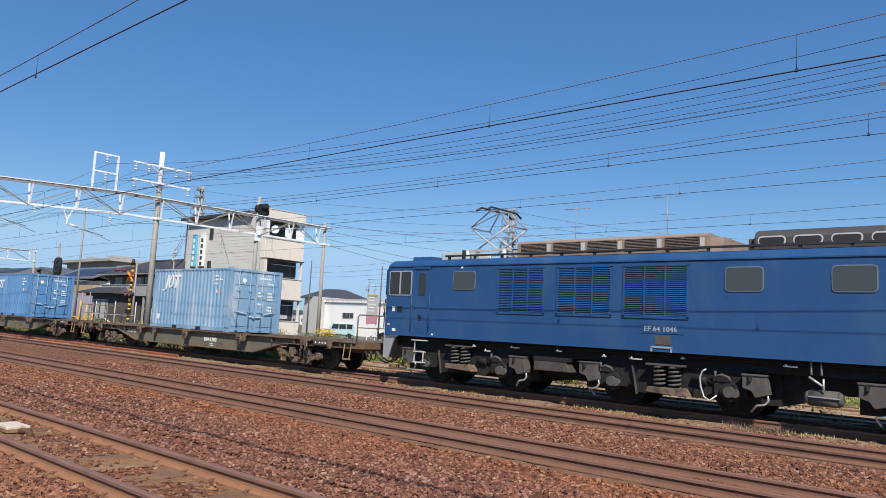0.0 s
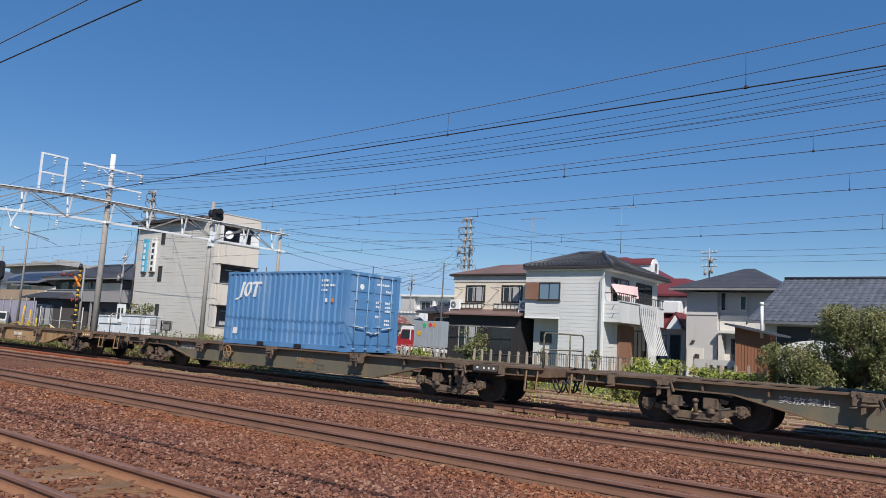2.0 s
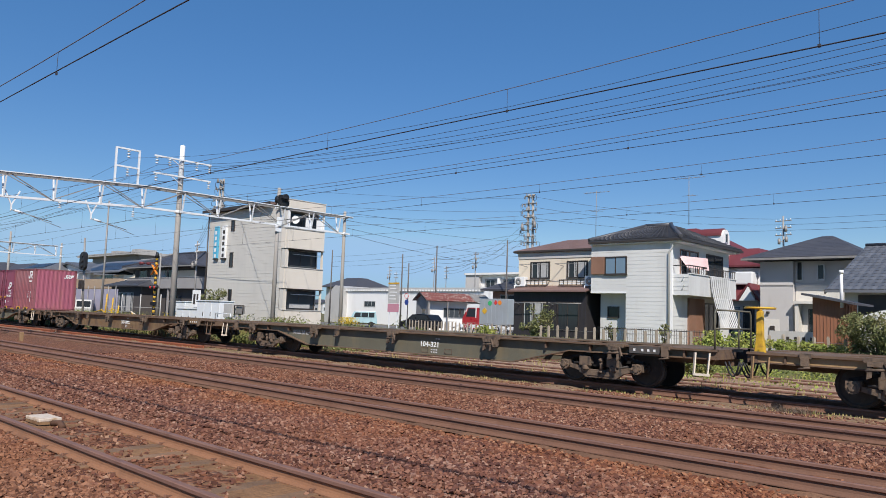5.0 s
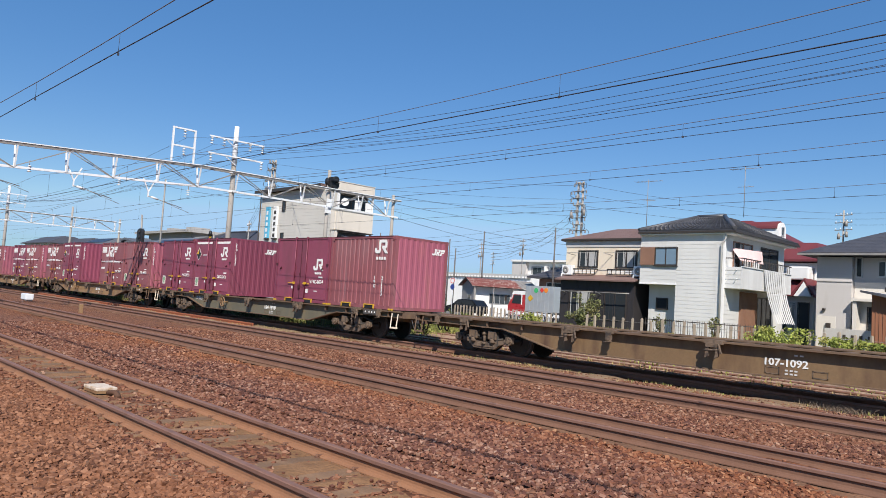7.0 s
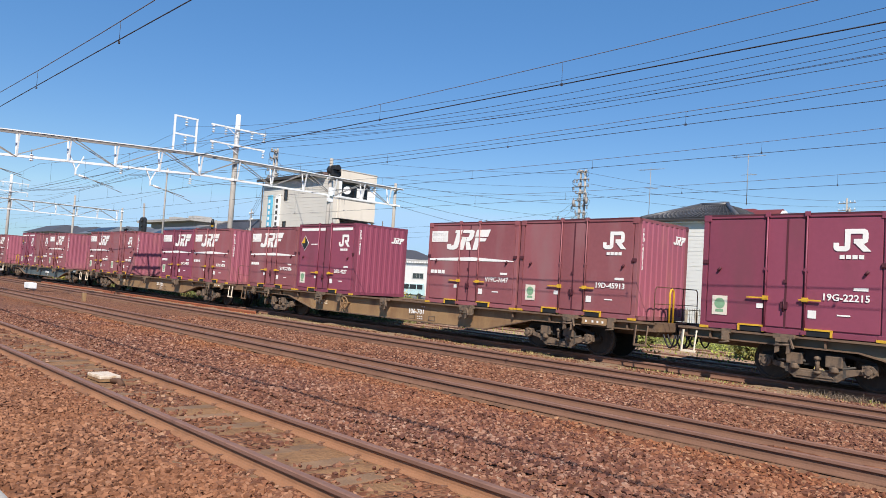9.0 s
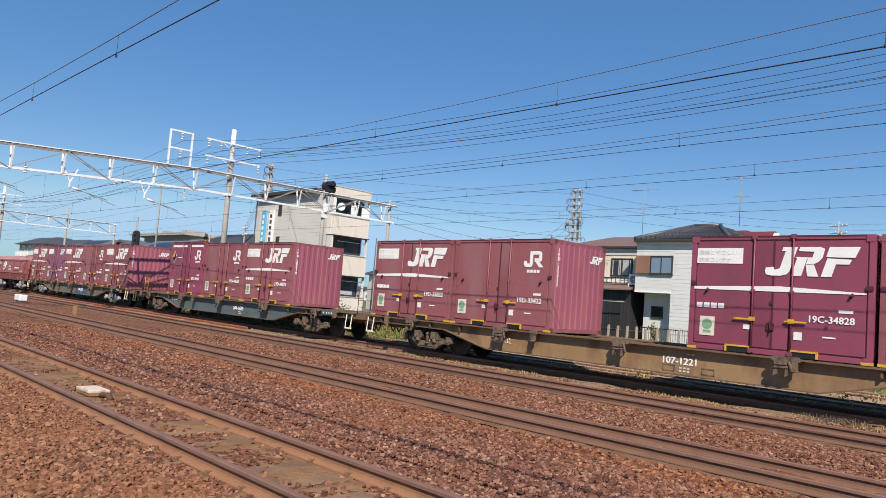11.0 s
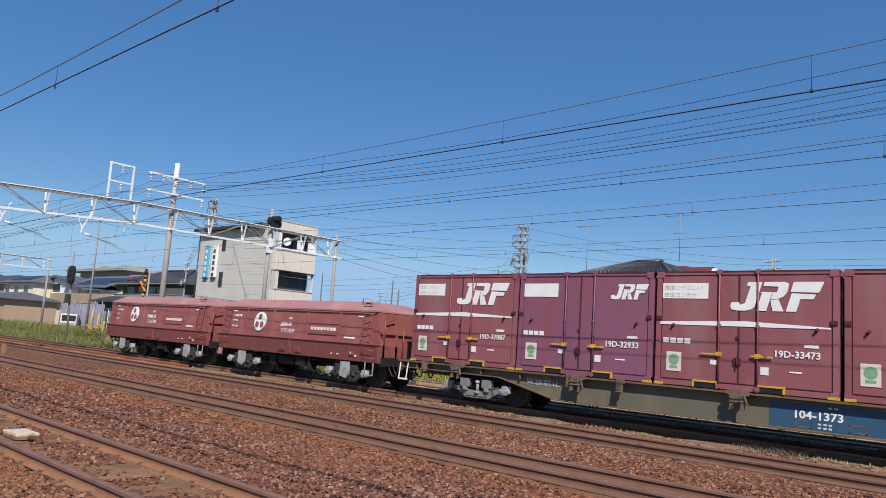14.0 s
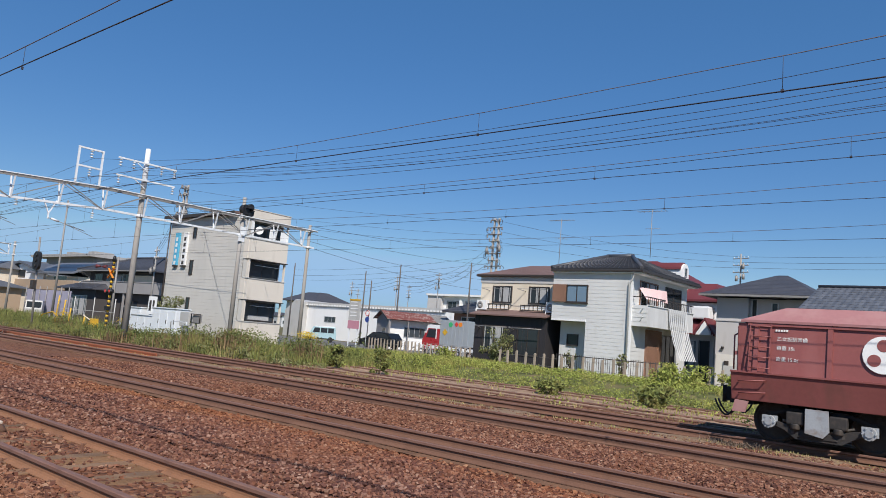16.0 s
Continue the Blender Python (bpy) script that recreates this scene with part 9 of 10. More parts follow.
def left_houses():
    h = thing("dark_roof_townhouse", "large dark two-storey house with tiled hip roofs and grey veranda", "house", group="far houses")
    part("wall", B().box(-95.2, -79.2, 42.6, 52, -0.2, 6.1), "dark_wall", h, "dark brown upper wall")
    r = part("roof", hip_roof(-96.5, -78.2, 41.4, 53.5, 6.3, 8.25, -91.0, -84.0, 46.2, 48.5), "slate", h, "dark tiled hip roof")
    tile_rows(r, (-96.5, 41.4, 6.3), (-78.2, 41.4, 6.3), (-84.0, 46.2, 8.25), (-91.0, 46.2, 8.25), 10, "slate", 0.04)
    part("ridge", B().rod((-91.2, 46.2, 8.32), (-83.8, 46.2, 8.32), 0.16, 8).rod((-78.2, 41.4, 6.36), (-84.0, 46.2, 8.3), 0.13, 8).rod((-96.5, 41.4, 6.36), (-91.0, 46.2, 8.3), 0.13, 8), "slate", r)
    part("eave_gutter", B().box(-96.5, -78.2, 41.3, 41.4, 6.12, 6.26), "galv_old", h)
    lr = part("low_roof", hip_roof(-98.0, -87.5, 39.6, 42.6, 3.85, 4.75, -96, -89, 42.2, 42.6), "slate", h, "dark lower roof")
    tile_rows(lr, (-98.0, 39.6, 3.85), (-87.5, 39.6, 3.85), (-89, 42.2, 4.75), (-96, 42.2, 4.75), 6, "slate", 0.04)
    part("low_wall", B().box(-97.0, -88.3, 40.4, 42.6, -0.2, 3.75), "dark_wall", h)
    part("veranda", B().box(-95.6, -77.2, 41.7, 42.6, 3.55, 4.85).box(-95.65, -77.15, 41.64, 42.6, 4.85, 4.93), "veranda_grey", h, "grey veranda front")
    part("under_veranda", B().box(-88.3, -77.6, 42.5, 43, -0.2, 3.5), "dark_wall", h)
    part("veranda_post", B().box(-77.6, -77.4, 41.8, 42.0, -0.2, 3.55).box(-84.4, -84.2, 41.8, 42.0, -0.2, 3.55), "veranda_grey", h)
    window(h, "y", 40.4, -94.6, -90.4, 0.6, 2.9, "alu", "glass_pale", 2, True, False)
    for a, c in ((-93.8, -91.8), (-90.7, -86.2), (-85.9, -84.9)):
        window(h, "y", 42.6, a, c, 4.95, 5.85, "galv_old", "glass", 1 if c - a > 2 else 0, c - a > 3, False)
    part("tan_panel", B().box(-83.7, -79.3, 42.5, 42.6, 4.7, 5.75), "cream_wall", h, "tan blind behind the veranda")
    window(h, "y", 42.5, -86, -82, 0.6, 2.7, "dark_trim", "glass", 1, False, False)
    o = thing("cream_solar_house", "cream house with white gable and solar panels on its roof", "house", group="far houses")
    part("wall", B().box(-160, -127.5, 55, 66, -0.2, 6.6), "cream_wall", o)
    part("gable_wall", B().prism([(-160, 5.9), (-140.5, 5.9), (-140.5, 7.3), (-151, 8.9), (-160, 7.4)], 54.5, 55), "white_wall", o)
    part("roof", B().prism([(53.6, 6.9), (53.6, 7.1), (59.5, 9.6), (66.5, 7.1), (66.5, 6.9), (59.5, 9.4)], -146, -126.4, "x"), "tile_grey", o)
    part("gable_roof", B().prism([(-162, 7.0), (-151, 8.95), (-139.5, 7.0), (-139.5, 7.35), (-151, 9.35), (-162, 7.35)], 53.8, 62), "tile_grey", o)
    for k in range(5):
        for j in range(2):
            part("solar_panel", B().add([(-142.6 + k * 2.9, 54.3 + j * 2.1, 7.46 + j * 0.89), (-139.9 + k * 2.9, 54.3 + j * 2.1, 7.46 + j * 0.89), (-139.9 + k * 2.9, 56.2 + j * 2.1, 8.26 + j * 0.89), (-142.6 + k * 2.9, 56.2 + j * 2.1, 8.26 + j * 0.89)], [(0, 1, 2, 3)]), "solar", o)
    part("balcony", B().box(-159.5, -127.0, 54.0, 55, 4.1, 5.87), "tan_front", o, "tan balcony front")
    window(o, "y", 54.5, -154, -149, 6.2, 7.6, "dark_trim", "glass", 1, False, False)
    window(o, "y", 55, -137, -132, 5.95, 6.6, "alu", "glass", 1, False, False)
    for x0, x1, y, z0, z1, wall_, roof_, name, label in (
            (-170.5, -159.5, 58, 7.4, 10.2, "grey_pale", "tile_grey", "grey_roof_house", "pale house with a grey tiled roof"),
            (-169.5, -151.5, 50, 7.5, 9.3, "cream_wall", "tile_grey", "tan_solar_house", "tan two-storey house with roof panels"),
            (-192, -174, 52, 7.3, 9.8, "tan_front", "slate", "dark_tile_house", "tan house under a dark tiled roof"),
            (-161, -151, 45, 4.2, 5.3, "dark_wall", "tile_grey", "low_tiled_house", "low dark house with grey tiles"),
            (-165, -153, 39, 3.9, 5.4, "veranda_grey", "tile_brown", "brown_roof_house", "low grey house with a brown roof"),
            (-147.5, -133.5, 40, 3.7, 5.1, "tan_front", "tile_grey", "tan_low_house", "low tan house with a grey roof")):
        q = thing(name, label, "house", group="far houses")
        part("wall", B().box(x0 + 0.8, x1 - 0.8, y + 0.9, y + 9, -0.2, z0 + 0.1), wall_, q)
        part("roof", hip_roof(x0, x1, y, y + 10, z0 + 0.2, z1, x0 + 2.5, x1 - 2.5, y + 4, y + 5), roof_, q)
        n = int((x1 - x0) / 5)
        for k in range(n):
            a = x0 + 1.6 + k * (x1 - x0 - 2) / n
            window(q, "y", y + 0.9, a, a + 2.2, z0 - 1.8, z0 - 0.5, "alu", "glass", 1, False, False)
            if z0 > 6:
                window(q, "y", y + 0.9, a, a + 2.4, 1.0, 2.9, "alu", "glass", 1, k % 2 == 0, False)
        if z0 > 6:
            part("veranda", B().box(x0 + 1.5, (x0 + x1) / 2, y + 0.2, y + 0.9, z0 - 3.2, z0 - 2.2), "tan_front" if wall_ == "cream_wall" else wall_, q)
        if name == "tan_solar_house":
            for k in range(5):
                a = x0 + 3.2 + k * 2.3
                part("solar_panel", B().add([(a, y + 0.9, z0 + 0.66), (a + 2.1, y + 0.9, z0 + 0.66), (a + 2.1, y + 3.4, z0 + 1.66), (a, y + 3.4, z0 + 1.66)], [(0, 1, 2, 3)]), "solar", q)
    q = thing("balcony_house", "grey house with white balconies and dark roof", "house", group="far houses")
    part("wall", B().box(-209, -187, 50, 60, -0.2, 8.2), "far_concrete", q)
    part("roof", hip_roof(-210, -186, 49.0, 61, 8.3, 10.2, -206, -190, 53.5, 56), "slate", q)
    for k in range(4):
        window(q, "y", 50, -207 + k * 5.8, -204 + k * 5.8, 6.6, 8.0, "alu", "glass", 1, False, False)
        window(q, "y", 50, -207 + k * 5.8, -204 + k * 5.8, 3.4, 5.2, "alu", "glass", 1, False, False)
        part("balcony", B().box(-208 + k * 5.8, -203 + k * 5.8, 48.9, 50, 5.2, 6.3), "white_wall" if k < 2 else "grey_pale", q)
    g = thing("lilac_hoarding", "lilac sheet hoarding round a yard", "fence")
    part("sheet", B().box(-97, -84.8, 36.0, 36.1, -0.2, 3.2), "lilac", g)
    for k in range(7):
        part("hoarding_post", B().rod((-97 + k * 2, 35.9, -0.2), (-97 + k * 2, 35.9, 3.6), 0.05), "galv_old", g)
    v = thing("white_minibus", "white minibus parked behind the crossing", "minibus", (-88.8, 34.0, -0.2), rz=-24)
    part("body", B().prism([(-2.4, 0.35), (2.2, 0.35), (2.35, 1.1), (2.0, 2.05), (-2.4, 2.1)], -0.85, 0.85), "sheet_grey", v, bevel=0.08)
    part("side_window", B().box(-2.2, 1.6, -0.92, -0.88, 1.2, 1.85).box(2.05, 2.3, -0.7, 0.7, 1.2, 1.9), "glass", v)
    for x in (-1.6, 1.5):
        part("wheel", B().rod((x, -0.95, 0.33), (x, -0.7, 0.33), 0.33, 14), "tyre", v)
    t = thing("flat_roof_block", "long flat concrete building in the distance", "building", group="far houses")
    part("wall", B().box(-216, -187, 84, 96, -0.2, 14.3).box(-187, -152, 86, 96, -0.2, 12.5), "veranda_grey", t)
    part("roof_slab", B().box(-222, -185, 82, 97, 14.3, 15.0).box(-185, -150, 84, 97, 12.5, 13.1), "far_concrete", t)
    for a in (-206, -193, -172, -160):
        part("roof_box", B().box(a, a + 4, 85, 90, 12.5, 16.0 if a < -187 else 14.2), "far_concrete", t)
    for k in range(10):
        window(t, "y", 84 if k < 4 else 86, -213 + k * 6.5, -209.5 + k * 6.5, 9.0, 10.6, "alu", "glass", 1, False, False)
    rnd = random.Random(11)
    for k in range(34):
        x = -420 + k * 15 + rnd.uniform(-4, 4)
        y = 150 + rnd.uniform(0, 120) - 0.15 * x
        hh, w = rnd.uniform(5, 9.5), rnd.uniform(8, 16)
        m = rnd.choice(("white_wall", "grey_wall", "cream_wall", "grey_pale", "hill"))
        t = thing("distant_house", "small distant house with a plain roof", "house", group="distant houses")
        part("wall", B().box(x, x + w, y, y + 9, -0.2, hh - 1.6), m, t)
        part("roof", hip_roof(x - 0.6, x + w + 0.6, y - 0.6, y + 9.6, hh - 1.5, hh + 0.6, x + w * 0.3, x + w * 0.7, y + 4, y + 5), rnd.choice(("slate", "tile_brown", "tile_grey")), t)
        for j in range(int(w // 4)):
            window(t, "y", y, x + 1 + j * 4, x + 3 + j * 4, 1.2, 2.6, "alu", "glass", 0, False, False)


three_storey()
cream_black_house()
white_house()
maroon_house()
grey_house()
tiled_house()
small_sheds()
low_buildings()
left_houses()
antenna(-18.2, 40.5, 7.2, 2.9)
antenna(-25.0, 41.5, 6.6, 3.4, "slim aerial pole on the brown roof")


# ---- vehicles ----
def wheel_of(parent, x, y, r):
    w = part("wheel", B().rod((x, y - 0.12, r), (x, y + 0.12, r), r, 16), "tyre", parent)
    part("rim", B().rod((x, y - 0.13, r), (x, y - 0.1, r), r * 0.6, 12), "alu", w)


def truck():
    t = thing("delivery_truck", "small red-cab box truck with silver body", "truck", (-41.2, 51, -0.2))
    part("box_body", B().box(-0.7, 2.5, -1.0, 1.0, 0.95, 3.25), "truck_silver", t, "silver box body with coloured dots", bevel=0.03)
    b = B()
    for k in range(8):
        b.box(-0.6 + k * 0.42, -0.57 + k * 0.42, -1.012, -0.99, 1.05, 3.2)
    part("box_ribs", b, "truck_silver", t)
    for x, z, r, m in ((0.5, 2.85, 0.22, "green"), (1.15, 2.9, 0.22, "sign_red"), (1.6, 2.9, 0.2, "orange"), (-0.1, 2.15, 0.3, "yellow")):
        part("painted_shape", B().rod((x, -1.03, z), (x, -1.0, z), r, 4 if m in ("yellow", "sign_red") else 14), m, t)
    cab = part("cab", B().prism([(-2.75, 0.5), (-0.8, 0.5), (-0.8, 2.55), (-2.2, 2.6), (-2.6, 1.7), (-2.78, 1.4)], -0.95, 0.95), "truck_red", t, "red cab with white roof", bevel=0.05)
    part("cab_roof", B().prism([(-2.3, 2.42), (-0.78, 2.42), (-0.78, 2.68), (-1.9, 2.75), (-2.2, 2.64)], -0.97, 0.97).prism([(-2.38, 2.0), (-2.30, 1.98), (-2.10, 2.44), (-2.2, 2.44)], -0.98, -0.96).prism([(-1.18, 1.5), (-1.08, 1.5), (-1.08, 2.44), (-1.18, 2.44)], -0.98, -0.96), "white_wall", cab, "white cab roof and pillars")
    part("side_window", B().prism([(-2.3, 1.6), (-1.2, 1.6), (-1.2, 2.35), (-2.05, 2.35)], -0.97, -0.93), "glass", cab)
    part("windscreen", B().add([(-2.64, -0.85, 1.65), (-2.64, 0.85, 1.65), (-2.25, 0.85, 2.5), (-2.25, -0.85, 2.5)], [(0, 1, 2, 3)]), "glass", cab)
    part("mirror", B().rod((-2.5, -0.97, 2.2), (-2.85, -1.15, 2.3), 0.02).box(-2.95, -2.85, -1.2, -1.05, 1.75, 2.3), "dark_trim", cab)
    part("grille", B().box(-2.80, -2.72, -0.7, 0.7, 0.85, 1.25), "dark_trim", cab)
    part("bumper", B().box(-2.85, -2.6, -0.95, 0.95, 0.35, 0.75), "white_wall", cab)
    part("chassis", B().box(-2.4, 3.1, -0.5, 0.5, 0.55, 1.0), "under", t)
    for x in (-1.9, 2.0):
        wheel_of(t, x, -0.85, 0.4)
        wheel_of(t, x, 0.85, 0.4)


def small_car(x, y, rz, paint, label, name, tall):
    c = thing(name, label, "car", (x, y, -0.2), rz=rz)
    if tall:
        prof = [(-1.9, 0.35), (1.7, 0.35), (1.85, 0.9), (1.1, 1.05), (0.75, 1.72), (-1.75, 1.78), (-1.92, 0.9)]
        win = [(-1.6, 1.08), (0.8, 1.08), (0.6, 1.6), (-1.6, 1.64)]
    else:
        prof = [(-2.3, 0.3), (2.25, 0.3), (2.3, 0.85), (1.3, 1.08), (0.5, 1.62), (-0.6, 1.70), (-1.7, 1.62), (-2.25, 1.1), (-2.32, 0.7)]
        win = [(-1.9, 1.12), (1.0, 1.12), (0.42, 1.54), (-0.6, 1.60), (-1.5, 1.54)]
    part("body", B().prism(prof, -0.85, 0.85), paint, c, bevel=0.06)
    part("side_windows", B().prism(win, -0.87, 0.87), "glass", c)
    for side in (-1, 1):
        for q in (-0.9, -0.06) if tall else (-0.06,):
            part("pillar", B().box(q - 0.04, q + 0.04, side * 0.85, side * 0.885, 1.02, 1.62 if tall else 1.36), paint, c)
        part("sill_trim", B().box(-1.7, 1.6, side * 0.84, side * 0.875, 0.34, 0.45), "tyre", c)
        part("door_handle", B().box(-0.35, -0.15, side * 0.85, side * 0.88, 0.88, 0.92), "alu", c)
    if tall:
        part("roof_panel", B().box(-1.7, 0.55, -0.72, 0.72, 1.77, 1.81), "white_wall", c, "white roof panel", bevel=0.02)
    part("lamp", B().box(1.7, 1.88, -0.7, -0.4, 0.7, 0.85), "alu", c)
    for q in (-1.25, 1.25):
        wheel_of(c, q, -0.78, 0.31)
        wheel_of(c, q, 0.78, 0.31)


truck()
small_car(-53.1, 54, 180, "car_black", "black estate car parked in the yard", "parked_car", False)
small_car(-64.8, 55.8, 229, "van_blue", "pale blue boxy mini car parked beside the meadow", "boxy_car", True)


# ---- fences, poles, signs and railway equipment ----
def fence(pts, step, h, label, mesh_from=None):
    f = thing("post_fence", label, "fence", group="concrete post fences")
    post = shared(("post", h), lambda: B().box(-0.05, 0.05, -0.05, 0.05, -0.25, h - 0.04).box(-0.038, 0.038, -0.038, 0.038, h - 0.04, h).mesh("post", M["post"], 0.012))
    a, b = Vector(pts[0]), Vector(pts[1])
    n = int((b - a).length / step)
    for k in range(n + 1):
        p = a.lerp(b, k / n)
        part("post", post, None, f, at=pose(p.x, p.y, RNG.normal(0, 0.03), RNG.normal(0, 1.2), RNG.normal(0, 1.2), RNG.normal(0, 8)))
    for z in (0.55, 0.95):
        part("wire_strand", B().rod((a.x, a.y, z), (b.x, b.y, z), 0.008, 4), "galv_old", f)
    if mesh_from:
        c, d = Vector(mesh_from[0]), Vector(mesh_from[1])
        m = B()
        k = int((d - c).length / 0.12)
        for i in range(k + 1):
            p = c.lerp(d, i / k)
            m.rod((p.x, p.y, 0.25), (p.x, p.y, 1.22), 0.012, 4)
        for z in (0.3, 1.15):
            m.rod((c.x, c.y, z), (d.x, d.y, z), 0.02, 5)
        part("mesh_panel", m, "dark_trim", f, "dark metal railing panels")


fence(((-7.5, 30.2), (-22.0, 31.2)), 0.55, 1.16, "row of weathered concrete fence posts", ((-12.5, 30.7), (-18.6, 31.2)))
fence(((-31.5, 42.2), (-48.5, 47.8)), 0.6, 0.92, "row of concrete posts along the yard")
for k in range(12):
    x, y = -42.0 + k * 1.25 + RNG.normal(0, 0.2), 47.2 - k * 0.45
    b = thing("parked_bicycle", "bicycle leaning in a row beside the fence", "bicycle", (x, y, -0.2), "parked bicycles", rz=float(RNG.uniform(-25, 25)))
    for q in (-0.5, 0.5):
        part("wheel", shared(("bw", q), lambda: B().ring((q, 0.33), 0.29, 0.33, -0.02, 0.02, 16).rod((q - 0.3, 0, 0.33), (q + 0.3, 0, 0.33), 0.006, 4).rod((q, 0, 0.03), (q, 0, 0.63), 0.006, 4).mesh("wheel", M["tyre"])), None, b)
    part("frame", shared("bf", lambda: B().path([(-0.5, 0, 0.33), (-0.15, 0, 0.8), (0.35, 0, 0.85), (0.5, 0, 0.33)], 0.02).path([(-0.15, 0, 0.8), (0.0, 0, 0.3), (0.35, 0, 0.85)], 0.02).path([(0.35, 0, 0.85), (0.32, 0, 1.0), (0.3, -0.25, 1.02)], 0.016).box(-0.28, -0.05, -0.08, 0.08, 0.88, 0.93).mesh("frame", M["galv"])), None, b)
    part("basket", shared("bb", lambda: B().box(0.45, 0.75, -0.18, 0.18, 0.7, 0.95).mesh("basket", M["galv"])), None, b)


def utility_pole(x, y, h, label, arms=0, r=0.14, lean=0.0, material="concrete", lumps=0):
    p = thing("utility_pole", label, "utility pole", (x, y, -0.2), "utility poles")
    part("pole", B().rod((0, 0, 0), (lean, 0, h + 0.2), r, 10, r * 0.6), material, p)
    for k in range(lumps):
        q, z = (0.45, -0.45, 0.4)[k], h - (2.3, 2.5, 1.2)[k]
        part("transformer", B().rod((q * 0.8, -0.25, z - 0.28), (q * 0.8, -0.25, z + 0.28), 0.15, 10).rod((q * 0.8, -0.25, z + 0.28), (q * 0.8, -0.25, z + 0.42), 0.05, 6).beam((0, 0, z), (q * 0.8, -0.25, z), 0.06, 0.06), "galv_old", p, "grey pole transformer")
    for k in range(arms):
        z = h - 0.3 - 0.75 * k
        part("cross_arm", B().beam((-0.9, 0.25, z), (0.9, -0.25, z), 0.08, 0.08), "galv_old", p)
        for q in (-0.8, -0.3, 0.35, 0.8):
            part("pin_insulator", shared("pin", lambda: B().rod((0, 0, 0), (0, 0, 0.18), 0.06, 6, 0.03).mesh("pin_insulator", M["porcelain"])), None, p, at=(q, -0.28 * q, z + 0.04))
    return p


def lattice_pole(x, y, h, arms, label):
    p = thing("transformer_pole", label, "utility pole", (x, y, -0.2), "utility poles")
    for q in (-0.35, 0.35):
        part("pole", B().rod((q, 0, 0), (q * 0.8, 0, h), 0.17, 10, 0.11), "concrete", p)
    rnd = random.Random(int(abs(x)))
    for k, z in enumerate(arms):
        e = rnd.uniform(0.65, 1.15)
        part("cross_arm", B().beam((-e, -0.15, z), (e - 0.1, -0.15, z), 0.08, 0.08), "pole_dark", p)
        for q in (-e, -e * 0.6, 0.0, e * 0.4, e * 0.85):
            part("pin_insulator", shared("pin2", lambda: B().rod((0, 0, -0.16), (0, 0, 0.02), 0.075, 7, 0.06).rod((0, 0, 0.02), (0, 0, 0.2), 0.08, 7, 0.03).mesh("pin_insulator", M["galv_old"])), None, p, at=(q + rnd.uniform(-0.12, 0.12), -0.2, z + rnd.uniform(-0.2, 0.2)))
        e *= rnd.choice((-1, 1))
        part("jumper_cable", B().path([(e, -0.2, z + 0.1), (e * 1.3, -0.25, z - 0.1), (e * 1.25, -0.25, z - 0.45), (e * 0.8, -0.2, z - 0.6)], 0.022), "wire", p)
    for q, z in ((-0.75, h - 3.4), (0.8, h - 3.2)):
        part("transformer", B().rod((q, -0.4, z - 0.34), (q, -0.4, z + 0.28), 0.15, 12).rod((q, -0.4, z + 0.28), (q, -0.4, z + 0.45), 0.05, 6), "galv_old", p, "grey pole transformer")


lattice_pole(-43.8, 60, 14.3, (14.1, 13.3, 12.6, 11.9, 11.2, 10.6, 9.9, 9.3), "double utility pole crowded with transformers and insulators")
lattice_pole(-67.5, 38.6, 14.9, (14.6, 13.9, 12.7, 12.1), "crowded transformer pole behind the grey building")
utility_pole(-25.6, 80, 13.0, "slim pole with short cross arms and transformer", 3, lumps=3)
for x, h in ((-75.9, 9.5), (-62.5, 8.5), (-56.9, 9.3), (-61.4, 7.4), (-46.75, 9.5)):
    utility_pole(x, 60, h, "slim plain dark pole", 0, 0.11, 0.05, "pole_dark")
for x, y, h, a, c in ((-118.5, 110, 11.9, 3, 2), (-116.4, 110, 10.4, 2, 2), (-95.3, 100, 12.4, 4, 2), (-110.6, 120, 12.3, 4, 1), (-80.8, 95, 12.4, 3, 3), (-118, 62, 9, 2, 1), (-74.6, 30.2, 11.9, 1, 0), (-63.2, 30.5, 6.2, 0, 0), (-74.4, 40, 8.7, 2, 2)):
    utility_pole(x, y, h, "concrete utility pole in the town", a, 0.12, lumps=c, material="galv_old")


def cable(a, b, sag, r=0.014, label="sagging black cable between poles"):
    a, b = Vector(a), Vector(b)
    m = B().path([a.lerp(b, k / 14) - Vector((0, 0, 4 * sag * (k / 14) * (1 - k / 14))) for k in range(15)], r, 5)
    solo("overhead_cable", m, "wire", label, "cable", group="town cables")


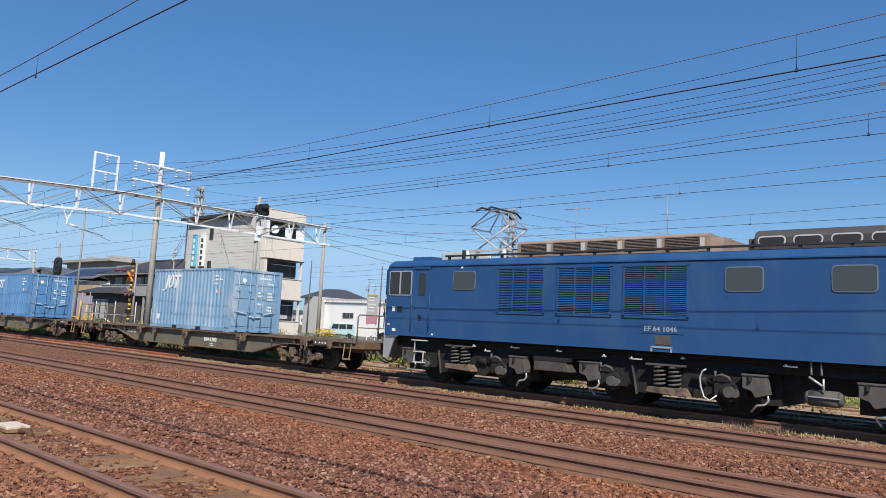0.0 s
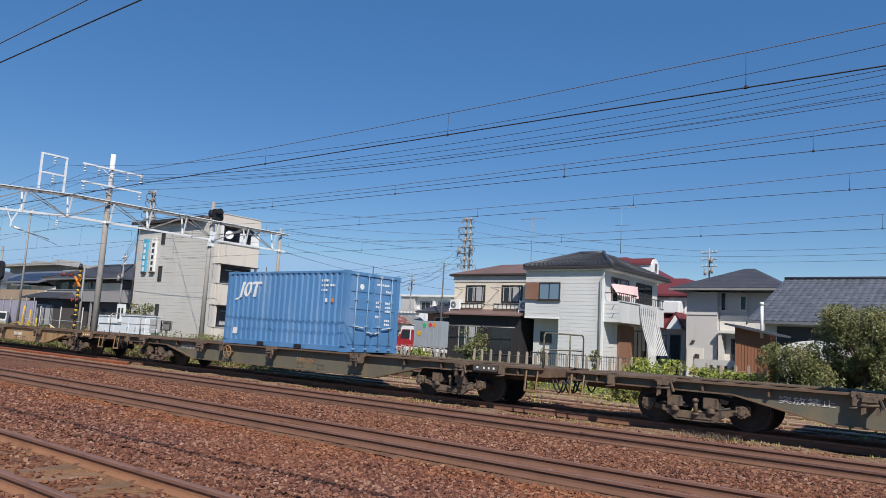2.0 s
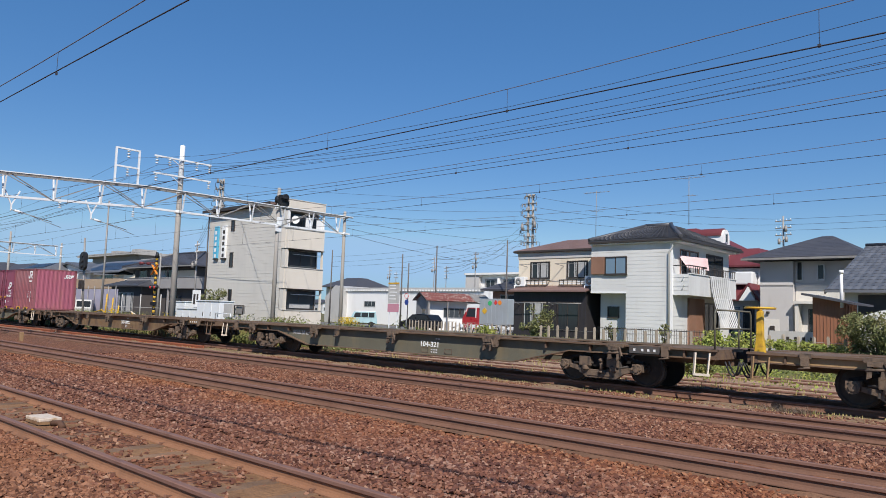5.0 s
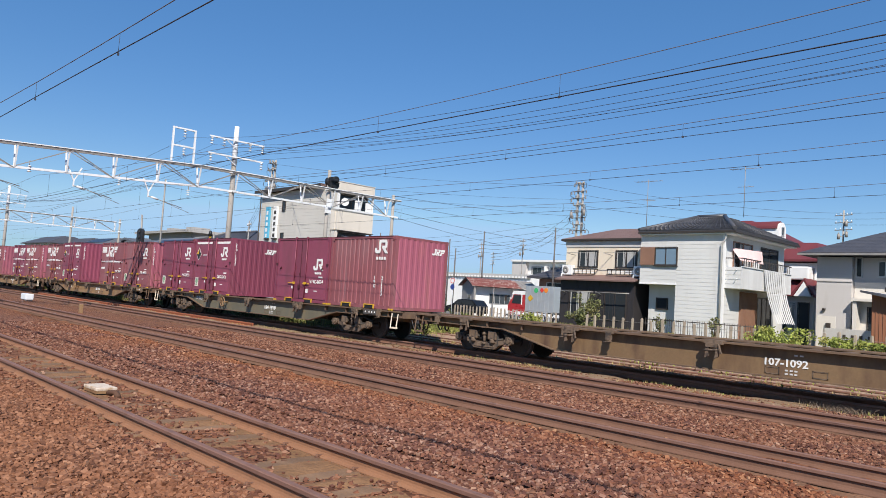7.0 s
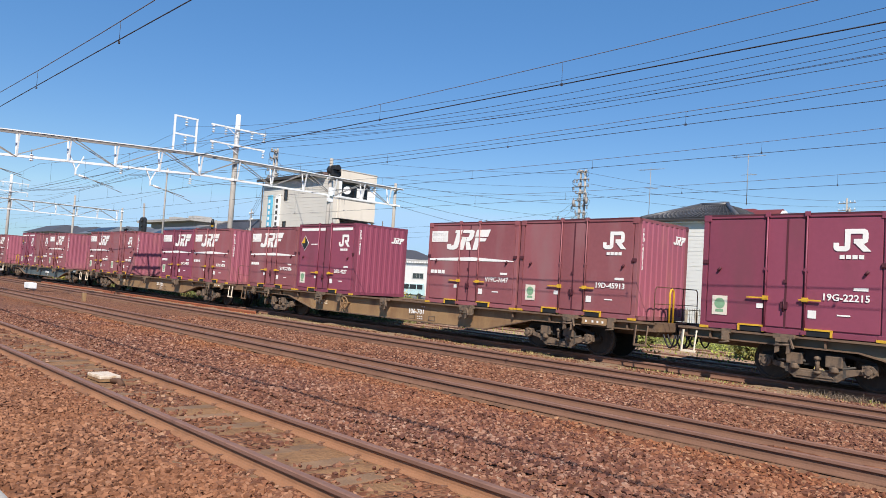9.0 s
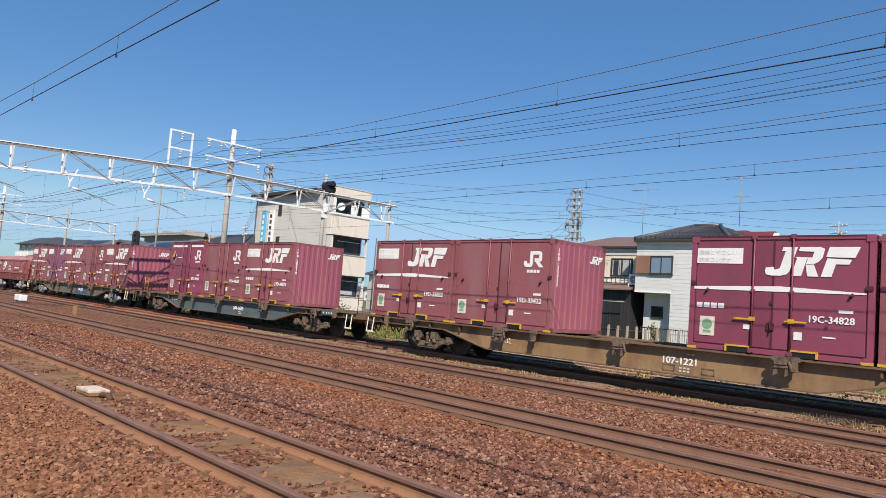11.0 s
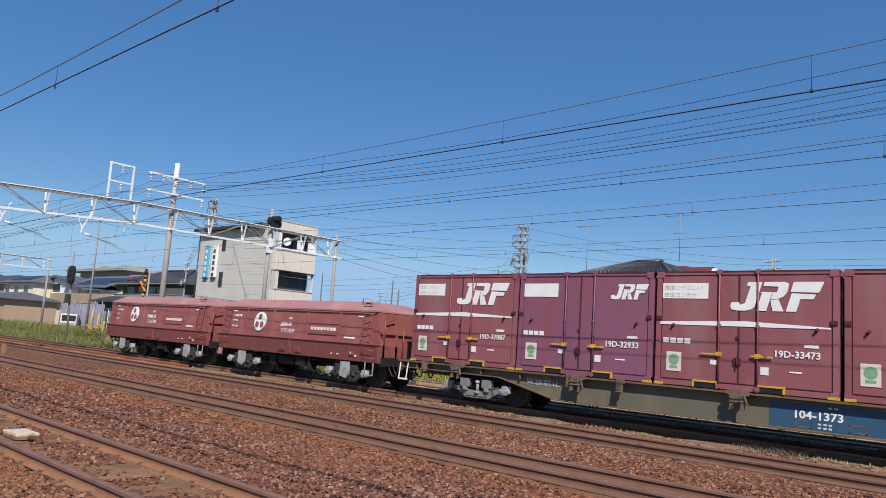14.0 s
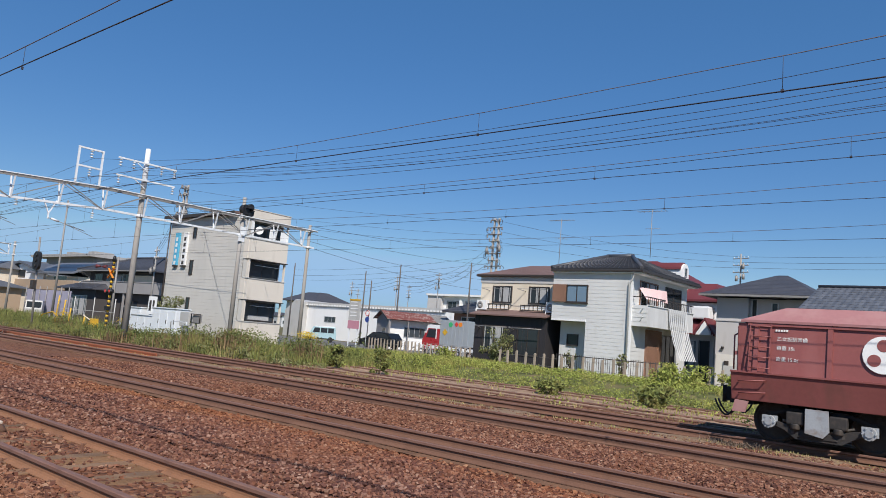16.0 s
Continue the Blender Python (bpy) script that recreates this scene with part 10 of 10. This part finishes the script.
for k, (z0, z1) in enumerate(((8.1, 10.6), (7.6, 9.2), (7.1, 7.6), (6.7, 6.5))):
    cable((-37.65, 30.7, z0), (-43.9, 59.9, z1), 0.25 + 0.05 * k, 0.012)
for k in range(3):
    cable((-43.8, 60, 13.9 - 1.1 * k), (-25.6, 80, 12.7 - 0.6 * k), 0.6, 0.014)
    cable((-25.6, 80, 12.7 - 0.6 * k), (20, 70, 12.6 - 0.6 * k), 0.6, 0.014)
    cable((-43.8, 60, 11.6 - 0.9 * k), (-80.8, 95, 12.0 - 0.7 * k), 0.7, 0.015)
    cable((-80.8, 95, 12.0 - 0.7 * k), (-95.3, 100, 12.0 - 0.7 * k), 0.5, 0.025)
    cable((-95.3, 100, 12.0 - 0.7 * k), (-118.5, 110, 11.5 - 0.7 * k), 0.7, 0.025)
    cable((-118, 62, 8.8 - 0.35 * k), (-74.4, 40, 8.3 - 0.5 * k), 1.0)
    cable((-67.5, 38.6, 13.9 - 0.7 * k), (-74.4, 40, 8.5 - 0.4 * k), 0.4)
cable((-74.6, 30.2, 11.2), (-37.65, 30.7, 7.9), 0.7)
for z in (14.3, 12.9, 12.0):
    cable((-67.5, 38.6, z), (-43.8, 60, z - 0.6), 0.5, 0.012)
for z in (8.6, 7.9, 7.3):
    cable((-75.9, 60, z), (-43.8, 60, z + 1.6), 0.45, 0.012)
    cable((-110.6, 120, z + 3.4), (-80.8, 95, z + 3.0), 0.6, 0.02)
for z in (9.2, 8.5):
    cable((-80.8, 95, z + 2.2), (-46.75, 60, z), 0.7, 0.014)
cable((-67.5, 38.6, 13.7), (-37.75, 25.43, 8.2), 1.0)
cable((-67.5, 38.6, 12.3), (-37.65, 30.7, 7.8), 0.8)


def billboard():
    b = thing("advertising_board", "white and rose advertising board on posts", "sign")
    part("board", B().box(-56.1, -54.5, 52, 52.1, 2.5, 4.65), "sheet_grey", b, "pale grey upper board")
    part("pink_board", B().box(-56.1, -54.5, 51.97, 52.07, 1.6, 2.45), "sign_pink", b, "rose lower board")
    for k in range(5):
        part("sign_bar", B().box(-55.9, -55.0 + 0.1 * (k % 3), 51.98, 52.0, 4.3 - k * 0.35, 4.4 - k * 0.35), "white_wall", b)
    part("yellow_band", B().box(-56.1, -54.5, 51.97, 52.0, 4.5, 4.66), "yellow", b)
    for x in (-55.9, -54.7):
        part("leg", B().box(x - 0.05, x + 0.05, 52.02, 52.1, -0.2, 2.5), "galv", b)
    s = thing("road_signs", "two round traffic signs on one post", "traffic sign")
    part("post", B().rod((-53.27, 52, -0.2), (-53.27, 52, 3.6), 0.04), "galv", s)
    part("upper_disc", B().rod((-53.27, 51.93, 3.28), (-53.27, 51.97, 3.28), 0.29, 18), "white_wall", s)
    part("upper_ring", B().ring((-53.27, 3.28), 0.235, 0.29, 51.91, 51.94, 18), "sign_red", s)
    part("lower_disc", B().rod((-53.27, 51.93, 2.64), (-53.27, 51.97, 2.64), 0.28, 18), "sign_navy", s, "blue disc with red rim")


def cabinets():
    for x0, x1, h, y in ((-49.7, -46.55, 1.93, 27.0), (-53.0, -49.8, 1.32, 27.1), (-56.5, -54.0, 1.85, 28.3)):
        c = thing("relay_cabinet", "white metal railway equipment cabinet", "cabinet", (0, 0, 0), "trackside cabinets")
        part("body", B().box(x0, x1, y, y + 1.1, 0.0, h), "cabinet", c, bevel=0.03)
        part("roof", B().box(x0 - 0.06, x1 + 0.06, y - 0.08, y + 1.16, h, h + 0.07), "cabinet", c)
        part("plinth", B().box(x0 - 0.05, x1 + 0.05, y - 0.05, y + 1.15, -0.25, 0.0), "concrete", c)
        n = max(1, int((x1 - x0) / 0.85))
        for k in range(n):
            a, b = x0 + (x1 - x0) * k / n + 0.03, x0 + (x1 - x0) * (k + 1) / n - 0.03
            d = part("door", B().box(a, b, y - 0.02, y, 0.08, h - 0.08), "cabinet", c)
            part("handle", B().box(b - 0.12, b - 0.08, y - 0.05, y - 0.02, h * 0.45, h * 0.6), "dark_trim", d)
    s = thing("notice_board", "small white notice board on a post", "sign")
    part("board", B().box(-53.5, -52.3, 28.6, 28.65, 1.45, 2.8), "white_wall", s)
    part("board_bars", B().box(-53.3, -53.0, 28.58, 28.6, 1.7, 2.5).box(-52.8, -52.55, 28.58, 28.6, 1.9, 2.5), "dark_trim", s)
    part("post", B().rod((-52.9, 28.66, -0.2), (-52.9, 28.66, 1.9), 0.05), "galv", s)
    r = thing("pipe_railing", "grey bent pipe railing beside the cabinets", "railing")
    part("rail", B().path([(-46.2, 26.5, -0.2), (-46.2, 26.5, 1.1), (-44.2, 26.5, 1.1), (-44.2, 26.5, -0.2)], 0.03, 6).path([(-46.2, 26.5, 0.6), (-44.2, 26.5, 0.6)], 0.025, 6), "galv", r)
    k = thing("meter_box", "small grey meter box on a stand", "cabinet", (0, 0, 0), "trackside cabinets")
    part("body", B().box(-46.0, -44.9, 27.0, 27.4, 0.85, 1.8), "sheet_grey", k, bevel=0.02)
    part("stand", B().box(-45.6, -45.3, 27.1, 27.3, -0.25, 0.85), "galv_old", k)
    k = thing("wire_guard", "dark mesh guard box beside the wall", "cabinet", (0, 0, 0), "trackside cabinets")
    part("frame", B().path([(-44.75, 27.1, 1.1), (-43.7, 27.1, 1.1), (-43.7, 27.1, 1.7), (-44.75, 27.1, 1.7), (-44.75, 27.1, 1.1)], 0.04), "dark_trim", k)
    part("back", B().box(-44.7, -43.75, 27.2, 27.3, 1.1, 1.7), "galv_old", k)
    part("leg", B().box(-44.3, -44.15, 27.15, 27.25, -0.25, 1.1), "galv_old", k)


def crossing():
    c = thing("level_crossing_signal", "yellow and black striped level crossing warning post", "crossing signal", (-50.3, 24, -0.2))
    for k in range(30):
        part("stripe_band", B().rod((0, 0, 0.17 * k), (0, 0, 0.17 * k + 0.17), 0.095, 10), "yellow" if k % 2 else "black", c)
    for s in (-1, 1):
        part("cross_board", B().beam((-0.42 * s, -0.12, 3.9), (0.42 * s, -0.12, 4.6), 0.14, 0.03), "orange", c, "orange crossed warning board")
    part("lamp_arm", B().beam((-0.36, -0.05, 3.0), (0.36, -0.05, 3.0), 0.06, 0.06), "black", c)
    for q in (-0.3, 0.3):
        la = part("warning_lamp", B().rod((q, -0.22, 3.0), (q, 0.05, 3.0), 0.15, 14), "black", c)
        part("lens", B().rod((q, -0.24, 3.0), (q, -0.21, 3.0), 0.10, 12), "sign_red", la)
    part("bell", B().rod((0, 0, 5.1), (0, 0, 5.5), 0.16, 10, 0.08), "black", c)
    part("direction_box", B().box(-0.18, 0.18, -0.2, 0.1, 1.7, 1.95), "black", c)
    part("speaker_horn", B().rod((-1.95, 0, 4.75), (-2.2, -0.2, 4.75), 0.06, 8, 0.14).rod((-1.9, 0.1, 4.75), (-1.65, 0.3, 4.75), 0.06, 8, 0.14).beam((-1.9, 0, 4.75), (0, 0, 4.8), 0.04, 0.04), "tile_maroon", c)
    g = thing("crossing_barrier", "yellow crossing barrier machine with raised arm", "barrier", (-52.6, 24.2, -0.2))
    part("machine", B().box(-0.25, 0.25, -0.25, 0.25, 0.3, 1.0), "yellow", g, bevel=0.04)
    part("arm", B().beam((0, -0.3, 0.9), (-1.1, -0.3, 1.2), 0.07, 0.05), "cream_wall", g)
    part("stand", B().box(-0.25, 0.25, -0.2, 0.2, -0.1, 0.3), "concrete", g)
    for x, h in ((-57.5, 1.6), (-58.6, 2.2), (-59.8, 2.5), (-55.0, 1.1), (-48.9, 1.1)):
        q = thing("marker_post", "yellow marker post beside the crossing", "post", (x, 24.5, -0.2), "marker posts")
        part("post", B().rod((0, 0, 0), (0.25, 0, h), 0.06, 8), "yellow", q)
    f = thing("yellow_guard_rail", "yellow guard pipe beside the crossing", "railing", (-61, 24.5, -0.2))
    part("rail", B().path([(-1.5, 0, 0), (-1.4, 0, 0.9), (0.6, 0, 1.2), (1.8, 0, 0.8), (1.9, 0, 0)], 0.06, 6), "yellow", f)
    for k in range(3):
        x = -56.5 - k * 3.6
        t = thing("galvanised_post", "thin grey fence post at the crossing", "post", (x, 27.5, -0.2), "yard fence posts")
        part("post", B().rod((0, 0, 0), (0, 0, 2.6), 0.04, 6).beam((0, 0, 1.5), (-3.6, 0, 1.5), 0.04, 0.04), "sheet_grey", t)
    k = thing("crossing_kerb", "pale concrete kerb with a yellow painted end at the crossing", "kerb")
    part("stone", B().box(-96, -72.2, 20.2, 20.7, -0.25, 0.12), "concrete", k, bevel=0.02)
    part("painted_end", B().box(-72.15, -67.5, 20.2, 20.7, -0.25, 0.14), "yellow", k, "yellow painted kerb end", bevel=0.02)
    s = thing("colour_light_signal", "black oval railway signal on a post", "railway signal", (-52.9, 20, -0.1))
    part("head", B().prism([(0.52 * math.cos(math.pi * k / 8), 4.87 + 0.3 * math.sin(math.pi * k / 8)) for k in range(9)] + [(0.52 * math.cos(math.pi * k / 8 + math.pi), 4.19 + 0.3 * math.sin(math.pi * k / 8 + math.pi)) for k in range(9)], -0.12, 0.05), "black", s, "black oval signal head")
    for z in (4.9, 4.53, 4.16):
        part("lamp_hood", B().rod((0, -0.2, z), (0, -0.1, z), 0.12, 10), "black", s)
    part("post", B().rod((0.15, 0.15, 0), (-0.55, 0.15, 6.2), 0.07, 8), "galv_old", s)
    part("number_box", B().box(-0.45, 0.05, -0.1, 0.1, 2.6, 3.2), "dark_trim", s)


billboard()
cabinets()
crossing()

b_ = thing("track_box", "cream trackside coil box with a rusty cable between the rails", "track equipment", (-11.2, 3.85, -0.15), rz=2)
part("lid", B().box(-0.25, 0.25, -0.15, 0.15, 0.06, 0.105), "dirty_lid", b_, "dirty off-white lid", bevel=0.012)
part("rim", B().box(-0.245, 0.245, -0.145, 0.145, 0.02, 0.06), "koki_tan", b_, "dirty yellow rim")
part("base", B().box(-0.22, 0.22, -0.12, 0.12, -0.05, 0.02), "dark_trim", b_)
part("cable_tail", B().path([(0.24, 0.03, 0.03), (0.40, 0.07, 0.05), (0.52, 0.06, 0.0)], 0.045, 6), "rust", b_)
m_ = thing("orange_marker", "small weathered orange-tan marker block beside the track", "marker", (-33.5, 10.4, -0.15))
part("post", B().box(-0.09, 0.09, -0.07, 0.07, 0.0, 0.4), "koki_tan", m_, bevel=0.02)
j_ = thing("junction_box", "white junction box on the ballast", "track equipment", (-44.5, 11.0, -0.15))
part("box", B().box(-0.5, 0.5, -0.2, 0.2, 0.1, 0.42), "cabinet", j_, bevel=0.04)
for q in (-0.42, 0.3):
    part("leg", B().box(q, q + 0.12, -0.16, 0.16, -0.1, 0.1), "concrete", j_)


# ---- trees ----
def tree(x, y, h, w, n, label, name="garden_tree"):
    t = thing(name, label, "tree", (x, y, -0.2), "garden trees")
    rnd = random.Random(int(abs(x) * 100))
    b = B().rod((0, 0, 0), (0.1, 0, h * 0.45), 0.035 * h, 8, 0.02 * h)
    tips = []
    for k in range(9):
        a = 2 * math.pi * k / 9 + rnd.uniform(-0.3, 0.3)
        r = w * rnd.uniform(0.35, 0.85)
        z = h * rnd.uniform(0.45, 0.9)
        p, q = (0.05, 0, h * rnd.uniform(0.2, 0.4)), (r * math.cos(a), r * math.sin(a) * 0.8, z)
        b.rod(p, q, 0.013 * h, 6, 0.004 * h)
        tips.append(q)
    part("trunk", b, "bark", t)
    blobs = [(*q, rnd.uniform(0.3, 0.6) * w * 0.7) for q in tips] + [(rnd.uniform(-0.8, 0.8) * w, rnd.uniform(-0.7, 0.7) * w, h * rnd.uniform(0.06, 0.93), rnd.uniform(0.2, 0.45) * w * 0.8) for _ in range(26 if n < 9000 else 60)]

    def centre(m):
        i = RNG.integers(0, len(blobs), m)
        c = np.array(blobs)[i]
        d = RNG.normal(size=(m, 3))
        d /= np.linalg.norm(d, axis=1, keepdims=True)
        p = c[:, :3] + d * (c[:, 3] * RNG.random(m) ** 0.35)[:, None]
        return p[(p[:, 2] > 0.05) & (p[:, 2] < h)]
    foliage("crown", n, centre, 0.07 if n < 9000 else 0.05, {"garden_tree": "leaf", "weed_clump": "weed_blade"}.get(name, "weed"), "", "", t, "")
    return t


tree(-4.0, 29.2, 3.75, 1.75, 34000, "dense olive-green garden shrub tree by the fence")
tree(-6.2, 29.1, 2.35, 1.2, 15000, "green bush in front of the rusty shed")
tree(-7.9, 29.9, 1.1, 0.7, 2500, "low bush at the foot of the rusty shed", "hedge_bush")
tree(-5.2, 30.3, 1.9, 1.2, 9500, "olive bush behind the fence posts")
tree(-9.5, 30.3, 1.2, 1.0, 2600, "low hedge bush beside the fence posts", "hedge_bush")
tree(-11.6, 29.5, 1.45, 1.3, 4200, "bright green bush by the fence", "hedge_bush")
for x_, y_, h_, w_, n_ in ((-22.7, 20.6, 1.1, 0.42, 520), (-20.3, 20.7, 1.15, 0.40, 520), (-13.3, 22.0, 0.6, 0.5, 700), (-9.6, 22.3, 0.8, 0.7, 1200), (-24.0, 21.6, 0.7, 0.5, 700)):
    tree(x_, y_, h_, w_, n_, "leafy green weed clump between the old rails", "weed_clump")
tree(-23.8, 33.6, 2.5, 0.9, 2600, "small sparse tree in front of the black wall")
tree(-27.2, 33.2, 1.2, 0.8, 900, "low bush in front of the black wall", "hedge_bush")
tree(-15.8, 32.5, 1.7, 0.35, 350, "slim sapling beside the white house")
tree(-18.6, 32.6, 1.7, 0.35, 350, "slim sapling beside the white house")
tree(-52.5, 29.8, 3.2, 1.1, 4000, "green shrub behind the cabinets")


def motions():
    """The train rolls past from the left to the right, gaining a little speed."""
    way = lambda t: SPEED * t + GAIN * t * t - 0.36 * math.exp(-((t - 0.95) / 0.38) ** 2)
    for ob, x in MOVERS:
        walk(ob, [(i * 0.5, pose(x + way(i * 0.5), TRACK_Y, 0)) for i in range(33)])
    for wheel, a, r in SPINNERS:
        walk(wheel, [(i / 30, pose(a, 0, r, 0, math.degrees(way(i / 30) / r) % 360, 0)) for i in range(481)])


motions()
